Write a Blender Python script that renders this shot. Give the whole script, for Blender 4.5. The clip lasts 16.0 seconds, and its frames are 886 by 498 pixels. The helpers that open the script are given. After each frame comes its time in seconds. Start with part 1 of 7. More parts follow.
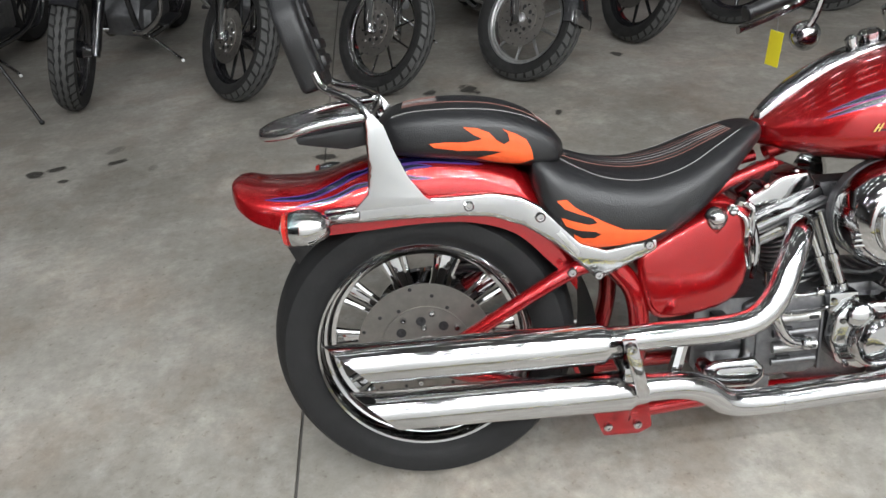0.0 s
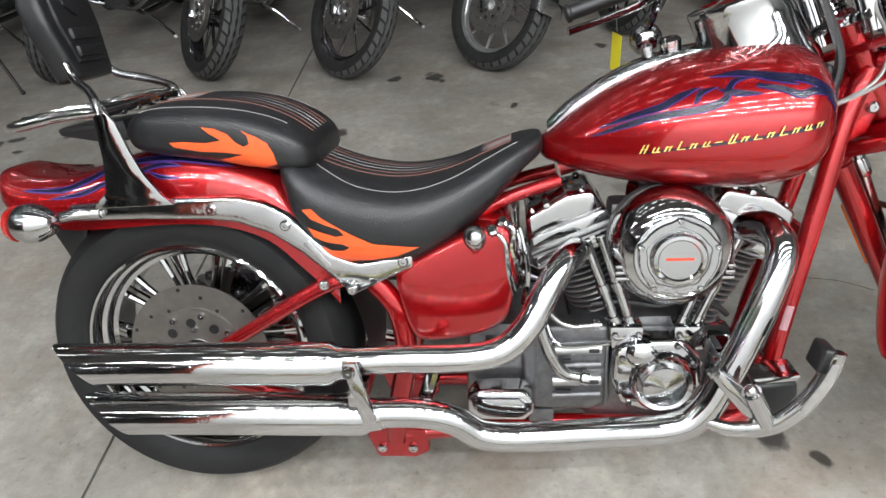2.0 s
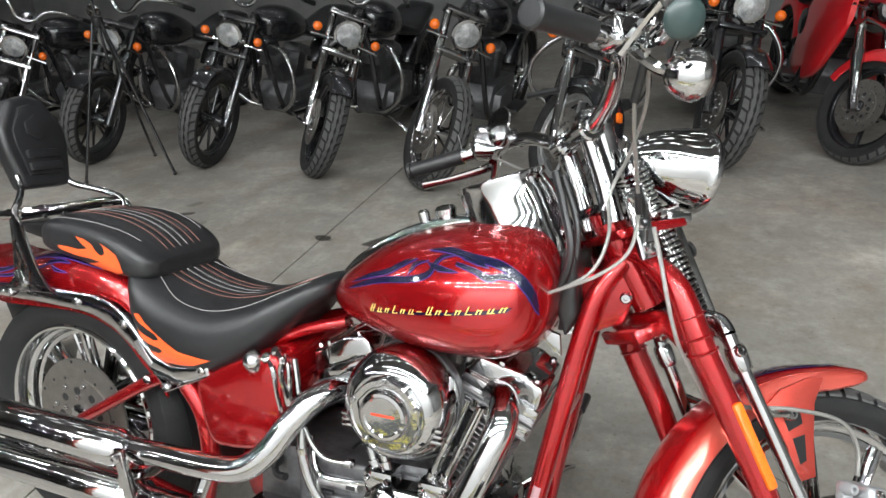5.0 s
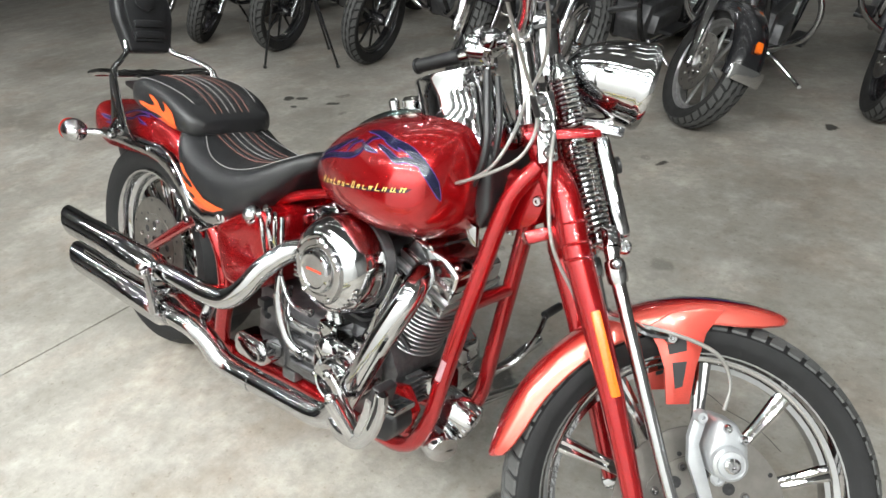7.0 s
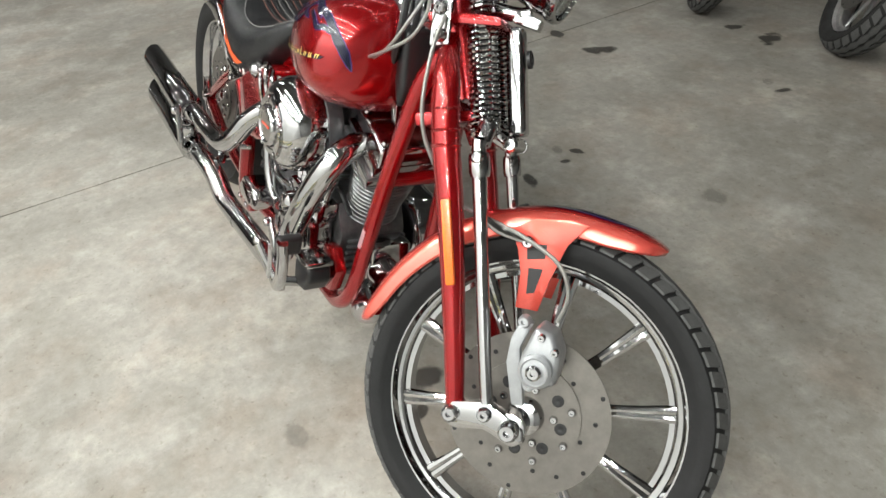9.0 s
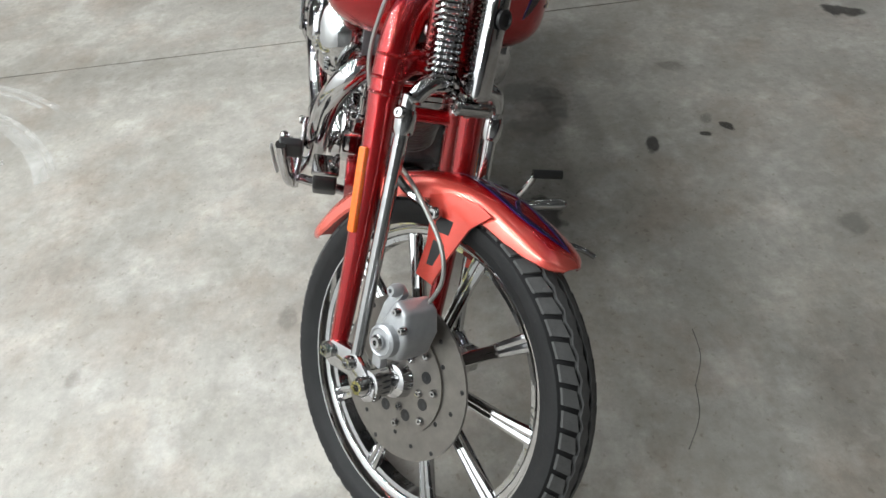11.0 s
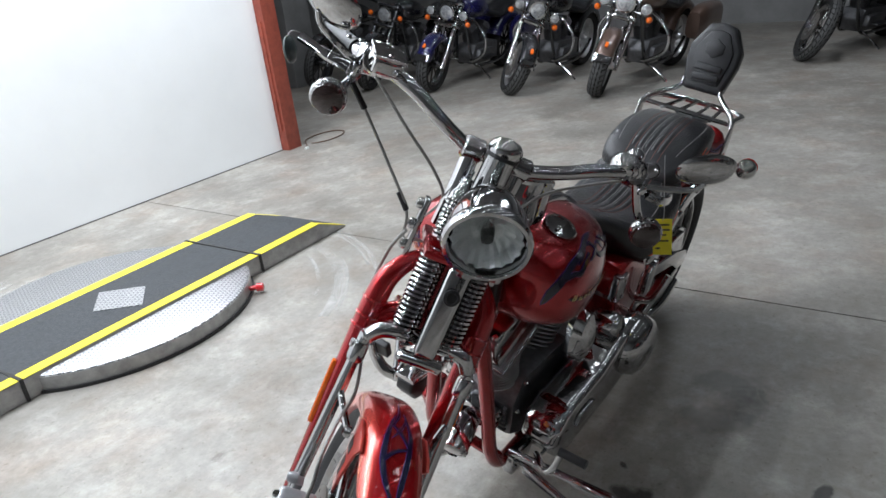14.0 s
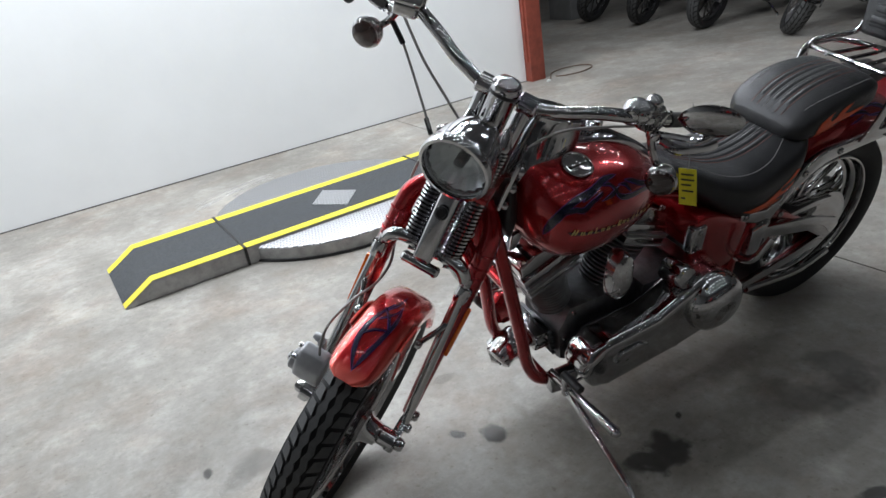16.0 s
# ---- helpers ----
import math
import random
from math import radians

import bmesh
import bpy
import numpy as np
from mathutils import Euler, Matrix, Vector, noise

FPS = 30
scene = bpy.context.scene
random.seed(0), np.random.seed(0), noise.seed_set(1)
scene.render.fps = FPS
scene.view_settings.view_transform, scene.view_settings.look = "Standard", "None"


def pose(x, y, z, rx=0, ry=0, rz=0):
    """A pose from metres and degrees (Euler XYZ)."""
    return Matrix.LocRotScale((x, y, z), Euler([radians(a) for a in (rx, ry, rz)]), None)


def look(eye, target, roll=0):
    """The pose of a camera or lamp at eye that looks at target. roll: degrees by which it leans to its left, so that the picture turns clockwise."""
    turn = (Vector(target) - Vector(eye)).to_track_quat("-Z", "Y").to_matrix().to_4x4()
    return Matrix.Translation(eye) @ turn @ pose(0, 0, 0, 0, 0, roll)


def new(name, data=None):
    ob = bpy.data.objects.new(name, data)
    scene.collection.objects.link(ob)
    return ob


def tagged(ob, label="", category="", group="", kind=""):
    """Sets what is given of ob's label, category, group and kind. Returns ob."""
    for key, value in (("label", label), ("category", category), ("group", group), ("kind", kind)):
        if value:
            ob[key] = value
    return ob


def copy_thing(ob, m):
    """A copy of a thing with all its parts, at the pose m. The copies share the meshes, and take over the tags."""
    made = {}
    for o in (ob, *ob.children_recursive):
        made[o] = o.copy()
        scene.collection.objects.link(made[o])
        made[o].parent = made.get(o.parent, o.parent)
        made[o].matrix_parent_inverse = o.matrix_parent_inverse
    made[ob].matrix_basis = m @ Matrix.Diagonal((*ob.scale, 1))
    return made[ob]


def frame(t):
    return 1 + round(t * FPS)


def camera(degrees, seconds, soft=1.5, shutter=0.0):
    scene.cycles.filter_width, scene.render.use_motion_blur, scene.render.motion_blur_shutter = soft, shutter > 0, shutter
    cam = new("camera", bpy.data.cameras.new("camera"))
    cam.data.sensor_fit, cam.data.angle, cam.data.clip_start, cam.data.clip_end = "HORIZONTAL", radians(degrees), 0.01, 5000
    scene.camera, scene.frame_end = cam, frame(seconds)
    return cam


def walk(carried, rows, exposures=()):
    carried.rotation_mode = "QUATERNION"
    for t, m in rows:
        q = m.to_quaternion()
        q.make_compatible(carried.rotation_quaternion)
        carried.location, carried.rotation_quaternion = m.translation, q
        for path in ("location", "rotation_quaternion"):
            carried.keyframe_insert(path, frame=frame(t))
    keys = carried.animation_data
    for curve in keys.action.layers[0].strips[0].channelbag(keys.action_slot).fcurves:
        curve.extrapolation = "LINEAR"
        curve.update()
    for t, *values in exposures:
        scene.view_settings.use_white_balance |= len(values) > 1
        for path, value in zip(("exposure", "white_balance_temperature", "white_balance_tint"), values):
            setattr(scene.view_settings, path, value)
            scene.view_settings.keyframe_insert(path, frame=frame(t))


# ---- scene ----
cam = camera(64.8, 16.0)
PATH = [
    (0, (0.161, -1.244, 1.356), (-0.007, 0.422, 0.263), -4.5),
    (0.5, (0.353, -1.249, 1.358), (0.096, 0.426, 0.296), -4.1),
    (1, (0.495, -1.208, 1.34), (0.192, 0.456, 0.273), -4.3),
    (1.5, (0.623, -1.129, 1.33), (0.277, 0.494, 0.214), -4.5),
    (2, (0.76, -1.08, 1.322), (0.393, 0.532, 0.197), -4.8),
    (2.5, (0.937, -1.046, 1.33), (0.518, 0.573, 0.233), -4.7),
    (3, (1.061, -1.002, 1.332), (0.555, 0.601, 0.249), -5.9),
    (3.5, (1.182, -0.923, 1.362), (0.625, 0.674, 0.296), -5.2),
    (4, (1.293, -0.897, 1.401), (0.681, 0.74, 0.43), -5.0),
    (4.2, (1.35, -0.903, 1.415), (0.681, 0.747, 0.504), -5.0),
    (6.3, (1.869, -0.75, 1.36), (0.645, 0.526, 0.426), -4.4),
    (6.5, (1.924, -0.741, 1.357), (0.68, 0.491, 0.391), -4.3),
    (7, (2.033, -0.666, 1.351), (0.708, 0.45, 0.351), -5.3),
    (7.5, (2.095, -0.546, 1.331), (0.703, 0.462, 0.306), -4.0),
    (8, (2.165, -0.462, 1.321), (0.711, 0.407, 0.257), -3.8),
    (8.5, (2.322, -0.358, 1.319), (0.822, 0.364, 0.21), -4.1),
    (9, (2.387, -0.24, 1.3), (0.886, 0.319, 0.103), -5.4),
    (9.2, (2.382, -0.176, 1.285), (0.873, 0.328, 0.073), -5.2),
    (11.3, (2.408, 0.429, 1.325), (0.934, 0.122, 0.008), -6.9),
    (11.5, (2.397, 0.491, 1.334), (0.896, 0.101, 0.071), -7.4),
    (12, (2.383, 0.646, 1.361), (0.867, 0.006, 0.224), -8.3),
    (12.5, (2.365, 0.755, 1.37), (0.87, -0.093, 0.348), -8.6),
    (13, (2.282, 0.863, 1.374), (0.819, -0.113, 0.421), -6.5),
    (13.5, (2.204, 0.996, 1.39), (0.79, -0.118, 0.519), -5.7),
    (14, (2.162, 1.164, 1.402), (0.877, -0.16, 0.631), -6.8),
    (14.5, (2.073, 1.272, 1.383), (0.918, -0.201, 0.679), -8.5),
    (15, (1.962, 1.365, 1.37), (0.985, -0.214, 0.627), -8.0),
    (15.5, (1.875, 1.501, 1.369), (1.124, -0.172, 0.572), -9.4),
    (16, (1.793, 1.663, 1.373), (1.233, -0.067, 0.542), -9.3),
]
walk(cam, [(t, look(eye, target, roll)) for t, eye, target, roll in PATH],
     [(0, -0.12, 6200, 13), (2.5, -0.06, 6200, 13), (4.2, 0.0, 6200, 12), (6.3, 0.34, 6300, 11), (7.5, 0.24, 6350, 10), (8.2, 0.12, 6420, 10), (9.2, -0.18, 6520, 10), (11.3, -0.28, 6050, 11), (12.5, -0.24, 5850, 11), (14, -0.32, 5830, 14), (15, -0.50, 5860, 14), (16, -0.64, 5900, 14)])

# ---- light ----
world = bpy.data.worlds.new("hall")
scene.world = world
world.use_nodes = True
world.node_tree.nodes["Background"].inputs[0].default_value = (0.8, 0.85, 0.9, 1)
world.node_tree.nodes["Background"].inputs[1].default_value = 0.02

ROOM = Matrix.Rotation(radians(9.3), 4, "Z")   # the hall's axes: x along the white wall, y away from it
CEIL = 3.9


# ---- materials ----
def material(name, base, rough=0.5, metal=0.0, coat=0.0, coat_rough=0.03, noise_scale=0.0, noise_amount=0.0,
             bump=0.0, bump_scale=40.0, spec=0.5, rough_var=0.0, second=None, emit=0.0):
    m = bpy.data.materials.new(name)
    m.use_nodes = True
    nt = m.node_tree
    b = nt.nodes["Principled BSDF"]
    b.inputs["Base Color"].default_value = (*base, 1)
    b.inputs["Roughness"].default_value = rough
    b.inputs["Metallic"].default_value = metal
    b.inputs["Coat Weight"].default_value = coat
    b.inputs["Coat Roughness"].default_value = coat_rough
    b.inputs["Specular IOR Level"].default_value = spec
    tc = nt.nodes.new("ShaderNodeTexCoord")
    if noise_scale:
        n1 = nt.nodes.new("ShaderNodeTexNoise")
        n1.inputs["Scale"].default_value = noise_scale
        n1.inputs["Detail"].default_value = 8
        n1.inputs["Roughness"].default_value = 0.65
        nt.links.new(tc.outputs["Object"], n1.inputs["Vector"])
        ramp = nt.nodes.new("ShaderNodeValToRGB")
        other = second or tuple(c * (1 - noise_amount) for c in base)
        ramp.color_ramp.elements[0].position, ramp.color_ramp.elements[1].position = 0.35, 0.68
        ramp.color_ramp.elements[0].color, ramp.color_ramp.elements[1].color = (*other, 1), (*base, 1)
        nt.links.new(n1.outputs["Fac"], ramp.inputs["Fac"])
        nt.links.new(ramp.outputs["Color"], b.inputs["Base Color"])
        if rough_var:
            mr = nt.nodes.new("ShaderNodeMapRange")
            mr.inputs["To Min"].default_value, mr.inputs["To Max"].default_value = rough - rough_var, rough + rough_var
            nt.links.new(n1.outputs["Fac"], mr.inputs["Value"])
            nt.links.new(mr.outputs["Result"], b.inputs["Roughness"])
    if bump:
        n2 = nt.nodes.new("ShaderNodeTexNoise")
        n2.inputs["Scale"].default_value = bump_scale
        n2.inputs["Detail"].default_value = 5
        nt.links.new(tc.outputs["Object"], n2.inputs["Vector"])
        bp = nt.nodes.new("ShaderNodeBump")
        bp.inputs["Strength"].default_value = bump
        bp.inputs["Distance"].default_value = 0.003
        nt.links.new(n2.outputs["Fac"], bp.inputs["Height"])
        nt.links.new(bp.outputs["Normal"], b.inputs["Normal"])
    if emit:
        b.inputs["Emission Color"].default_value = (*base, 1)
        b.inputs["Emission Strength"].default_value = emit
    return m


def concrete():
    """Worn, sealed concrete: broad cloudy tone, fine grain, pale scuffs and faint reddish patches."""
    m = bpy.data.materials.new("worn_concrete")
    m.use_nodes = True
    nt = m.node_tree
    b = nt.nodes["Principled BSDF"]
    tc = nt.nodes.new("ShaderNodeTexCoord")

    def tone(scale, detail, rough, lo, hi, c0, c1):
        n = nt.nodes.new("ShaderNodeTexNoise")
        n.inputs["Scale"].default_value, n.inputs["Detail"].default_value = scale, detail
        n.inputs["Roughness"].default_value = rough
        nt.links.new(tc.outputs["Object"], n.inputs["Vector"])
        r = nt.nodes.new("ShaderNodeValToRGB")
        r.color_ramp.elements[0].position, r.color_ramp.elements[1].position = lo, hi
        r.color_ramp.elements[0].color, r.color_ramp.elements[1].color = (*c0, 1), (*c1, 1)
        nt.links.new(n.outputs["Fac"], r.inputs["Fac"])
        return n, r

    def mix(kind, fac, a, c):
        x = nt.nodes.new("ShaderNodeMix")
        x.data_type, x.blend_type = "RGBA", kind
        x.inputs[0].default_value = fac
        nt.links.new(a, x.inputs[6])
        nt.links.new(c, x.inputs[7])
        return x.outputs[2]

    n1, broad = tone(0.9, 7, 0.6, 0.32, 0.7, (0.235, 0.220, 0.193), (0.455, 0.434, 0.394))
    n2, grain = tone(26, 8, 0.75, 0.3, 0.72, (0.62, 0.62, 0.615), (1, 1, 1))
    n3, scuff = tone(5.5, 10, 0.72, 0.50, 0.74, (0.0, 0.0, 0.0), (0.16, 0.16, 0.155))
    n4, rust = tone(2.3, 9, 0.68, 0.48, 0.74, (1, 1, 1), (0.90, 0.74, 0.64))
    n5, pits = tone(48, 5, 0.6, 0.60, 0.70, (1, 1, 1), (0.62, 0.58, 0.52))
    n7, mottle = tone(4.2, 9, 0.7, 0.34, 0.66, (0.70, 0.685, 0.65), (1, 1, 1))
    n6, smear = tone(1.7, 12, 0.78, 0.54, 0.70, (0.0, 0.0, 0.0), (0.14, 0.130, 0.108))
    col = mix("MULTIPLY", 0.8, broad.outputs["Color"], grain.outputs["Color"])
    col = mix("MULTIPLY", 0.7, col, pits.outputs["Color"])
    col = mix("MULTIPLY", 0.75, col, mottle.outputs["Color"])
    col = mix("ADD", 0.9, col, smear.outputs["Color"])
    col = mix("ADD", 0.8, col, scuff.outputs["Color"])
    col = mix("MULTIPLY", 0.7, col, rust.outputs["Color"])
    nt.links.new(col, b.inputs["Base Color"])
    mr = nt.nodes.new("ShaderNodeMapRange")
    mr.inputs["To Min"].default_value, mr.inputs["To Max"].default_value = 0.36, 0.62
    nt.links.new(n1.outputs["Fac"], mr.inputs["Value"])
    nt.links.new(mr.outputs["Result"], b.inputs["Roughness"])
    bp = nt.nodes.new("ShaderNodeBump")
    bp.inputs["Strength"].default_value, bp.inputs["Distance"].default_value = 0.25, 0.002
    nt.links.new(n2.outputs["Fac"], bp.inputs["Height"])
    nt.links.new(bp.outputs["Normal"], b.inputs["Normal"])
    return m


def checker_plate():
    """Aluminium tread plate: small raised lozenges in two directions."""
    m = material("checker_plate", (0.52, 0.53, 0.535), rough=0.36, metal=0.8, noise_scale=9, noise_amount=0.25)
    nt = m.node_tree
    b = nt.nodes["Principled BSDF"]
    tc = nt.nodes.new("ShaderNodeTexCoord")
    mp = nt.nodes.new("ShaderNodeMapping")
    mp.inputs["Rotation"].default_value = (0, 0, radians(20))
    nt.links.new(tc.outputs["Object"], mp.inputs["Vector"])
    w = nt.nodes.new("ShaderNodeTexBrick")
    w.inputs["Scale"].default_value = 15
    w.inputs["Mortar Size"].default_value = 0.075
    w.inputs["Brick Width"].default_value = 0.48
    w.inputs["Mortar Smooth"].default_value = 0.6
    w.inputs["Color1"].default_value = w.inputs["Color2"].default_value = (0.60, 0.60, 0.61, 1)
    w.inputs["Mortar"].default_value = (0.26, 0.265, 0.27, 1)
    nt.links.new(mp.outputs["Vector"], w.inputs["Vector"])
    bp = nt.nodes.new("ShaderNodeBump")
    bp.inputs["Strength"].default_value, bp.inputs["Distance"].default_value = 0.8, 0.003
    nt.links.new(w.outputs["Color"], bp.inputs["Height"])
    nt.links.new(w.outputs["Color"], b.inputs["Base Color"])
    nt.links.new(bp.outputs["Normal"], b.inputs["Normal"])
    return m


M_FLOOR = concrete()
M_WALL = material("white_painted_wall", (0.90, 0.91, 0.90), rough=0.55, noise_scale=1.3, noise_amount=0.05, bump=0.12, bump_scale=60)
M_WALL_GREY = material("grey_block_wall", (0.24, 0.24, 0.235), rough=0.8, noise_scale=2.0, noise_amount=0.3, bump=0.3)
M_CEIL = material("grey_roof_deck", (0.21, 0.21, 0.215), rough=0.8, noise_scale=1.5, noise_amount=0.3)
M_POST = material("red_oxide_steel", (0.34, 0.075, 0.045), rough=0.5, noise_scale=14, noise_amount=0.35, bump=0.15)
M_JOINT = material("joint_dirt", (0.09, 0.084, 0.076), rough=0.9)
def stain(name, base, rough, strength, scale):
    """A frayed blot that fades out towards its rim."""
    m = material(name, base, rough)
    nt = m.node_tree
    b, out = nt.nodes["Principled BSDF"], nt.nodes["Material Output"]
    tc = nt.nodes.new("ShaderNodeTexCoord")
    ln = nt.nodes.new("ShaderNodeVectorMath")
    ln.operation = "LENGTH"
    nt.links.new(tc.outputs["Object"], ln.inputs[0])
    geo = nt.nodes.new("ShaderNodeNewGeometry")
    nz = nt.nodes.new("ShaderNodeTexNoise")
    nz.inputs["Scale"].default_value, nz.inputs["Detail"].default_value = scale, 6
    nt.links.new(geo.outputs["Position"], nz.inputs["Vector"])
    add = nt.nodes.new("ShaderNodeMath")
    add.operation = "MULTIPLY_ADD"
    add.inputs[1].default_value = 1.9
    nt.links.new(nz.outputs["Fac"], add.inputs[0])
    sub = nt.nodes.new("ShaderNodeMath")
    sub.operation = "MULTIPLY"
    sub.inputs[1].default_value = -1.0
    nt.links.new(ln.outputs["Value"], sub.inputs[0])
    nt.links.new(sub.outputs[0], add.inputs[2])
    mr = nt.nodes.new("ShaderNodeMapRange")
    mr.inputs["From Min"].default_value, mr.inputs["From Max"].default_value = 0.12, 0.42
    mr.inputs["To Max"].default_value = strength
    nt.links.new(add.outputs[0], mr.inputs["Value"])
    tr = nt.nodes.new("ShaderNodeBsdfTransparent")
    mx = nt.nodes.new("ShaderNodeMixShader")
    nt.links.new(mr.outputs["Result"], mx.inputs[0])
    nt.links.new(tr.outputs[0], mx.inputs[1])
    nt.links.new(b.outputs[0], mx.inputs[2])
    nt.links.new(mx.outputs[0], out.inputs["Surface"])
    return m


M_OIL = stain("oil_stain", (0.045, 0.042, 0.038), 0.35, 0.66, 14)
M_OIL_FAINT = stain("faint_stain", (0.09, 0.085, 0.075), 0.4, 0.22, 9)
def smear(name, base, strength, scale):
    """A thin broken rubbing that lets the floor show through."""
    m = material(name, base, 0.6)
    nt = m.node_tree
    geo, nz, mr, tr, mx = [nt.nodes.new("ShaderNode" + k) for k in ("NewGeometry", "TexNoise", "MapRange", "BsdfTransparent", "MixShader")]
    nz.inputs["Scale"].default_value, nz.inputs["Detail"].default_value = scale, 8
    mr.inputs["From Min"].default_value, mr.inputs["From Max"].default_value, mr.inputs["To Max"].default_value = 0.36, 0.66, strength
    nt.links.new(geo.outputs["Position"], nz.inputs["Vector"])
    nt.links.new(nz.outputs["Fac"], mr.inputs["Value"])
    nt.links.new(mr.outputs["Result"], mx.inputs[0])
    nt.links.new(tr.outputs[0], mx.inputs[1])
    nt.links.new(nt.nodes["Principled BSDF"].outputs[0], mx.inputs[2])
    nt.links.new(mx.outputs[0], nt.nodes["Material Output"].inputs["Surface"])
    return m


M_SCUFF = smear("pale_scuff", (0.55, 0.54, 0.51), 0.55, 5)
M_TREAD = material("anti_slip_black", (0.055, 0.06, 0.065), rough=0.75, noise_scale=90, noise_amount=0.5, bump=0.6, bump_scale=300)
M_YELLOW = material("yellow_paint", (0.78, 0.66, 0.03), rough=0.5, noise_scale=18, noise_amount=0.18, bump=0.1)
M_PLATE = checker_plate()
M_STEEL = material("galvanised_steel", (0.46, 0.46, 0.45), rough=0.42, metal=0.7, noise_scale=16, noise_amount=0.35, bump=0.1)
M_RED = material("candy_red_paint", (0.43, 0.005, 0.008), rough=0.23, metal=0.66, coat=1.0, coat_rough=0.015, noise_scale=1100, noise_amount=0.35)
M_SALMON = material("pearl_coral_paint", (0.82, 0.105, 0.075), rough=0.42, metal=0.80, coat=1.0, coat_rough=0.02, noise_scale=1100, noise_amount=0.30)
M_CHROME = material("chrome", (0.54, 0.54, 0.545), rough=0.055, metal=1.0, noise_scale=6, noise_amount=0.06, rough_var=0.02, bump=0.30, bump_scale=16)
M_ALU = material("cast_aluminium", (0.60, 0.60, 0.60), rough=0.30, metal=0.9, noise_scale=30, noise_amount=0.25, bump=0.15, bump_scale=120)
M_GREY = material("silver_grey_paint", (0.40, 0.41, 0.42), rough=0.34, metal=0.5, noise_scale=25, noise_amount=0.2)
M_DARKALU = material("dark_engine_grey", (0.15, 0.15, 0.155), rough=0.45, metal=0.6, noise_scale=18, noise_amount=0.4)
M_RUBBER = material("tyre_rubber", (0.012, 0.012, 0.0125), rough=0.66, spec=0.35, noise_scale=24, noise_amount=0.3, bump=0.2, bump_scale=160)
M_TREADTOP = material("worn_tread_rubber", (0.075, 0.075, 0.073), rough=0.7, noise_scale=40, noise_amount=0.3, bump=0.2, bump_scale=200)
M_OLDRUBBER = material("dusty_tyre_rubber", (0.022, 0.0215, 0.021), rough=0.8, spec=0.3, noise_scale=18, noise_amount=0.45, bump=0.3, bump_scale=120)
M_BLACK = material("black_plastic", (0.014, 0.014, 0.015), rough=0.4, noise_scale=20, noise_amount=0.3)
M_BLACKPAINT = material("gloss_black_paint", (0.010, 0.010, 0.012), rough=0.25, coat=0.8, noise_scale=5, noise_amount=0.3)
M_LEATHER = material("black_leather", (0.013, 0.0132, 0.0145), rough=0.36, noise_scale=35, noise_amount=0.3, bump=0.35, bump_scale=420, rough_var=0.08)
M_FLAME = material("orange_leather_inlay", (0.80, 0.105, 0.02), rough=0.45, noise_scale=60, noise_amount=0.15, bump=0.25, bump_scale=420)
M_STITCH = material("grey_stitching", (0.26, 0.25, 0.245), rough=0.8)
M_STITCHRED = material("rust_stitching", (0.20, 0.085, 0.065), rough=0.8)
M_NAVY = material("navy_graphic", (0.004, 0.005, 0.030), rough=0.25, coat=0.6, noise_scale=30, noise_amount=0.2)
M_VIOLET = material("violet_graphic_edge", (0.060, 0.030, 0.19), rough=0.3, coat=1.0, noise_scale=30, noise_amount=0.2)
M_GOLD = material("yellow_lettering_shapes", (0.66, 0.52, 0.13), rough=0.35, coat=0.8, noise_scale=40, noise_amount=0.15)
M_BADGE = material("red_badge", (0.55, 0.05, 0.02), rough=0.35)
M_AMBER = material("amber_reflector", (0.90, 0.17, 0.01), rough=0.22, coat=0.6, noise_scale=260, noise_amount=0.25)
M_SMOKE = material("smoked_lens", (0.03, 0.014, 0.012), rough=0.08, coat=1.0)
M_REDLENS = material("red_lens", (0.45, 0.02, 0.015), rough=0.12, coat=1.0)
M_LENSWHITE = material("lamp_lens_far", (0.72, 0.74, 0.76), rough=0.12, metal=0.6, noise_scale=40, noise_amount=0.5)
M_CABLE = material("braided_cable", (0.27, 0.265, 0.25), rough=0.35, metal=0.6, bump=0.3, bump_scale=600)
M_TAG = material("yellow_paper_tag", (0.82, 0.70, 0.02), rough=0.6, noise_scale=15, noise_amount=0.08)
M_FOB = material("dark_teal_plastic", (0.030, 0.050, 0.048), rough=0.3, noise_scale=30, noise_amount=0.2)
M_INK = material("dark_ink", (0.05, 0.045, 0.02), rough=0.7)
M_TAPE = material("pale_sticker", (0.42, 0.25, 0.27), rough=0.5, noise_scale=40, noise_amount=0.2)
M_BLUEPAINT = material("dark_blue_paint", (0.012, 0.012, 0.07), rough=0.25, coat=1.0, noise_scale=5, noise_amount=0.3)
M_BROWNPAINT = material("bronze_paint", (0.13, 0.085, 0.065), rough=0.3, metal=0.4, coat=0.8, noise_scale=5, noise_amount=0.2)
M_SPORTRED = material("bright_red_paint", (0.62, 0.012, 0.018), rough=0.3, coat=1.0, noise_scale=5, noise_amount=0.12)
M_WHITEPLASTIC = material("white_plastic", (0.74, 0.76, 0.73), rough=0.3, coat=0.5)
M_CORD = material("brown_cord", (0.12, 0.075, 0.05), rough=0.6)
M_MIRROR = material("mirror_glass", (0.88, 0.89, 0.9), rough=0.01, metal=1.0)
M_REFLECT = material("bright_reflector", (0.92, 0.92, 0.92), rough=0.22, metal=0.6, noise_scale=30, noise_amount=0.1)
M_GLASS = bpy.data.materials.new("clear_lamp_glass")
M_GLASS.use_nodes = True
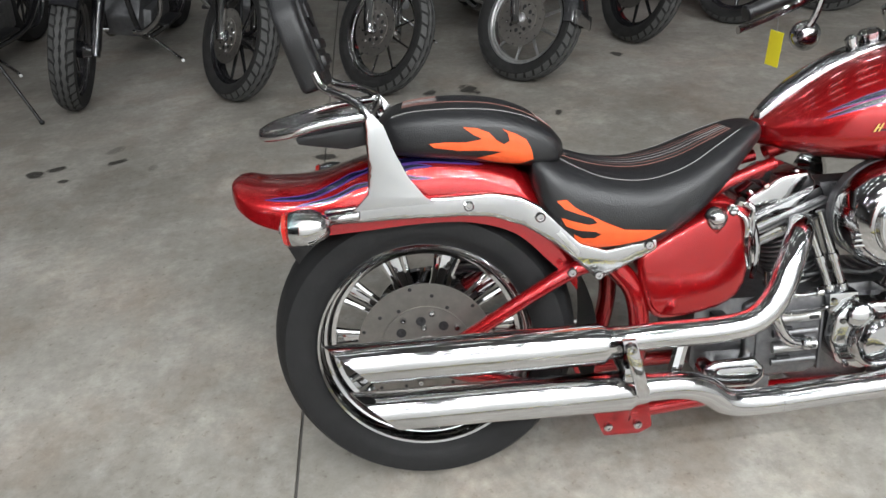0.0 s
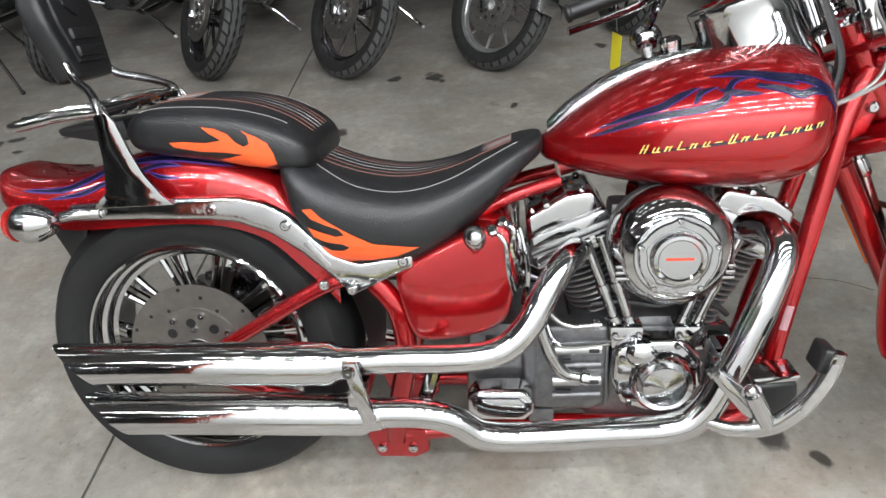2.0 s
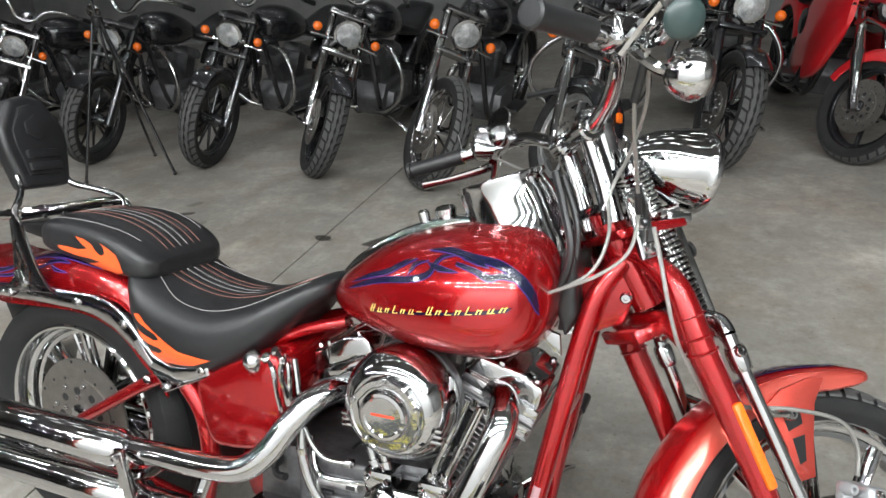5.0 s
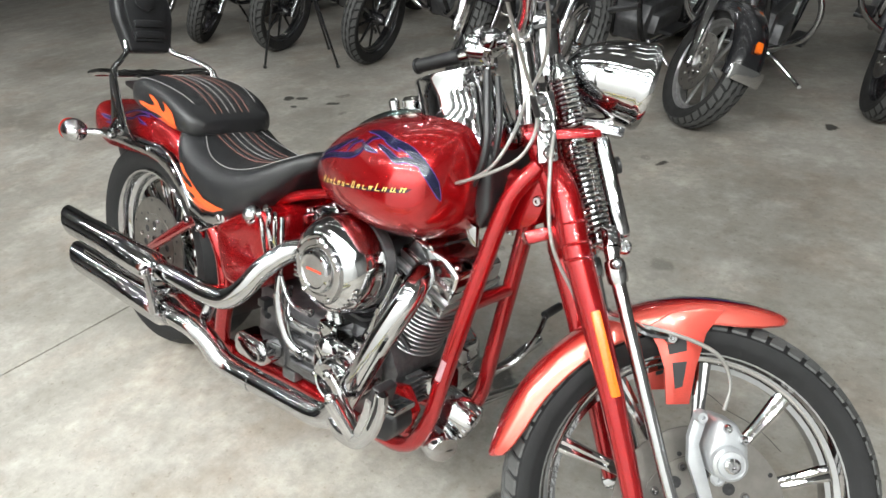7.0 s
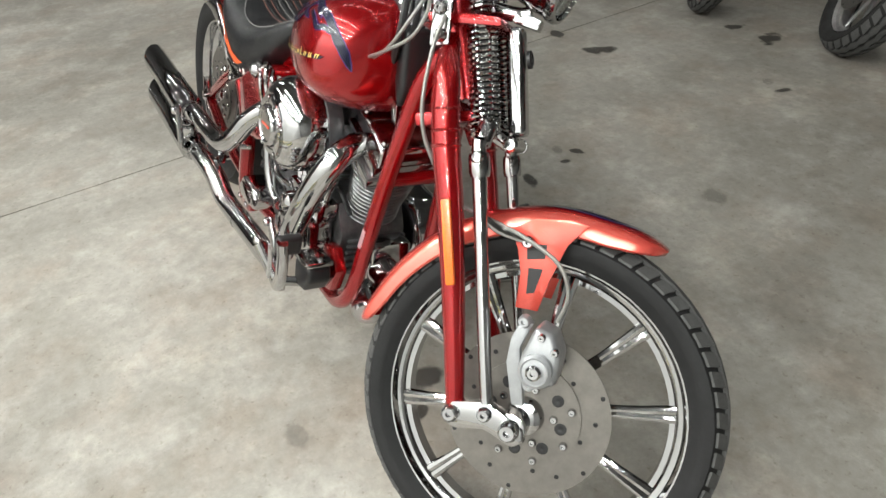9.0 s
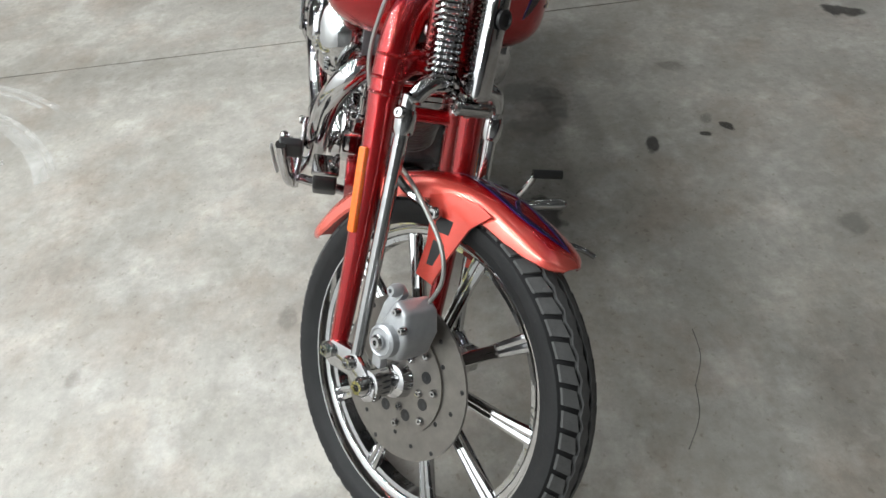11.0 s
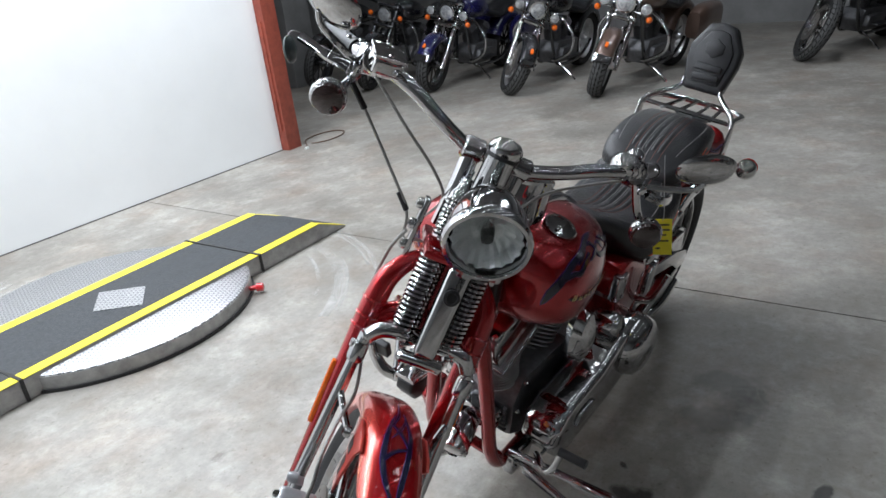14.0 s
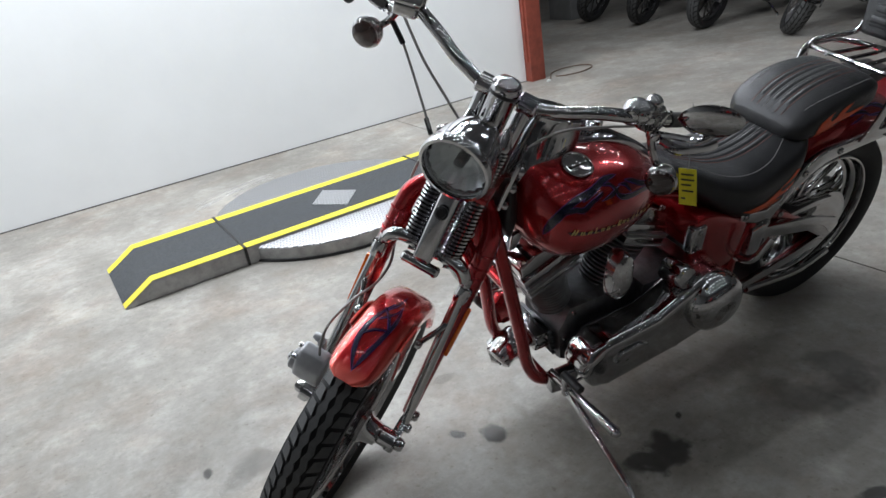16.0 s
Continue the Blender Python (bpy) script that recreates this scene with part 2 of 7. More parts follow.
gb = M_GLASS.node_tree.nodes["Principled BSDF"]
gb.inputs["Transmission Weight"].default_value = 1.0
gb.inputs["Roughness"].default_value = 0.01
gb.inputs["IOR"].default_value = 1.12
gb.inputs["Base Color"].default_value = (0.96, 0.98, 0.98, 1)


# ---- mesh helpers ----
def merged(*parts):
    out = bmesh.new()
    tmp = bpy.data.meshes.new("tmp")
    for p in parts:
        p.to_mesh(tmp)
        out.from_mesh(tmp)
        p.free()
    bpy.data.meshes.remove(tmp)
    return out


def moved(bm, m):
    bmesh.ops.transform(bm, matrix=m, verts=bm.verts)
    return bm


def rounded_path(pts, n=6):
    """A smooth curve through the points."""
    pts = [Vector(p) for p in pts]
    if len(pts) < 3 or n < 2:
        return pts
    out = []
    for i in range(len(pts) - 1):
        p0, p1, p2 = pts[max(i - 1, 0)], pts[i], pts[i + 1]
        p3 = pts[min(i + 2, len(pts) - 1)]
        for k in range(n):
            t = k / n
            out.append(0.5 * (2 * p1 + (p2 - p0) * t + (2 * p0 - 5 * p1 + 4 * p2 - p3) * t * t + (3 * p1 - p0 - 3 * p2 + p3) * t ** 3))
    out.append(pts[-1])
    return out


def skin(bm, rings, caps=True, closed=True):
    vs = [[bm.verts.new(p) for p in ring] for ring in rings]
    n = len(vs[0])
    for a, b in zip(vs, vs[1:]):
        for k in range(n if closed else n - 1):
            bm.faces.new((a[k], a[(k + 1) % n], b[(k + 1) % n], b[k]))
    if caps:
        bm.faces.new(list(reversed(vs[0])))
        bm.faces.new(vs[-1])
    bmesh.ops.recalc_face_normals(bm, faces=bm.faces)
    return bm


def loft(rings, caps=True):
    return skin(bmesh.new(), rings, caps)


def tube(pts, r, seg=10, n=6, flat=1.0):
    """A round bar along a smooth curve; r is one radius or one for each given point."""
    path = rounded_path(pts, n)
    if isinstance(r, (int, float)):
        radii = [r] * len(path)
    else:
        radii = [float(q) for q in np.interp(np.linspace(0, 1, len(path)), np.linspace(0, 1, len(r)), r)]
    rings, side = [], None
    for i, p in enumerate(path):
        d = (path[min(i + 1, len(path) - 1)] - path[max(i - 1, 0)]).normalized()
        if side is None:
            side = d.orthogonal().normalized()
        side = (side - d * side.dot(d)).normalized()
        up = d.cross(side)
        rings.append([p + radii[i] * (math.cos(a) * side + flat * math.sin(a) * up) for a in [2 * math.pi * k / seg for k in range(seg)]])
    return loft(rings)


def lathe(profile, seg=32, closed=False):
    """Turns (radius, height) round z."""
    bm = bmesh.new()
    rings = [[(r * math.cos(2 * math.pi * k / seg), r * math.sin(2 * math.pi * k / seg), h) for k in range(seg)] for r, h in profile]
    if closed:
        rings.append(rings[0])
    skin(bm, rings, caps=not closed)
    if closed:
        bmesh.ops.remove_doubles(bm, verts=bm.verts, dist=1e-6)
    return bm


def box(size, at=(0, 0, 0), bevel=0.0, segs=2):
    bm = bmesh.new()
    bmesh.ops.create_cube(bm, size=1.0)
    bmesh.ops.scale(bm, vec=size, verts=bm.verts)
    if bevel:
        bmesh.ops.bevel(bm, geom=list(bm.edges), offset=bevel, segments=segs, affect="EDGES", profile=0.6)
    bmesh.ops.translate(bm, vec=at, verts=bm.verts)
    return bm


def prism(poly, thick, y=0.0, bevel=0.0, segs=2):
    """An outline in x and z, as thick as given along y."""
    bm = bmesh.new()
    lo = [bm.verts.new((x, y - thick / 2, z)) for x, z in poly]
    hi = [bm.verts.new((x, y + thick / 2, z)) for x, z in poly]
    bm.faces.new(lo)
    bm.faces.new(list(reversed(hi)))
    n = len(lo)
    for k in range(n):
        bm.faces.new((lo[k], hi[k], hi[(k + 1) % n], lo[(k + 1) % n]))
    bmesh.ops.recalc_face_normals(bm, faces=bm.faces)
    if bevel:
        bmesh.ops.bevel(bm, geom=list(bm.edges), offset=bevel, segments=segs, affect="EDGES", profile=0.6, clamp_overlap=True)
    return bm


def ball(r, at=(0, 0, 0), scale=(1, 1, 1), seg=16):
    bm = bmesh.new()
    bmesh.ops.create_uvsphere(bm, u_segments=seg, v_segments=max(8, seg * 2 // 3), radius=r)
    bmesh.ops.scale(bm, vec=scale, verts=bm.verts)
    bmesh.ops.translate(bm, vec=at, verts=bm.verts)
    return bm


def bolt(r, h, at, axis=(0, -1, 0)):
    """A domed hex-style screw head that points along axis."""
    bm = lathe([(r, 0), (r, h * 0.6), (r * 0.7, h), (r * 0.35, h), (r * 0.3, h * 0.6)], 10)
    return moved(bm, Matrix.Translation(at) @ Vector((0, 0, 1)).rotation_difference(Vector(axis)).to_matrix().to_4x4())


def aimed(bm, at, axis):
    """Turns a thing built along z to lie along axis, with its base at the given place."""
    return moved(bm, Matrix.Translation(at) @ Vector((0, 0, 1)).rotation_difference(Vector(axis).normalized()).to_matrix().to_4x4())


def part(name, bm, mat, parent=None, label="", m=None, sharp=38):
    me = bpy.data.meshes.new(name)
    bm.to_mesh(me)
    bm.free()
    me.materials.append(mat)
    me.polygons.foreach_set("use_smooth", [True] * len(me.polygons))
    me.set_sharp_from_angle(angle=radians(sharp))
    ob = new(name, me)
    if parent is not None:
        ob.parent = parent
    if m is not None:
        ob.matrix_basis = m
    if label:
        ob["label"] = label
    return ob


def thing(name, m, label, category, group=""):
    ob = new(name)
    ob.empty_display_size = 0.1
    ob.matrix_basis = m
    return tagged(ob, label, category, group)


def section(u, top, bottom, half, power=2.5, n=28, low=0.45):
    """A closed, rounded cross-section; low: how high its widest place lies."""
    ring, mid = [], bottom + (top - bottom) * low
    for k in range(n):
        a = 2 * math.pi * k / n
        c, s = math.cos(a), math.sin(a)
        v = half * math.copysign(abs(c) ** (2 / power), c)
        h = (top - mid) if s > 0 else (mid - bottom)
        ring.append((u, v, mid + h * math.copysign(abs(s) ** (2 / power), s)))
    return ring


def lofted(sections, power=2.5, n=28, low=0.45, steps=4):
    """A body through (x, top, bottom, half width) sections, smoothed between them."""
    path = rounded_path([(a, b, c) for a, b, c, d in sections], steps)
    wide = rounded_path([(a, d, 0) for a, b, c, d in sections], steps)
    return loft([section(p.x, p.y, p.z, max(w.y, 0.004), power, n, low) for p, w in zip(path, wide)])


# ---- the hall ----
JOINT = -0.365
fl = bmesh.new()
prof = [(-9.0, 0.0), (JOINT - 0.004, 0.0), (JOINT - 0.003, -0.012), (JOINT + 0.003, -0.012), (JOINT + 0.004, 0.0), (7.0, 0.0), (7.0, -0.15), (-9.0, -0.15)]
skin(fl, [[(a, n, z) for a, z in prof] for n in (-9.0, 8.0)])
floor = part("floor", fl, M_FLOOR, m=ROOM)
tagged(floor, "worn grey sealed concrete floor with stains and a joint", "floor", kind="structure")
part("joint_filler", box((0.0055, 16.9, 0.004), (JOINT, -0.5, -0.009)), M_JOINT, floor, "dark dirt in the floor joint")

WALL_N = -3.805


def slab(name, size, at, mat, label, category):
    return tagged(part(name, box(size, at), mat, m=ROOM), label, category, kind="structure")


slab("wall_south", (8.73, 0.16, CEIL), (2.635, WALL_N - 0.08, CEIL / 2), M_WALL, "plain white painted partition wall", "wall")
slab("wall_south_far", (7.2, 0.2, CEIL), (-5.4, -9.1, CEIL / 2), M_WALL_GREY, "grey block wall behind parked motorcycles", "wall")
slab("wall_inner", (0.16, 5.1, CEIL), (-1.62, -6.44, CEIL / 2), M_WALL_GREY, "grey return of the partition wall", "wall")
slab("wall_west", (0.2, 17.2, CEIL), (-9.1, -0.5, CEIL / 2), M_WALL_GREY, "grey block wall at the end of the hall", "wall")
slab("wall_north", (16.4, 0.2, CEIL), (-1.0, 8.1, CEIL / 2), M_WALL_GREY, "grey block wall behind the motorcycle row", "wall")
slab("wall_east", (0.2, 17.2, CEIL), (7.1, -0.5, CEIL / 2), M_WALL_GREY, "grey block end wall", "wall")
slab("ceiling", (16.6, 17.4, 0.15), (-1.0, -0.5, CEIL + 0.075), M_CEIL, "grey steel roof deck over the hall", "ceiling")

LAMP_ROWS = ((-3.2, 45.0, 0.65, 13, -2.1), (-2.5, 28.0, 0.65, 13, -2.4), (-1.8, 17.0, 0.65, 9, -0.5), (-1.1, 10.0, 0.65, 9, -1.1), (-0.3, 30.0, 0.8, 4, -6.0), (4.5, 10.0, 1.2, 8, -4.8), (0.5, 1.6, 0.9, 8, -2.4), (1.5, 1.6, 0.9, 8, -2.9), (2.6, 1.8, 0.9, 8, -2.4), (-5.6, 11.0, 1.1, 4, -6.6), (-2.2, 9.0, 1.1, 4, -6.6))
for row, watts, step, count, first in LAMP_ROWS:
    for k in range(count):
        fx = thing("ceiling_light", ROOM @ pose(first + step * k, row, CEIL - 0.16), "short white batten fitting with fluorescent tubes under the roof", "ceiling light", "ceiling lights")
        part("body", box((0.60, 0.16, 0.05), (0, 0, 0.02), 0.008), M_WHITEPLASTIC, fx)
        for hx in (-0.24, 0.24):
            part("hanger", tube([(hx, 0, 0.03), (hx, 0, 0.16)], 0.004, 6), M_STEEL, fx)
        ld = bpy.data.lights.new("tubes", "AREA")
        ld.shape, ld.size, ld.size_y, ld.energy, ld.color = "RECTANGLE", 0.42, 0.05, watts * 0.50, (0.98, 1.0, 0.96)
        lo = new("tubes", ld)
        lo.parent = fx
        lo.location = (0, 0, -0.012)

part("wall_gap", box((8.73, 0.007, 0.006), (2.635, WALL_N + 0.0035, 0.003)), M_JOINT, floor, "dark gap along the foot of the wall")
post = part("steel_column", merged(box((0.15, 0.014, CEIL), (-1.81, WALL_N + 0.075, CEIL / 2), 0.002), box((0.15, 0.014, CEIL), (-1.81, WALL_N - 0.10, CEIL / 2), 0.002),
            box((0.014, 0.16, CEIL), (-1.742, WALL_N - 0.012, CEIL / 2), 0.002), box((0.02, 0.015, 0.9), (-1.730, WALL_N + 0.045, 0.62), 0.003)), M_POST, m=ROOM)
tagged(post, "red oxide painted steel column at the end of the white wall", "column", kind="structure")
pil = part("concrete_pillar", box((0.45, 0.45, CEIL), (0, 0, CEIL / 2), 0.012), M_WALL_GREY, m=pose(-3.38, -6.98, 0, 0, 0, 9))
tagged(pil, "grey concrete pillar behind the red steel column", "pillar", kind="structure")


def blot(name, at, size, mat, seed=0, turn=0.0, squash=0.7):
    """An irregular flat stain on the floor; its material frays the rim."""
    rnd = random.Random(seed)
    bm = bmesh.new()
    n = 28
    bm.faces.new([bm.verts.new((math.cos(a) * q, math.sin(a) * q, 0)) for a, q in ((2 * math.pi * k / n, 0.9 + 0.35 * rnd.random()) for k in range(n))])
    ob = part(name, bm, mat, floor)
    ob.matrix_basis = ROOM.inverted() @ pose(at[0], at[1], 0.0012, 0, 0, turn) @ Matrix.Diagonal((size, size * squash, 1, 1))
    return ob


STAINS = ((-0.622, 1.61, 0.055, 0), (-0.322, 1.672, 0.085, 0), (-0.20, 2.37, 0.06, 0), (0.004, 2.385, 0.08, 0), (-1.98, 1.52, 0.06, 0),
          (-1.90, 1.58, 0.05, 0), (-1.70, 1.76, 0.05, 1), (-1.43, 1.56, 0.03, 1), (0.36, 2.04, 0.03, 1), (0.541, 0.797, 0.045, 0),
          (0.448, 1.042, 0.032, 0), (0.491, 0.970, 0.022, 0), (0.215, 0.425, 0.13, 1), (0.38, 0.455, 0.12, 1), (0.26, 0.50, 0.08, 1),
          (0.735, 0.327, 0.022, 0), (1.227, 0.116, 0.055, 0), (1.32, 0.064, 0.03, 0), (-1.80, 1.45, 0.035, 0), (-1.63, 1.63, 0.05, 0),
          (0.455, 2.03, 0.04, 0), (0.868, 2.867, 0.05, 0), (0.40, 0.99, 0.03, 1), (1.45, -0.72, 0.04, 1), (0.05, 0.95, 0.05, 1),
          (-0.651, 1.016, 0.035, 0), (0.93, 1.267, 0.05, 1), (1.253, -0.222, 0.035, 1), (1.917, -0.134, 0.09, 1), (2.045, -0.183, 0.03, 0))
for k, (x, y, s, faint) in enumerate(STAINS):
    blot("stain", (x, y), s * (1.5 if faint else 1.2), M_OIL_FAINT if faint else M_OIL, k, 40 * k, 0.6)
blot("stain", (0.876, 0.425), 0.14, M_OIL, 77, 15, 0.6)
cr = []
for c0, c1 in (((1.30, 0.77), (1.46, 0.745)), ((1.46, 0.745), (1.62, 0.70))):
    cr.append(tube([(*c0, 0.0006), ((c0[0] + c1[0]) / 2, (c0[1] + c1[1]) / 2 + 0.015, 0.0006), (*c1, 0.0006)], 0.0011, 5, 4, 0.3))
part("crack", merged(*cr), M_JOINT, floor, "thin crack in the concrete", m=ROOM.inverted())


def arc_scuff(cx, cy, r, a0, a1, w):
    bm = bmesh.new()
    skin(bm, [[(cx + rr * math.cos(a), cy + rr * math.sin(a), 0.0008) for rr in (r - w / 2, r + w / 2)] for a in np.linspace(a0, a1, 14)], caps=False, closed=False)
    return bm


HUB = (1.195, -2.13)   # the turntable's middle; its turning ramp has rubbed the floor round it
for rr, a0, a1, ww in ((1.27, 2.40, 3.06, 0.030), (1.235, 2.55, 3.0, 0.018), (1.08, 2.10, 2.95, 0.050), (1.12, 2.15, 2.70, 0.022), (0.98, 2.3, 2.8, 0.02), (0.80, 3.9, 5.5, 0.030), (0.86, 4.1, 5.3, 0.040), (0.95, 4.9, 5.6, 0.05), (1.02, 4.9, 5.5, 0.03)):
    part("scuff", arc_scuff(*HUB, rr, a0, a1, ww), M_SCUFF, floor, m=ROOM.inverted())

# ---- the turntable ramp beside the white wall ----
RT = Matrix.Translation((1.171, -2.063, 0)) @ Matrix.Rotation(radians(10.36), 4, "Z")
RH, R0, R1, E0, E1, K0, K1 = 0.092, -0.295, 0.293, -1.285, 1.215, -1.072, 1.063
ramp = thing("turntable_ramp", RT, "low aluminium turntable ramp with black tread and yellow edges", "ramp")
part("platform", lathe([(0.65, 0.012), (0.65, RH - 0.018), (0.64, RH - 0.012), (0.0, RH - 0.012)], 72), M_PLATE, ramp, "round checker plate platform", pose(0.012, -0.070, 0))
part("skirt", lathe([(0.654, 0.002), (0.654, RH - 0.024), (0.646, RH - 0.024), (0.646, 0.002)], 72, closed=True), M_STEEL, ramp, "grey steel rim", pose(0.012, -0.070, 0))
part("rubber_edge", lathe([(0.663, 0.0), (0.663, 0.011), (0.62, 0.011), (0.62, 0.0)], 72, closed=True), M_BLACK, ramp, "", pose(0.012, -0.070, 0))
ramp_side = [(E0, 0.003), (K0, RH), (K1, RH), (E1, 0.003)]
part("frame", moved(prism(ramp_side, R1 - R0, 0.0, 0.002), Matrix.Translation((0, (R0 + R1) / 2, 0))), M_STEEL, ramp, "grey steel ramp sides")


def strip(y0, y1, lift):
    bm = bmesh.new()
    skin(bm, [[(x, y0, z + lift), (x, y1, z + lift), (x, y1, z + lift - 0.002), (x, y0, z + lift - 0.002)] for x, z in ramp_side])
    return bm


part("tread", strip(R0 + 0.072, R1 - 0.066, 0.0035), M_TREAD, ramp, "black gritty anti-slip tread")
part("edge_stripe", strip(R0 + 0.001, R0 + 0.070, 0.0035), M_YELLOW, ramp, "yellow painted edge")
part("edge_stripe", strip(R1 - 0.064, R1 - 0.001, 0.0035), M_YELLOW, ramp, "yellow painted edge")
for sx in (-0.617, 0.617):
    part("strap", merged(box((0.014, R1 - R0 + 0.012, 0.004), (sx, (R0 + R1) / 2, RH + 0.006)), box((0.014, 0.004, RH), (sx, R1 + 0.004, RH / 2 + 0.002))), M_BLACK, ramp)
part("centre_plate", moved(box((0.7071, 0.7071, 0.003)), Matrix.Diagonal((0.275, 0.345, 1, 1)) @ Matrix.Rotation(radians(45), 4, "Z")), M_PLATE, ramp, "bare checker plate diamond", m=pose(0.007, 0.018, RH + 0.0055))
part("air_fitting", merged(aimed(lathe([(0.012, 0), (0.012, 0.05), (0.02, 0.055), (0.02, 0.085), (0.008, 0.09)], 12), (-0.388, 0.42, 0.03), (-0.633, 0.775, 0))), M_SPORTRED, ramp, "small red plastic fitting")


# ---- motorcycle helpers ----
def each(name, pieces, mat, parent, m=None):
    """Every piece becomes a part of its own."""
    for bm in pieces:
        part(name, bm, mat, parent, "", m)


def tyre_profile(R, rim, half, crown=0.35):
    out = []
    for k in range(13):
        s = -1 + 2 * k / 12
        r = R - (R - rim) * crown * abs(s) ** 2.6
        out.append((r, half * s))
    return [(rim - 0.006, -half * 0.72), (rim + 0.012, -half * 0.92), (rim + (R - rim) * 0.35, -half * 1.02)] + out + \
           [(rim + (R - rim) * 0.35, half * 1.02), (rim + 0.012, half * 0.92), (rim - 0.006, half * 0.72)]


TOY = Matrix.Rotation(radians(-90), 4, "X")      # z to y


def tread_blocks(R, half, count, drop):
    """Raised tread: two zigzag ribs either side of a narrow groove, and slanted shoulder blocks parted by sipes."""
    bm = bmesh.new()
    pitch = 2 * math.pi / count

    def at(an, sd, lift):
        r = R + lift - drop * abs(sd) ** 2.6
        return bm.verts.new((r * math.cos(an), half * sd, r * math.sin(an)))

    for s in (-1, 1):
        ring = []
        for k in range(2 * count):
            an, zig = (0.5 * k + 0.25 * s) * pitch, 0.055 * (1 if k % 2 else -1)
            ring.append([at(an, s * (0.085 + zig * s), 0.0), at(an, s * (0.400 + zig), 0.0), at(an, s * (0.385 + zig), -0.008), at(an, s * (0.105 + zig * s), -0.008)])
        for p, q in zip(ring, ring[1:] + ring[:1]):
            for i in range(4):
                bm.faces.new((p[i], p[(i + 1) % 4], q[(i + 1) % 4], q[i]))
        for k in range(count):
            vs = []
            for lift, thin in ((-0.009, 0.03), (0.0, 0.0)):
                for sd, off in ((0.50 - thin, 0.06), (0.95, 0.34), (0.95, 0.34 + 0.76 - thin), (0.60 - thin, 0.06 + 0.80 - thin)):
                    vs.append(at((k + off + 0.5 * s) * pitch, s * sd, lift))
            for f in ((0, 1, 2, 3), (4, 7, 6, 5), (0, 4, 5, 1), (1, 5, 6, 2), (2, 6, 7, 3), (3, 7, 4, 0)):
                bm.faces.new([vs[i] for i in f])
    bmesh.ops.recalc_face_normals(bm, faces=bm.faces)
    return bm


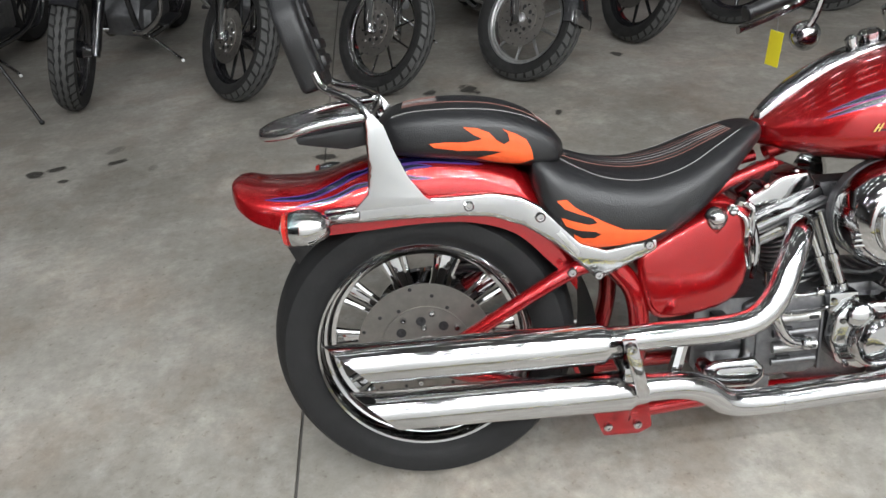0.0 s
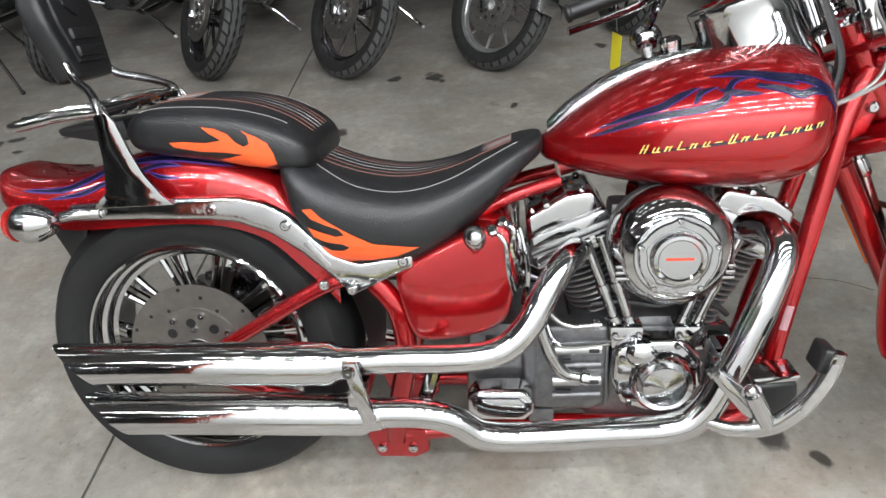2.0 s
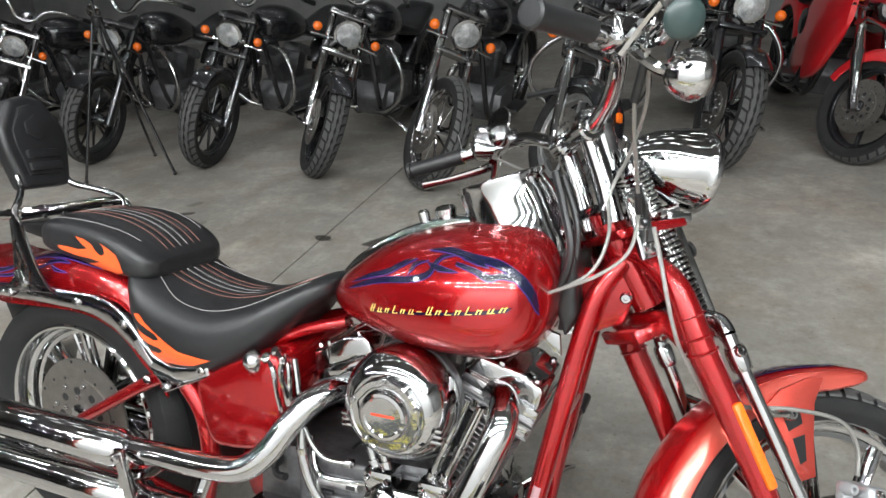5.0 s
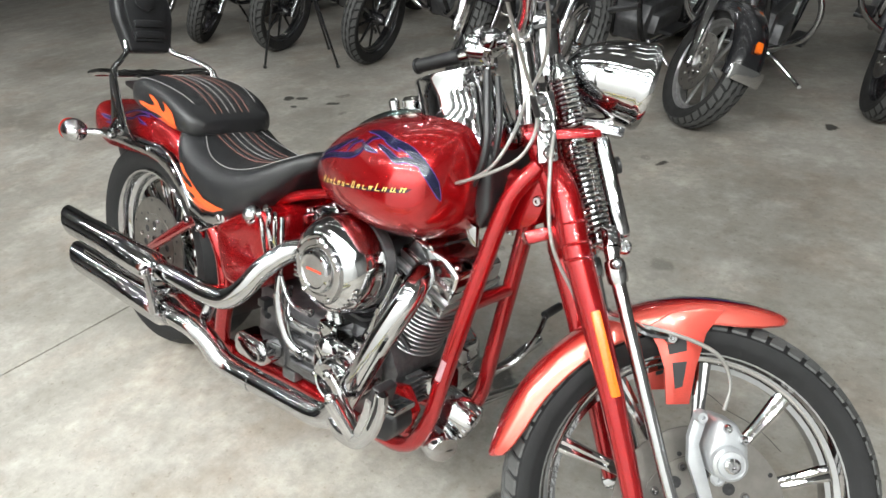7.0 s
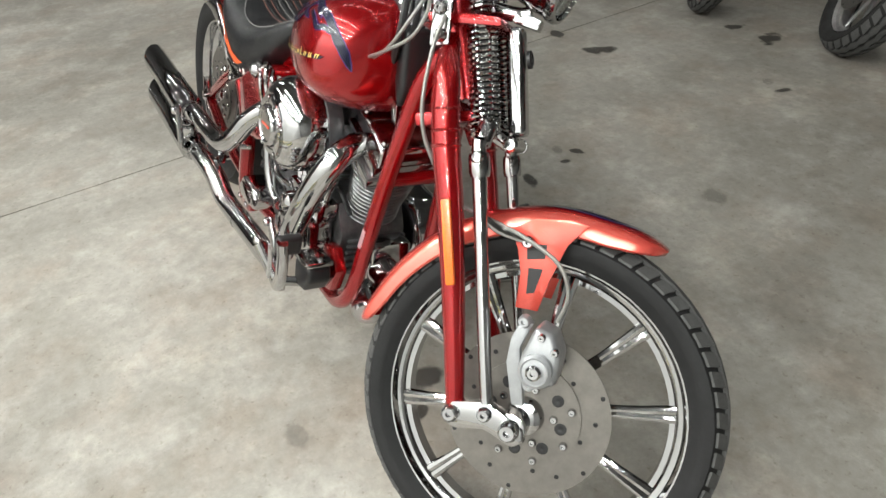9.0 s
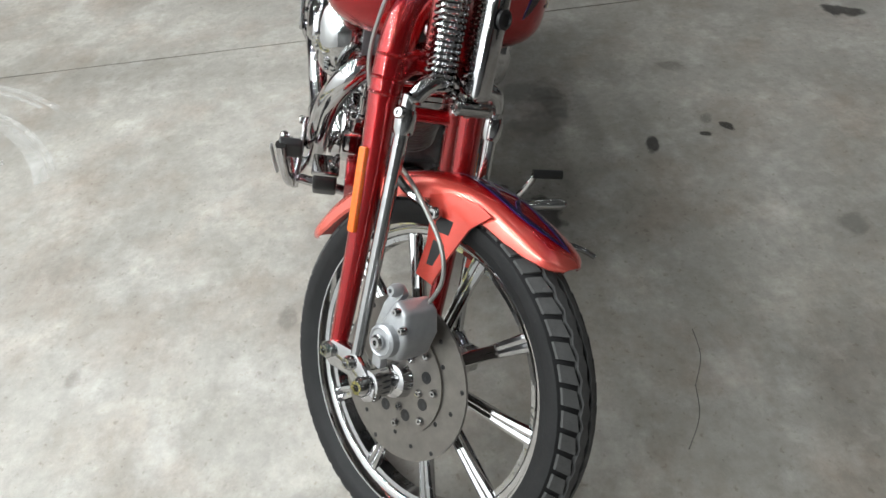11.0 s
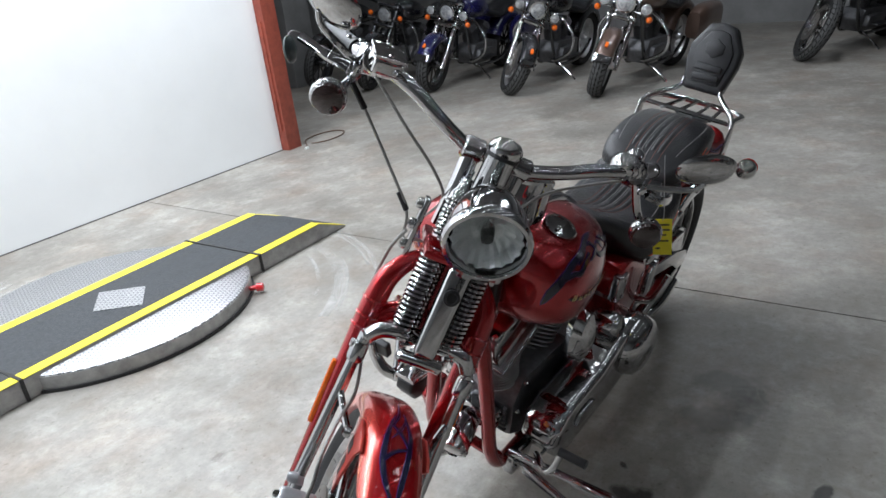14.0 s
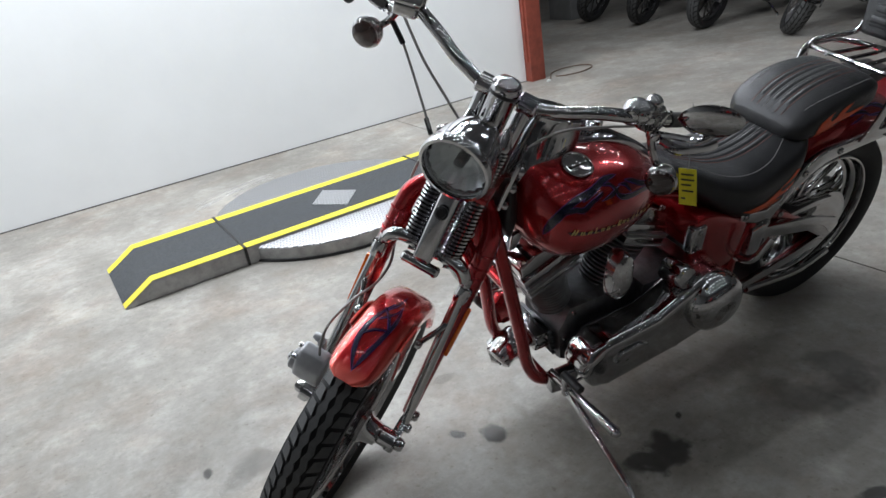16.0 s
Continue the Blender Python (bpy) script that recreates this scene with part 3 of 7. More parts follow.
def wheel(parent, name, at, R, half, rim_r, rim_half, spokes, mat_rim, mat_tyre, disc=None, m=None, spoke_w=0.016, twin=True, blocks=0, phase=0.02):
    """A wheel whose axle lies along y: rim with its tyre, spokes, hub and discs under it."""
    M = (m or Matrix.Identity(4)) @ Matrix.Translation(at)
    prof = [(rim_r + 0.004, -rim_half), (rim_r - 0.001, -rim_half - 0.004), (rim_r - 0.006, -rim_half - 0.003), (rim_r - 0.009, -rim_half + 0.003), (rim_r - 0.012, -rim_half * 0.72), (rim_r - 0.019, -rim_half * 0.68), (rim_r - 0.023, -rim_half * 0.60), (rim_r - 0.025, -rim_half * 0.46), (rim_r - 0.034, -rim_half * 0.42)]
    prof = prof + [(r, -h) for r, h in reversed(prof)]
    prof += [(rim_r - 0.004, rim_half * 0.7), (rim_r - 0.010, 0), (rim_r - 0.004, -rim_half * 0.7)]
    rim = part(name, moved(lathe(prof, 64, closed=True), TOY), mat_rim, parent, "", M)
    part("tyre", moved(lathe(tyre_profile(R - (0.006 if blocks else 0), rim_r, half), 64, closed=True), TOY), mat_tyre, rim, "black rubber tyre")
    if blocks:
        part("tread", tread_blocks(R + 0.001, half * 0.97, blocks, (R - rim_r) * 0.35), M_TREADTOP, rim, "worn block tread")
    part("hub", moved(lathe([(0.018, -0.095), (0.03, -0.09), (0.036, -0.06), (0.045, -0.05), (0.045, 0.05), (0.036, 0.06), (0.03, 0.09), (0.018, 0.095)], 24), TOY), mat_rim, rim)
    for k in range(spokes):
        rot = Matrix.Rotation(2 * math.pi * (k + phase) / spokes, 4, "Y")
        if twin:
            sp = merged(tube([(0.035, -0.012, spoke_w * 0.75), (rim_r * 0.6, -0.016, spoke_w * 0.85), (rim_r - 0.024, -0.012, spoke_w * 1.3)], [0.008, 0.0065, 0.0095], 8, 3),
                        tube([(0.035, -0.012, -spoke_w * 0.75), (rim_r * 0.6, -0.016, -spoke_w * 0.85), (rim_r - 0.024, -0.012, -spoke_w * 1.3)], [0.008, 0.0065, 0.0095], 8, 3),
                        box((rim_r - 0.07, 0.012, spoke_w * 1.1), (rim_r * 0.5, 0.0, 0), 0.002))
        else:
            sp = tube([(0.035, 0, 0), (rim_r - 0.012, 0, 0)], [spoke_w, spoke_w * 0.6], 8, 1)
        part("spoke", moved(sp, rot), mat_rim, rim)
    if disc:
        dr, dy = disc
        ring = lathe([(dr, -0.0025), (dr, 0.0025), (dr * 0.60, 0.0025), (dr * 0.60, -0.0025)], 56, closed=True)
        part("brake_disc", moved(ring, Matrix.Translation((0, dy, 0)) @ TOY), M_DISC, rim, "drilled steel brake disc")
        sgn = -1 if dy < 0 else 1
        holes = [bolt(0.0042, 0.0012, (dr * (0.70 + 0.12 * (k % 3)) * math.cos(k * 0.349), dy + sgn * 0.0022, dr * (0.70 + 0.12 * (k % 3)) * math.sin(k * 0.349)), (0, sgn, 0)) for k in range(36)]
        each("disc_hole", holes, M_BLACK, rim)
        part("disc_carrier", merged(moved(lathe([(dr * 0.66, -0.003), (dr * 0.66, 0.003), (dr * 0.2, 0.004), (dr * 0.2, -0.004)], 40, closed=True), Matrix.Translation((0, dy + 0.004 * sgn, 0)) @ TOY)), M_DISC, rim)
        each("bolt", [*[bolt(0.0075, 0.008, (dr * rr * math.cos(k * 2 * math.pi / nn + rr), dy + 0.006 * sgn, dr * rr * math.sin(k * 2 * math.pi / nn + rr)), (0, sgn, 0)) for rr, nn in ((0.56, 8), (0.34, 5)) for k in range(nn)]], M_CHROME, rim)
        each("carrier_window", [*[bolt(0.011, 0.0006, (dr * 0.44 * math.cos(k * 0.7854 + 0.1), dy + 0.0076 * sgn, dr * 0.44 * math.sin(k * 0.7854 + 0.1)), (0, sgn, 0)) for k in range(8)]], M_BLACK, rim)
    return rim


M_DISC = material("brushed_disc_steel", (0.23, 0.215, 0.195), rough=0.38, metal=0.8, noise_scale=40, noise_amount=0.2)


def spring(r, length, turns, wire, seg=10, per=14):
    """A coil along z."""
    pts = [(r * math.cos(2 * math.pi * k / per), r * math.sin(2 * math.pi * k / per), length * k / (turns * per)) for k in range(turns * per + 1)]
    return tube(pts, wire, 6, 1)


from mathutils.bvhtree import BVHTree


def tree_of(obs):
    verts, polys = [], []
    for ob in obs:
        base = len(verts)
        verts += [v.co.copy() for v in ob.data.vertices]
        polys += [[base + i for i in p.vertices] for p in ob.data.polygons]
    return BVHTree.FromPolygons(verts, polys)


def inlay(name, polys, bvh, side, mat, parent, lift=0.0015, cell=0.008, label=""):
    """Flat outlines in (x, z) laid onto a curved body from one side; side -1 is the right of the machine."""
    bm = bmesh.new()
    for poly in polys:
        vs = [bm.verts.new((x, 0, z)) for x, z in poly]
        bm.faces.new(vs)
    bm.normal_update()
    bmesh.ops.triangulate(bm, faces=bm.faces, ngon_method="EAR_CLIP")
    for _ in range(5):
        long = [e for e in bm.edges if e.calc_length() > cell]
        if not long:
            break
        bmesh.ops.subdivide_edges(bm, edges=long, cuts=1)
        bmesh.ops.triangulate(bm, faces=[f for f in bm.faces if len(f.verts) > 3])
    gone = []
    for v in bm.verts:
        hit, nor, _, _ = bvh.ray_cast(Vector((v.co.x, side * 0.6, v.co.z)), Vector((0, -side, 0)))
        if hit is None:
            gone.append(v)
        else:
            v.co = hit + nor * lift if nor.y * side > 0 else hit - nor * lift
    bmesh.ops.delete(bm, geom=gone, context="VERTS")
    bmesh.ops.recalc_face_normals(bm, faces=bm.faces)
    return part(name, bm, mat, parent, label)


def draped(bvh, pts, r, n=8, proud=0.3):
    """A thin cord that lies on a body, laid from above through (x, y) points."""
    out = []
    for p in rounded_path([(x, y, 0) for x, y in pts], n):
        hit, nor, _, _ = bvh.ray_cast(Vector((p.x, p.y, 2.0)), Vector((0, 0, -1)))
        if hit is not None:
            out.append(hit + nor * r * proud)
    return tube(out, r if r < 0.003 else [0.002, r, r, r, r, r, 0.002], 5 if r < 0.003 else 10, 1)


def pillow(poly, layers):
    """An outline in x and z drawn in towards its middle as it goes outwards; layers are (y, scale)."""
    cx, cz = sum(p[0] for p in poly) / len(poly), sum(p[1] for p in poly) / len(poly)
    path = [Vector((x, 0, z)) for x, z in poly]
    path = [q for i in range(len(path)) for q in (path[i].lerp(path[i - 1], 0.25), path[i].lerp(path[(i + 1) % len(path)], 0.25))]
    return loft([[(cx + (p.x - cx) * k, y, cz + (p.z - cz) * k) for p in path] for y, k in layers])

# ---- the red motorcycle ----
BIKE = Matrix.Translation((0.007, -0.103, 0.010)) @ Matrix.Rotation(radians(6.25), 4, "Z") @ Matrix.Rotation(radians(-14.7), 4, "X")
bike = thing("motorcycle", BIKE, "candy red cruiser with chrome springer fork on its side stand", "motorcycle")
PIV, RAKE = Vector((1.58, 0, 0.34)), Vector((-0.5, 0, 0.8660254))
STEER = Matrix.Translation(PIV) @ Matrix.Rotation(radians(40), 4, RAKE) @ Matrix.Translation(-PIV)

STEER_WORLD = BIKE @ STEER

# wheels
rear = wheel(bike, "rear_wheel", (-0.014, 0, 0.330), 0.335, 0.102, 0.235, 0.088, 10, M_CHROME, M_RUBBER, (0.148, -0.078), None, 0.020)
part("pulley", moved(lathe([(0.118, 0.086), (0.118, 0.108), (0.1, 0.110), (0.03, 0.104), (0.03, 0.09)], 40), TOY), M_CHROME, rear, "chrome belt pulley")
front = wheel(bike, "front_wheel", (1.664, 0, 0.308), 0.335, 0.050, 0.273, 0.034, 10, M_CHROME, M_RUBBER, (0.147, -0.062), STEER, 0.0058, True, 58, 0.306)

# rear fender
FEND = [(-0.378, 0.722, 0.690, 0.062), (-0.360, 0.722, 0.668, 0.090), (-0.315, 0.712, 0.640, 0.110), (-0.22, 0.712, 0.616, 0.122), (-0.12, 0.738, 0.618, 0.127),
        (0.0, 0.762, 0.624, 0.128), (0.10, 0.757, 0.618, 0.128), (0.185, 0.728, 0.588, 0.127), (0.245, 0.672, 0.530, 0.125), (0.285, 0.600, 0.485, 0.122), (0.31, 0.520, 0.450, 0.118)]


def arch(u, top, low, half, wall=0.005, n=18):
    ring = []
    for k, (sc, sign) in enumerate(((0.0, 1), (wall, -1))):
        pts = []
        for i in range(n + 1):
            a = math.pi * i / n
            c, s = math.cos(a), math.sin(a)
            pts.append((u, -(half - sc) * math.copysign(abs(c) ** 0.55, c), low + (top - sc - low) * abs(s) ** 0.62))
        ring += pts if sign > 0 else list(reversed(pts))
    return ring


fp = rounded_path([(a, b, c) for a, b, c, d in FEND], 4)
fw = rounded_path([(a, d, 0) for a, b, c, d in FEND], 4)
rear_fender = part("rear_fender", loft([arch(p.x, p.y, p.z, w.y) for p, w in zip(fp, fw)]), M_RED, bike, "candy red rear fender with a flipped tail")
part("tail_plate", prism([(-0.30, 0.612), (-0.22, 0.618), (-0.215, 0.60), (-0.235, 0.53), (-0.262, 0.525)], 0.02, -0.05, 0.004), M_BLACK, bike)
part("inner_guard", loft([[(0.395 * math.cos(a) * 0.9 + 0.0, v, 0.325 + 0.395 * math.sin(a) * 0.9) for v, a in ((-0.1, t), (0.1, t), (0.1, t + 0.02), (-0.1, t + 0.02))] for t in np.linspace(-0.35, 0.75, 12)]), M_BLACK, bike)

# fender struts with side plates, rack and backrest
UP = [(-0.185, 0.672), (-0.03, 0.680), (0.145, 0.680), (0.195, 0.668), (0.235, 0.645), (0.275, 0.602), (0.312, 0.563), (0.362, 0.545), (0.463, 0.563)]
LO = [(0.466, 0.537), (0.40, 0.508), (0.346, 0.482), (0.30, 0.528), (0.255, 0.570), (0.20, 0.609), (0.14, 0.632), (0.09, 0.638), (-0.034, 0.642), (-0.185, 0.642)]
for s in (-1, 1):
    st = part("fender_strut", prism(UP + LO, 0.024, s * 0.142, 0.007, 3), M_CHROME, bike, "chrome fender strut cover")
    each("bolt", [*[bolt(0.0105, 0.008, (u, s * 0.153, w), (0, s, 0)) for u, w in ((0.095, 0.659), (0.232, 0.625), (0.446, 0.550), (0.345, 0.495), (-0.125, 0.657), (0.292, 0.505))]], M_CHROME, st)
    part("strut_groove", prism([(0.262, 0.588), (0.272, 0.595), (0.31, 0.545), (0.302, 0.538)], 0.004, s * 0.154, 0.001), M_ALU, st)
    part("side_plate", prism([(-0.128, 0.668), (0.032, 0.672), (0.012, 0.688), (-0.016, 0.728), (-0.036, 0.775), (-0.052, 0.826), (-0.072, 0.852), (-0.09, 0.835), (-0.088, 0.76), (-0.095, 0.70)], 0.008, s * 0.160, 0.002), M_CHROME, bike, "polished chrome backrest bracket")
    sg = part("turn_signal", aimed(lathe([(0.012, -0.02), (0.02, -0.015), (0.034, 0.01), (0.036, 0.03), (0.031, 0.052), (0.02, 0.064)], 24), (-0.185, s * 0.222, 0.661), (-1, 0, 0)), M_CHROME, bike, "round chrome turn signal")
    part("lens", aimed(lathe([(0.033, 0), (0.03, 0.008), (0.018, 0.014)], 20), (-0.240, s * 0.222, 0.661), (-1, 0, 0)), M_REDLENS, sg)
    part("signal_stem", tube([(-0.12, s * 0.155, 0.659), (-0.16, s * 0.17, 0.66), (-0.195, s * 0.215, 0.661)], [0.013, 0.011, 0.010], 10), M_CHROME, sg)
    part("backrest_upright", tube([(-0.075, s * 0.155, 0.83), (-0.085, s * 0.150, 0.855), (-0.115, s * 0.115, 0.875), (-0.165, s * 0.072, 0.895), (-0.18, s * 0.066, 0.925)], 0.0085, 10), M_CHROME, bike)
rk = part("luggage_rack", tube([(-0.075, -0.148, 0.845), (-0.16, -0.153, 0.838), (-0.235, -0.150, 0.824), (-0.277, -0.122, 0.817), (-0.298, -0.06, 0.815), (-0.302, 0, 0.815), (-0.298, 0.06, 0.815), (-0.277, 0.122, 0.817), (-0.235, 0.150, 0.824), (-0.16, 0.153, 0.838), (-0.075, 0.148, 0.845)], 0.0095, 10), M_CHROME, bike, "chrome tube luggage rack")
for v in (-0.085, -0.03, 0.03, 0.085):
    part("slat", tube([(-0.07, v, 0.836), (-0.29, v * 0.8, 0.822)], 0.0065, 8, 1), M_CHROME, rk)
part("cross_bar", tube([(-0.078, -0.145, 0.84), (-0.078, 0.145, 0.84)], 0.008, 8, 1), M_CHROME, rk)
part("rack_box", prism([(-0.24, 0.80), (-0.10, 0.815), (-0.09, 0.775), (-0.14, 0.768), (-0.235, 0.785)], 0.10, 0, 0.008), M_BLACK, bike)

PADM = pose(-0.185, 0.004, 0.888, 0, -14, 0)
pad_poly = [(-0.066, 0), (0.066, 0), (0.088, 0.10), (0.088, 0.150), (0.045, 0.225), (0.0, 0.235), (-0.045, 0.225), (-0.088, 0.150), (-0.088, 0.10)]
turn_pad = Matrix.Rotation(radians(90), 4, "Z")
pad = part("backrest_pad", moved(prism(pad_poly, 0.05, 0, 0.014, 3), turn_pad), M_LEATHER, bike, "black padded leather backrest", PADM)
part("pad_panel", moved(prism([(x * 0.70, 0.03 + z * 0.76) for x, z in pad_poly], 0.012, -0.026, 0.005), turn_pad), M_LEATHER, pad)
part("pad_roll", merged(*[box((0.014, 0.09, 0.022), (0.033, 0, z), 0.006) for z in (0.05, 0.082)]), M_LEATHER, pad)
part("pad_emblem", moved(prism([(-0.03, 0.135), (0, 0.115), (0.03, 0.135), (0.03, 0.16), (0, 0.18), (-0.03, 0.16)], 0.006, -0.034, 0.002), turn_pad), M_LEATHER, pad)

# seat
seat = part("seat", lofted([(0.225, 0.752, 0.670, 0.125), (0.25, 0.748, 0.600, 0.148), (0.30, 0.722, 0.530, 0.158), (0.37, 0.698, 0.518, 0.163), (0.45, 0.688, 0.520, 0.165),
            (0.53, 0.700, 0.560, 0.152), (0.60, 0.726, 0.618, 0.128), (0.66, 0.748, 0.682, 0.095), (0.70, 0.755, 0.715, 0.060), (0.708, 0.748, 0.725, 0.035)], 3.0, 44, 0.50, 5), M_LEATHER, bike, "black leather rider seat with flame inlays")
pill = part("pillion_seat", lofted([(-0.075, 0.812, 0.772, 0.085), (-0.05, 0.833, 0.756, 0.115), (0.0, 0.846, 0.746, 0.132), (0.08, 0.848, 0.736, 0.140), (0.16, 0.838, 0.722, 0.142),
            (0.225, 0.815, 0.712, 0.139), (0.27, 0.785, 0.712, 0.126), (0.29, 0.762, 0.725, 0.095)], 3.6, 44, 0.5, 5), M_LEATHER, bike, "black leather passenger seat with flame inlays")
sb, pb = tree_of([seat]), tree_of([pill])
for s in (-1, 1):
    inlay("flame_inlay", [[(0.266, 0.654), (0.284, 0.656), (0.301, 0.639), (0.329, 0.622), (0.358, 0.606), (0.394, 0.589), (0.435, 0.585), (0.478, 0.58), (0.436, 0.564), (0.389, 0.555), (0.341, 0.551), (0.315, 0.556), (0.301, 0.571), (0.298, 0.585), (0.314, 0.576), (0.337, 0.575), (0.35, 0.582), (0.339, 0.588), (0.305, 0.593), (0.283, 0.602), (0.274, 0.62), (0.296, 0.612), (0.326, 0.603), (0.342, 0.606), (0.332, 0.617), (0.306, 0.626), (0.281, 0.637)]], sb, s, M_FLAME, seat, 0.002, 0.006)
    inlay("flame_inlay", [[(0.029, 0.782), (0.058, 0.783), (0.099, 0.78), (0.129, 0.784), (0.111, 0.795), (0.094, 0.809), (0.121, 0.805), (0.143, 0.795), (0.156, 0.78), (0.17, 0.771), (0.181, 0.776), (0.178, 0.791), (0.169, 0.799), (0.193, 0.789), (0.213, 0.776), (0.222, 0.757), (0.226, 0.737), (0.199, 0.73), (0.157, 0.735), (0.118, 0.748), (0.167, 0.757), (0.135, 0.762), (0.085, 0.765), (0.037, 0.774)]], pb, s, M_FLAME, pill, 0.002, 0.006)
    part("seam", draped(pb, [(-0.04, s * 0.095), (0.05, s * 0.108), (0.15, s * 0.108), (0.24, s * 0.095)], 0.0010), M_STITCH, pill)
    part("seam", draped(sb, [(0.28, s * 0.085), (0.36, s * 0.118), (0.46, s * 0.122), (0.56, s * 0.10), (0.66, s * 0.055)], 0.0010), M_STITCH, seat)
for v in (-0.044, -0.022, 0.0, 0.022, 0.044):
    part("pleat", draped(pb, [(0.02, v * 0.95), (0.1, v), (0.2, v), (0.272, v * 0.95)], 0.0115, 8, -0.78), M_LEATHER, pill)
    part("pleat", draped(sb, [(0.25, v), (0.34, v), (0.44, v * 0.98), (0.56, v * 0.8), (0.64, v * 0.55)], 0.0110, 8, -0.78), M_LEATHER, seat)
for v in (-0.055, -0.033, -0.011, 0.011, 0.033, 0.055):
    part("stitching", draped(pb, [(-0.02, v * 0.9), (0.1, v), (0.2, v), (0.275, v * 0.95)], 0.0009), M_STITCHRED if abs(v) > 0.02 else M_STITCH, pill)
    part("stitching", draped(sb, [(0.245, v), (0.34, v), (0.44, v * 0.98), (0.56, v * 0.8), (0.65, v * 0.55)], 0.0009), M_STITCHRED if abs(v) > 0.02 else M_STITCH, seat)

# tank
TANK = [(0.688, 0.738, 0.706, 0.022), (0.705, 0.755, 0.700, 0.055), (0.75, 0.793, 0.688, 0.100), (0.82, 0.840, 0.674, 0.143), (0.90, 0.874, 0.664, 0.176), (0.98, 0.893, 0.660, 0.197),
        (1.05, 0.903, 0.662, 0.206), (1.10, 0.903, 0.671, 0.202), (1.135, 0.893, 0.688, 0.184), (1.156, 0.874, 0.712, 0.152), (1.168, 0.848, 0.745, 0.105), (1.172, 0.814, 0.775, 0.045)]
TANK = [(x, t, b - 0.008 * min(1.0, w / 0.15), w * 1.065) for x, t, b, w in TANK]
tank = part("fuel_tank", lofted(TANK, 2.55, 44, 0.40, 6), M_RED, bike, "candy red teardrop tank with navy tribal graphic", Matrix.Translation((0.018, 0, 0.005)))
tb = tree_of([tank])
def stroke(pts, widths, grow=0.0):
    """The outline of a brush stroke along a curve, pointed where its width is nought."""
    path = [(p.x, p.y) for p in rounded_path([(x, y, 0) for x, y in pts], 4)]
    ws = np.interp(np.linspace(0, 1, len(path)), np.linspace(0, 1, len(widths)), widths)
    one, two = [], []
    for i, (x, y) in enumerate(path):
        d = Vector(path[min(i + 1, len(path) - 1)]) - Vector(path[max(i - 1, 0)])
        d.normalize()
        h = float(ws[i]) / 2 + grow
        if i in (0, len(path) - 1) and ws[i] < 0.0005:
            e = -3 * grow if i == 0 else 3 * grow
            one.append((x + d.x * e, y + d.y * e))
            continue
        one.append((x - d.y * h, y + d.x * h))
        two.append((x + d.y * h, y - d.x * h))
    return one + two[::-1]


TRIBAL = (([(0.956, 0.856), (0.998, 0.861), (1.044, 0.857), (1.089, 0.852), (1.117, 0.840), (1.135, 0.823), (1.148, 0.801), (1.156, 0.769)], [0, 6, 7, 8, 9, 10, 7, 0]),
          ([(1.019, 0.845), (1.054, 0.839), (1.082, 0.830), (1.099, 0.834), (1.115, 0.832), (1.135, 0.824)], [3, 6, 8, 7, 6, 1]),
          ([(1.028, 0.853), (1.058, 0.851), (1.078, 0.845)], [0, 6, 0]),
          ([(0.963, 0.839), (0.990, 0.834), (1.026, 0.833)], [0, 7, 0]),
          ([(0.772, 0.759), (0.827, 0.782), (0.873, 0.797), (0.942, 0.811), (0.971, 0.824), (0.979, 0.840), (0.990, 0.851), (1.012, 0.856)], [0, 6, 7, 8, 7, 6, 4, 0]),
          ([(0.782, 0.773), (0.832, 0.795), (0.879, 0.812), (0.911, 0.830), (0.937, 0.841)], [0, 5, 7, 6, 0]),
          ([(0.927, 0.817), (0.933, 0.826), (0.939, 0.834), (0.962, 0.842)], [0, 5, 5, 0]))


TAIL = (([(-0.30, 0.690), (-0.22, 0.690), (-0.163, 0.708), (-0.130, 0.722), (-0.093, 0.731)], [0, 6, 7, 6, 0]), ([(-0.11, 0.728), (-0.079, 0.736), (-0.039, 0.742), (0.013, 0.744), (0.069, 0.738), (0.125, 0.728)], [0, 4, 6, 5, 4, 0]),
        ([(-0.064, 0.716), (-0.041, 0.728), (-0.007, 0.735), (0.026, 0.733)], [0, 6, 5, 0]), ([(-0.24, 0.675), (-0.17, 0.686), (-0.12, 0.705), (-0.06, 0.715)], [0, 5, 5, 0]), ([(-0.030, 0.722), (-0.01, 0.715), (0.025, 0.712)], [0, 4, 0]))
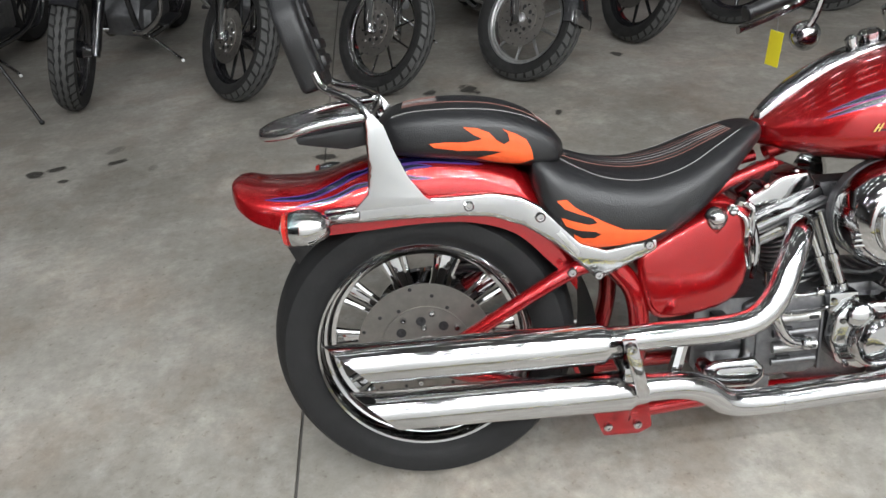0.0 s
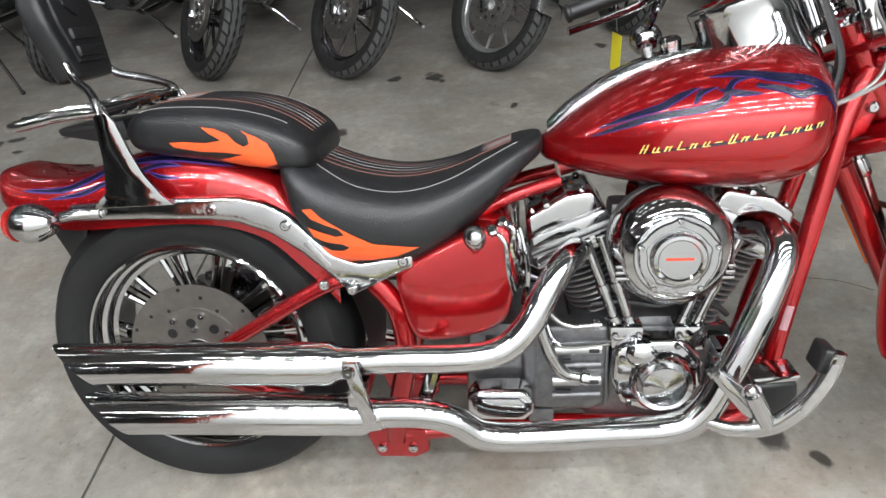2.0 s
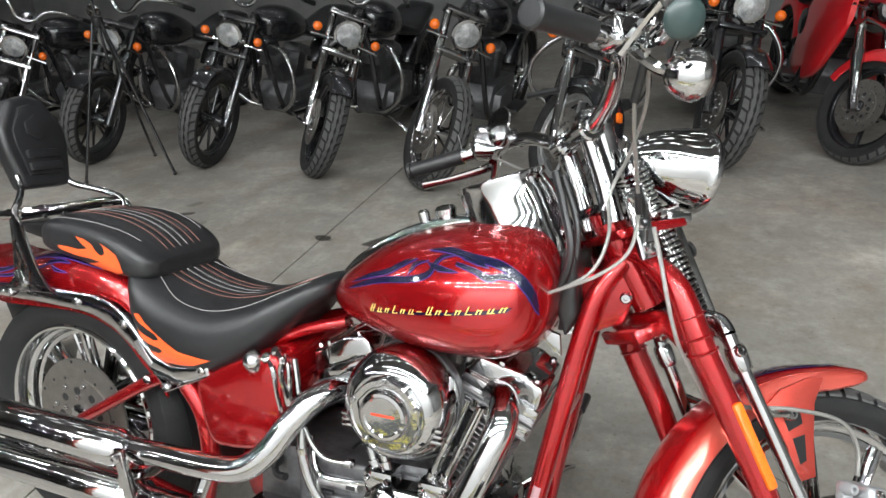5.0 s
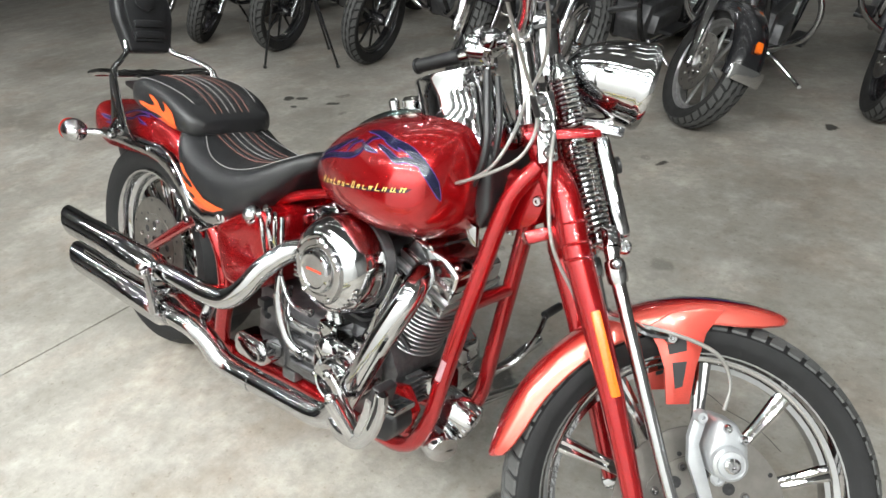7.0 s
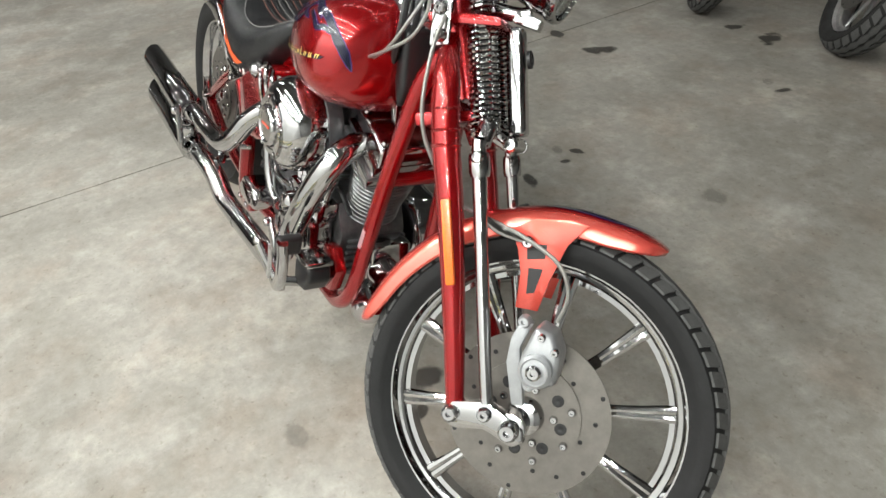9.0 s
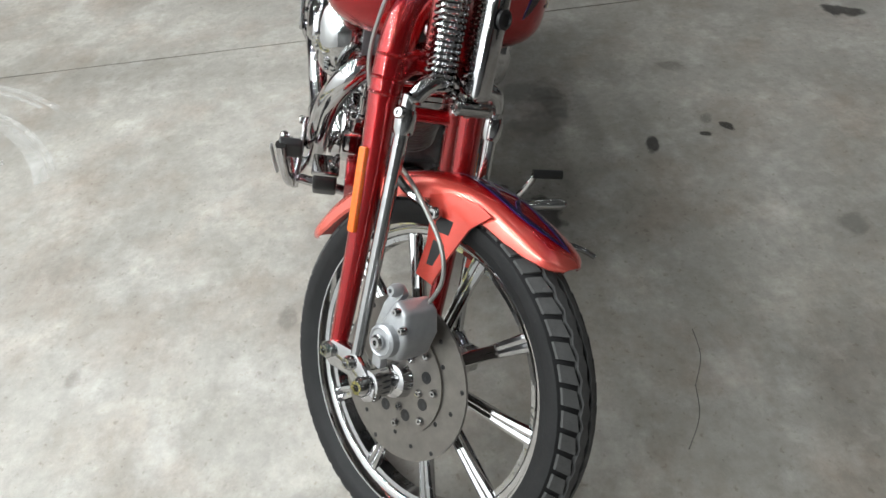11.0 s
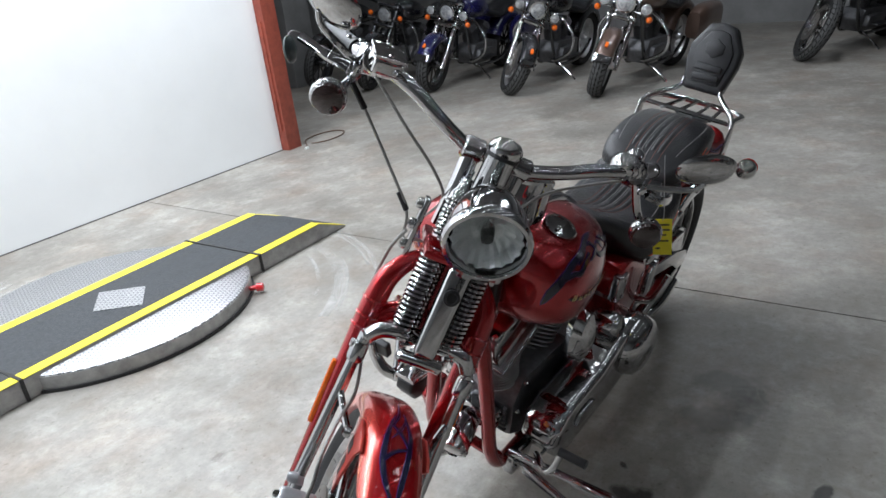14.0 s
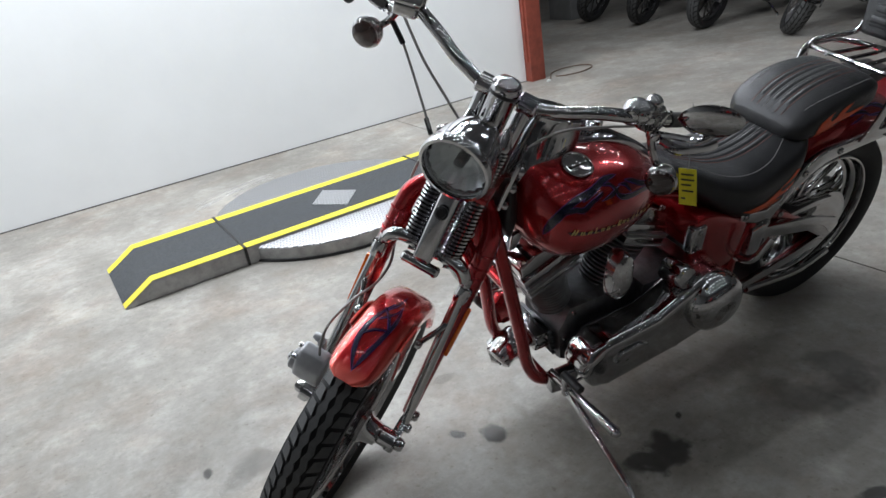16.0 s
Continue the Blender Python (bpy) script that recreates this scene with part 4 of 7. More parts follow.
for s in (-1, 1):
    inlay("tribal_edge", [stroke(p, [q / 800 for q in w], 0.0010) for p, w in TRIBAL], tb, s, M_VIOLET, tank, 0.0008, 0.004, "violet outline of the graphic")
    inlay("tribal_graphic", [stroke(p, [q / 800 for q in w]) for p, w in TRIBAL], tb, s, M_NAVY, tank, 0.0026, 0.004, "navy tribal graphic")
    bars = []
    for k, x in enumerate(np.linspace(0.846, 1.104, 15)):
        x = float(x)
        z = 0.7360 + (x - 0.846) * 0.165
        h, tall = (0.0155, True) if k in (0, 3, 7, 11) else (0.0095, False)
        if k == 6:
            bars.append([(x, z + 0.0040), (x + 0.011, z + 0.0058), (x + 0.0115, z + 0.0076), (x + 0.0005, z + 0.0058)])
            continue
        for dx, hh in ((0.0, h), (0.0062, h if k in (0, 7) else 0.0092)):
            if dx and k in (3, 9, 11):
                continue
            bars.append([(x + dx, z + 0.16 * dx), (x + dx + 0.0026, z + 0.16 * dx + 0.0004), (x + dx + 0.0026 + 0.42 * hh, z + 0.16 * dx + hh), (x + dx + 0.42 * hh, z + 0.16 * dx + hh - 0.0004)])
        low = 0.0 if k % 2 else 0.0062
        bars.append([(x + 0.002, z + low), (x + 0.0128, z + low + 0.0018), (x + 0.0133, z + low + 0.0034), (x + 0.0025, z + low + 0.0016)])
    if s > 0:
        bars = [[(1.962 - x, z + 0.165 * (1.962 - 2 * x)) for x, z in reversed(q)] for q in bars]
    inlay("tank_script", bars, tb, s, M_GOLD, tank, 0.0036, 0.004, "yellow slanted lettering strokes")
    inlay("script_shadow", [[(0.842, 0.7350), (1.116, 0.7790), (1.124, 0.7870), (0.850, 0.7385)]], tb, s, M_NAVY, tank, 0.0020, 0.005)
    fb = tree_of([rear_fender])
    inlay("fender_graphic_edge", [stroke(p, [q / 1000 for q in w], 0.0022) for p, w in TAIL], fb, s, M_VIOLET, rear_fender, 0.0008, 0.005)
    inlay("fender_graphic", [stroke(p, [q / 1000 for q in w]) for p, w in TAIL], fb, s, M_NAVY, rear_fender, 0.0026, 0.005)
    part("tank_mount", prism([(1.135, 0.715), (1.172, 0.705), (1.176, 0.665), (1.160, 0.668)], 0.012, s * 0.060, 0.002), M_CHROME, tank)

CAPM = Matrix.Translation((1.044, 0.121, 0.8935)) @ Vector((-0.04, 0.34, 0.94)).to_track_quat("Z", "Y").to_matrix().to_4x4()
fcap = part("filler_cap", lathe([(0.038, -0.006), (0.0385, 0.001), (0.036, 0.0035), (0.0325, 0.0035), (0.031, 0.001), (0.0, 0.0025)], 32), M_CHROME, tank, "flush chrome filler cap", CAPM)
part("cap_flap", box((0.050, 0.009, 0.003), (0, 0, 0.004), 0.001), M_CHROME, fcap)

# chrome console and instrument housing on the tank
con = part("console", lofted([(0.702, 0.772, 0.740, 0.014), (0.75, 0.815, 0.775, 0.026), (0.84, 0.868, 0.83, 0.036), (0.93, 0.896, 0.86, 0.042), (1.02, 0.908, 0.87, 0.046), (1.10, 0.902, 0.86, 0.046), (1.16, 0.885, 0.84, 0.03)], 3.2, 28, 0.5, 4), M_CHROME, bike, "chrome tank console", Matrix.Translation((0.016, 0, 0.002)))
part("console_knob", merged(aimed(lathe([(0.02, 0), (0.022, 0.014), (0.016, 0.022), (0.0, 0.024)], 20), (0.925, 0, 0.895), (-0.2, 0, 1)), aimed(lathe([(0.011, 0), (0.012, 0.02), (0.006, 0.026)], 14), (0.885, -0.01, 0.882), (-0.3, 0, 1))), M_CHROME, con)
cup_rings = []
for k, (x, z, rx, ry) in enumerate(((1.088, 0.838, 0.108, 0.100), (1.085, 0.864, 0.106, 0.097), (1.082, 0.876, 0.101, 0.092), (1.076, 0.886, 0.094, 0.086), (1.064, 0.912, 0.087, 0.080), (1.050, 0.940, 0.083, 0.077), (1.036, 0.964, 0.079, 0.075), (1.035, 0.970, 0.081, 0.077), (1.033, 0.976, 0.080, 0.076), (1.032, 0.978, 0.072, 0.068), (1.032, 0.976, 0.02, 0.02))):
    lean = min(1.0, k / 5) * 0.34
    cup_rings.append([(x + rx * math.cos(t), ry * math.sin(t), z + lean * rx * math.cos(t)) for t in np.linspace(0, 2 * math.pi, 45)[:-1]])
part("instrument_cup", loft(cup_rings), M_CHROME, con, "chrome instrument housing")
part("tank_shroud", prism([(1.190, 0.87), (1.215, 0.855), (1.220, 0.75), (1.200, 0.705), (1.180, 0.76), (1.185, 0.84)], 0.15, 0, 0.012, 3), M_BLACK, bike)

# frame
fr = part("frame", merged(
    tube([(1.335, 0, 0.768), (1.235, 0, 0.942)], 0.030, 14, 1),
    tube([(1.30, 0, 0.80), (1.10, 0, 0.80), (0.86, 0, 0.72), (0.74, 0, 0.685)], 0.020, 10),
    *[tube([(1.285, s * 0.02, 0.845), (1.243, s * 0.046, 0.770), (1.202, s * 0.068, 0.580), (1.164, s * 0.083, 0.390), (1.136, s * 0.093, 0.255), (1.085, s * 0.099, 0.183), (0.98, s * 0.096, 0.166), (0.70, s * 0.094, 0.164), (0.40, s * 0.115, 0.148)], 0.0185, 12) for s in (-1, 1)],
    *[tube([(0.74, s * 0.045, 0.668), (0.62, s * 0.065, 0.632), (0.48, s * 0.085, 0.555), (0.38, s * 0.105, 0.515)], 0.013, 10) for s in (-1, 1)],
    *[tube([(0.385, s * 0.130, 0.50), (0.425, s * 0.130, 0.44), (0.435, s * 0.128, 0.34), (0.41, s * 0.125, 0.22), (0.40, s * 0.12, 0.14)], 0.022, 10) for s in (-1, 1)],
    tube([(1.196, -0.07, 0.55), (1.196, 0.07, 0.55)], 0.015, 10, 1), tube([(1.09, -0.1, 0.20), (1.09, 0.1, 0.20)], 0.016, 10, 1)), M_RED, bike, "red painted tubular frame")
part("neck_gusset", prism([(1.325, 0.835), (1.215, 0.80), (1.225, 0.70), (1.295, 0.735)], 0.05, 0, 0.006), M_RED, fr)
each("bolt", [*[bolt(0.011, 0.008, (1.296, s * 0.026, 0.782), (0, s, 0)) for s in (-1, 1)]], M_CHROME, fr)
part("frame_sticker", tube([(1.1700, -0.0905, 0.424), (1.1600, -0.0945, 0.376)], 0.0098, 12, 1), M_TAPE, fr)
for s in (-1, 1):
    part("frame_lower_plate", prism([(0.33, 0.175), (0.46, 0.185), (0.47, 0.115), (0.44, 0.10), (0.36, 0.10)], 0.03, s * 0.115, 0.008), M_RED, fr)
each("bolt", [*[bolt(0.010, 0.008, (u, -0.13, 0.125), (0, -1, 0)) for u in (0.37, 0.435)]], M_CHROME, fr)
part("swingarm", merged(*[tube([(0.0, s * 0.122, 0.325), (0.10, s * 0.128, 0.385), (0.30, s * 0.13, 0.500), (0.38, s * 0.13, 0.50)], [0.014, 0.015, 0.017, 0.016], 10) for s in (-1, 1)],
     *[tube([(-0.02, s * 0.122, 0.31), (0.20, s * 0.126, 0.24), (0.40, s * 0.12, 0.20)], 0.017, 10) for s in (-1, 1)]), M_RED, bike, "red rear swingarm")
each("rear_axle", [bolt(0.020, 0.016, (0.0, s * 0.135, 0.325), (0, s, 0)) for s in (-1, 1)], M_CHROME, bike)

# oil tank and side covers
OIL = [(0.424, 0.520), (0.440, 0.534), (0.50, 0.568), (0.56, 0.598), (0.60, 0.612), (0.640, 0.614), (0.652, 0.585), (0.654, 0.50), (0.642, 0.432), (0.605, 0.402), (0.54, 0.386), (0.474, 0.380), (0.452, 0.395), (0.436, 0.45)]
oil = part("oil_tank", pillow(OIL, [(-0.156, 0.40), (-0.1545, 0.88), (-0.152, 0.955), (-0.146, 0.985), (-0.135, 1.0), (0.135, 1.0), (0.146, 0.985), (0.152, 0.955), (0.1545, 0.88), (0.156, 0.40)]), M_RED, bike, "candy red oil tank", None, 60)
cap = part("oil_cap", aimed(lathe([(0.021, -0.012), (0.0225, 0.0), (0.021, 0.010), (0.015, 0.018), (0.006, 0.022), (0.0, 0.0225)], 24), (0.580, -0.148, 0.592), (-0.05, -0.55, 0.83)), M_CHROME, oil, "domed chrome oil filler cap")
part("cap_neck", aimed(lathe([(0.016, -0.05), (0.019, -0.03), (0.019, 0.0)], 18), (0.580, -0.142, 0.584), (-0.02, -0.25, 0.95)), M_RED, oil)
each("hose_nut", [aimed(lathe([(0.010, 0), (0.012, 0.004), (0.012, 0.014), (0.008, 0.018)], 8), (0.612, -0.142, 0.596), (0, -0.6, 0.8)), aimed(lathe([(0.010, 0), (0.011, 0.012), (0.007, 0.018)], 8), (0.628, -0.135, 0.610), (0.2, -0.6, 0.8))], M_CHROME, oil)
each("vent_hose", [tube([(0.628, -0.140, 0.618), (0.650, -0.150, 0.607), (0.645, -0.148, 0.575), (0.652, -0.145, 0.54), (0.661, -0.14, 0.49)], 0.0065, 8), tube([(0.612, -0.146, 0.604), (0.635, -0.160, 0.585), (0.640, -0.155, 0.53), (0.650, -0.150, 0.48)], 0.005, 8)], M_CHROME, oil)
part("battery_strap", prism([(0.632, 0.60), (0.640, 0.60), (0.655, 0.50), (0.646, 0.50)], 0.27, 0, 0.002), M_CHROME, oil)

# engine
M_CASE = material("engine_case", (0.21, 0.21, 0.215), rough=0.46, metal=0.92, noise_scale=45, noise_amount=0.35, bump=0.2, bump_scale=140, rough_var=0.08)
eng = part("crankcase", merged(prism([(0.76, 0.40), (1.00, 0.405), (1.035, 0.33), (1.02, 0.21), (0.95, 0.170), (0.80, 0.170), (0.74, 0.22)], 0.175, 0, 0.018, 2),
           prism([(0.56, 0.40), (0.76, 0.40), (0.76, 0.20), (0.60, 0.19), (0.55, 0.25)], 0.22, 0, 0.016, 2)), M_CASE, bike, "cast aluminium V-twin engine")


def cylinder(base, ang, label):
    """A finned cylinder with its head and rocker cover, leaning by ang degrees to the back."""
    m = pose(base[0], 0, base[1], 0, -ang, 0)
    cy = part("cylinder", lathe([(0.046, 0), (0.046, 0.19)], 28), M_DARKALU, bike, label, m)
    for k in range(13):
        wide = 1.0 + 0.028 * max(0, k - 3)
        part("fin", moved(lathe([(0.047, -0.0028), (0.0585, -0.0022), (0.060, 0.0), (0.0585, 0.0022), (0.047, 0.0028)], 28), Matrix.Translation((0, 0, 0.014 + 0.0128 * k)) @ Matrix.Diagonal((wide, wide * 1.12, 1, 1))), M_FINS, cy)
    part("head", box((0.158, 0.180, 0.028), (0, 0, 0.190), 0.006), M_CHROME, cy)
    part("rocker_base", box((0.160, 0.168, 0.030), (0, 0, 0.222), 0.007), M_CHROME, cy)
    each("head_ridge", [box((0.162, 0.184, 0.005), (0, 0, z), 0.002) for z in (0.178, 0.202, 0.210)], M_FINS, cy)
    part("rocker_cover", prism([(-0.078, 0.232), (0.078, 0.232), (0.070, 0.276), (0.02, 0.288), (-0.066, 0.276)], 0.150, 0, 0.010, 3), M_CHROME, cy, "chrome rocker cover")
    for x in (-0.05, 0.05):
        for y in (-0.06, 0.06):
            part("rocker_bolt", bolt(0.0085, 0.010, (x, y, 0.276), (0, 0, 1)), M_CHROME, cy)
    part("rocker_rib", box((0.012, 0.155, 0.012), (-0.02, 0, 0.282), 0.004), M_CHROME, cy)
    return cy


M_FINS = material("cylinder_fins", (0.36, 0.36, 0.365), rough=0.34, metal=0.8, noise_scale=20, noise_amount=0.3)
each("case_fin", [box((0.012, 0.150, 0.006), (1.032 + 0.004 * k, 0, 0.235 + 0.018 * k), 0.002) for k in range(6)], M_DARKALU, eng)
each("bolt", [bolt(0.007, 0.008, (u, s * 0.086, w), (0, s, 0)) for s in (-1, 1) for u, w in ((0.99, 0.385), (1.012, 0.30), (0.985, 0.20), (0.90, 0.18))], M_CHROME, eng)
cylinder((0.838, 0.372), 22, "finned rear cylinder")
cylinder((1.000, 0.372), -22, "finned front cylinder")
ACM = Matrix.Translation((0.918, 0, 0.588)) @ Matrix.Rotation(radians(90), 4, "X")
ac = part("air_cleaner", moved(lathe([(0.088, 0.125), (0.101, 0.130), (0.106, 0.142), (0.107, 0.160), (0.106, 0.178), (0.101, 0.195), (0.093, 0.209), (0.083, 0.219), (0.074, 0.224), (0.071, 0.222), (0.0, 0.222)], 64), ACM), M_CHROME, bike, "round chrome air cleaner cover", Matrix.Translation((0.006, 0, -0.013)), 30)
ring_bm = bmesh.new()
scallop = [0.066 + 0.005 * max(0.0, math.cos(5 * (t - 1.57))) ** 3 for t in np.linspace(0, 2 * math.pi, 71)[:-1]]
skin(ring_bm, [[(q * k * math.cos(t), q * k * math.sin(t), h) for q, t in zip(scallop, np.linspace(0, 2 * math.pi, 71)[:-1])] for k, h in ((1.0, 0.221), (1.0, 0.229), (0.96, 0.232), (0.80, 0.232), (0.77, 0.229))])
part("badge_ring", moved(ring_bm, ACM), M_CHROME, ac, "scalloped chrome trim ring")
part("badge_dome", moved(lathe([(0.048, 0.228), (0.047, 0.236), (0.043, 0.241), (0.037, 0.242), (0.034, 0.239), (0.0, 0.239)], 40), ACM), M_CHROME, ac)
part("badge", box((0.046, 0.002, 0.0045), (0.918, -0.2395, 0.590), 0.0008), M_BADGE, ac, "small red badge")
each("bolt", [bolt(0.0055, 0.005, (0.918 + 0.0655 * math.cos(a), -0.231, 0.588 + 0.0655 * math.sin(a)), (0, -1, 0)) for a in (1.57 + 1.2566 * k for k in range(5))], M_CHROME, ac)
each("side_grille", [box((0.034, 0.012, 0.006), (0.918 + sx * 0.083, -0.205, 0.555 + dz), 0.002) for sx in (-1, 1) for dz in (-0.011, 0, 0.011)], M_CHROME, ac)
part("air_backplate", merged(moved(lathe([(0.09, 0.09), (0.104, 0.11), (0.104, 0.13), (0.06, 0.13)], 40), Matrix.Translation((0.918, 0, 0.588)) @ Matrix.Rotation(radians(90), 4, "X")), box((0.10, 0.10, 0.06), (0.90, -0.06, 0.60), 0.01)), M_DARKALU, ac)
for a, b in (((0.845, -0.115, 0.395), (0.785, -0.105, 0.565)), ((0.872, -0.115, 0.395), (0.812, -0.105, 0.575)), ((0.962, -0.115, 0.395), (1.032, -0.105, 0.575)), ((0.990, -0.115, 0.395), (1.060, -0.105, 0.565))):
    pr = part("pushrod_tube", tube([a, b], 0.0095, 10, 1), M_CHROME, eng)
    each("tube_collar", [tube([a, Vector(a).lerp(Vector(b), 0.12)], 0.0135, 10, 1), tube([Vector(a).lerp(Vector(b), 0.42), Vector(a).lerp(Vector(b), 0.50)], 0.0125, 10, 1)], M_CHROME, pr)
for u in (0.860, 0.978):
    lb = part("lifter_block", prism([(u - 0.032, 0.405), (u + 0.032, 0.405), (u + 0.028, 0.355), (u - 0.028, 0.355)], 0.055, -0.115, 0.008), M_CHROME, eng)
    each("bolt", [*[bolt(0.006, 0.006, (u + d, -0.143, 0.39), (0, -1, 0)) for d in (-0.022, 0.022)]], M_CHROME, lb)
cam_cover = part("cam_cover", merged(prism([(0.835, 0.36), (0.87, 0.385), (0.96, 0.385), (0.995, 0.35), (1.0, 0.29), (0.965, 0.245), (0.90, 0.232), (0.85, 0.25), (0.83, 0.30)], 0.07, -0.125, 0.012, 3)), M_CHROME, bike, "chrome cam cover")
part("nose_cone", moved(lathe([(0.062, 0.15), (0.060, 0.175), (0.052, 0.186), (0.044, 0.182), (0.040, 0.190), (0.0, 0.194)], 36), Matrix.Translation((0.925, 0, 0.303)) @ Matrix.Rotation(radians(90), 4, "X")), M_CHROME, cam_cover)
part("sensor_cover", moved(lathe([(0.030, 0.15), (0.028, 0.17), (0.018, 0.178), (0.0, 0.18)], 24), Matrix.Translation((0.885, 0, 0.358)) @ Matrix.Rotation(radians(90), 4, "X")), M_CHROME, cam_cover)
each("bolt", [*[bolt(0.0065, 0.007, (u, -0.16, w), (0, -1, 0)) for u, w in ((0.85, 0.35), (0.845, 0.28), (0.985, 0.335), (0.975, 0.262), (0.865, 0.25), (0.95, 0.375))]], M_CHROME, cam_cover)
gb_cover = part("gearbox_cover", prism([(0.555, 0.275), (0.575, 0.292), (0.665, 0.292), (0.685, 0.27), (0.685, 0.245), (0.665, 0.225), (0.575, 0.225), (0.555, 0.245)], 0.06, -0.155, 0.012, 3), M_CHROME, bike, "chrome gearbox end cover")
part("cover_inset", prism([(0.572, 0.268), (0.585, 0.28), (0.655, 0.28), (0.668, 0.265), (0.668, 0.25), (0.655, 0.237), (0.585, 0.237), (0.572, 0.25)], 0.012, -0.187, 0.004), M_CHROME, gb_cover)
gear_side = part("gearbox_side", prism([(0.66, 0.385), (0.70, 0.400), (0.83, 0.398), (0.835, 0.235), (0.80, 0.215), (0.69, 0.215), (0.665, 0.24)], 0.06, -0.095, 0.010, 3), M_CASE, eng)
for w in (0.352, 0.316, 0.284, 0.250):
    part("case_barrel", tube([(0.722, -0.128, w), (0.815, -0.130, w + 0.004)], 0.0125 if w in (0.352, 0.284) else 0.008, 12, 1), M_ALU if w in (0.352, 0.284) else M_CASE, gear_side)
each("case_slot", [box((0.020, 0.004, 0.008), (0.800, -0.143, w), 0.0015) for w in (0.356, 0.288)] + [box((0.030, 0.01, 0.006), (0.742, -0.138, w), 0.0015) for w in (0.333, 0.266)], M_BLACK, gear_side)
part("dip_tube", tube([(0.693, -0.150, 0.471), (0.698, -0.155, 0.42), (0.715, -0.155, 0.358), (0.745, -0.152, 0.312), (0.790, -0.145, 0.298)], [0.009, 0.011, 0.013, 0.012, 0.010], 12), M_CHROME, gear_side, "bent chrome filler tube")
part("drain_tube", tube([(0.70, -0.15, 0.471), (0.722, -0.15, 0.432), (0.754, -0.15, 0.412), (0.812, -0.145, 0.413)], 0.0055, 10), M_CHROME, gear_side)
each("hose_clamp", [aimed(lathe([(0.0155, 0), (0.0155, 0.014)], 16), (0.775, -0.149, 0.303), (1, 0, -0.2)), aimed(lathe([(0.010, 0), (0.010, 0.012)], 12), (0.796, -0.146, 0.413), (1, 0, 0)), aimed(lathe([(0.0135, 0), (0.0135, 0.012)], 14), (0.697, -0.154, 0.43), (0.1, 0, -1))], M_CHROME, gear_side)
part("case_rib", merged(*[box((0.006, 0.05, 0.15), (u, -0.105, 0.30), 0.002) for u in (0.826, 0.690)]), M_CASE, gear_side)
part("sensor_plug", merged(tube([(0.60, -0.12, 0.36), (0.62, -0.14, 0.345), (0.65, -0.15, 0.35)], 0.008, 10), box((0.028, 0.03, 0.022), (0.605, -0.125, 0.365), 0.005)), M_BLACK, eng)
each("engine_mount", [box((0.05, 0.03, 0.03), (0.70, -0.11, 0.20), 0.006), box((0.05, 0.03, 0.03), (0.98, -0.11, 0.19), 0.006)], M_CASE, eng)
part("wire_loom", tube([(0.80, -0.09, 0.43), (0.86, -0.10, 0.44), (0.93, -0.10, 0.43), (1.0, -0.09, 0.45), (1.06, -0.08, 0.40)], 0.006, 8), M_BLACK, eng)
part("intake", merged(box((0.13, 0.07, 0.075), (0.90, -0.02, 0.585), 0.012), tube([(0.82, -0.01, 0.575), (0.98, -0.01, 0.575)], 0.026, 14, 1)), M_CASE, eng, "dull metal intake between the heads")
each("oil_line", [tube([(0.70, -0.12, 0.44), (0.72, -0.14, 0.38), (0.76, -0.14, 0.365), (0.85, -0.13, 0.37)], 0.006, 8), tube([(0.66, -0.12, 0.60), (0.675, -0.13, 0.52), (0.668, -0.13, 0.45)], 0.006, 8), tube([(0.645, -0.13, 0.61), (0.66, -0.14, 0.58), (0.655, -0.135, 0.50)], 0.0055, 8)], M_CHROME, eng)

# exhaust
ex = part("exhaust", tube([(0.775, -0.080, 0.530), (0.765, -0.120, 0.552), (0.740, -0.165, 0.545), (0.705, -0.205, 0.505), (0.672, -0.232, 0.452), (0.625, -0.248, 0.414), (0.555, -0.256, 0.403), (0.42, -0.262, 0.404), (0.33, -0.268, 0.402)], 0.0255, 18), M_CHROME, bike, "chrome twin exhaust with slash-cut silencers")
part("front_header", tube([(1.075, -0.070, 0.580), (1.105, -0.115, 0.590), (1.116, -0.160, 0.560), (1.090, -0.190, 0.487), (1.057, -0.205, 0.410), (1.022, -0.214, 0.335), (0.988, -0.219, 0.272), (0.936, -0.222, 0.238), (0.80, -0.225, 0.228), (0.66, -0.23, 0.222), (0.585, -0.238, 0.232), (0.535, -0.246, 0.268), (0.478, -0.256, 0.290), (0.40, -0.266, 0.297)], 0.0275, 18), M_CHROME, ex)


def slant(x0, slash, v, w, rr, sh):
    return [(x0 - slash * (0.75 * math.sin(a) + 0.50 * math.cos(a)) + sh, v + rr * math.cos(a), w + rr * math.sin(a)) for a in np.linspace(0, 2 * math.pi, 33)[:-1]]


def silencer(x1, x0, slash, v, w, r):
    """A plain tube cut slantwise at its tail, open inside."""
    prof = [(x1 + 0.035, r * 0.72), (x1 + 0.012, r * 0.80), (x1, r), (0.5 * (x0 + x1), r)]
    rings = [[(x, v + rr * math.cos(a), w + rr * math.sin(a)) for a in np.linspace(0, 2 * math.pi, 33)[:-1]] for x, rr in prof]
    rings += [slant(x0, slash, v, w, rr, sh) for rr, sh in ((r, 0), (r - 0.0025, 0), (r * 0.925, 0.05))]
    body = part("silencer", loft(rings), M_CHROME, ex)
    part("inner_baffle", loft([slant(x0, slash, v, w, r * 0.920, 0.008), slant(x0, slash, v, w, r * 0.90, 0.04)]), M_BLACK, body)


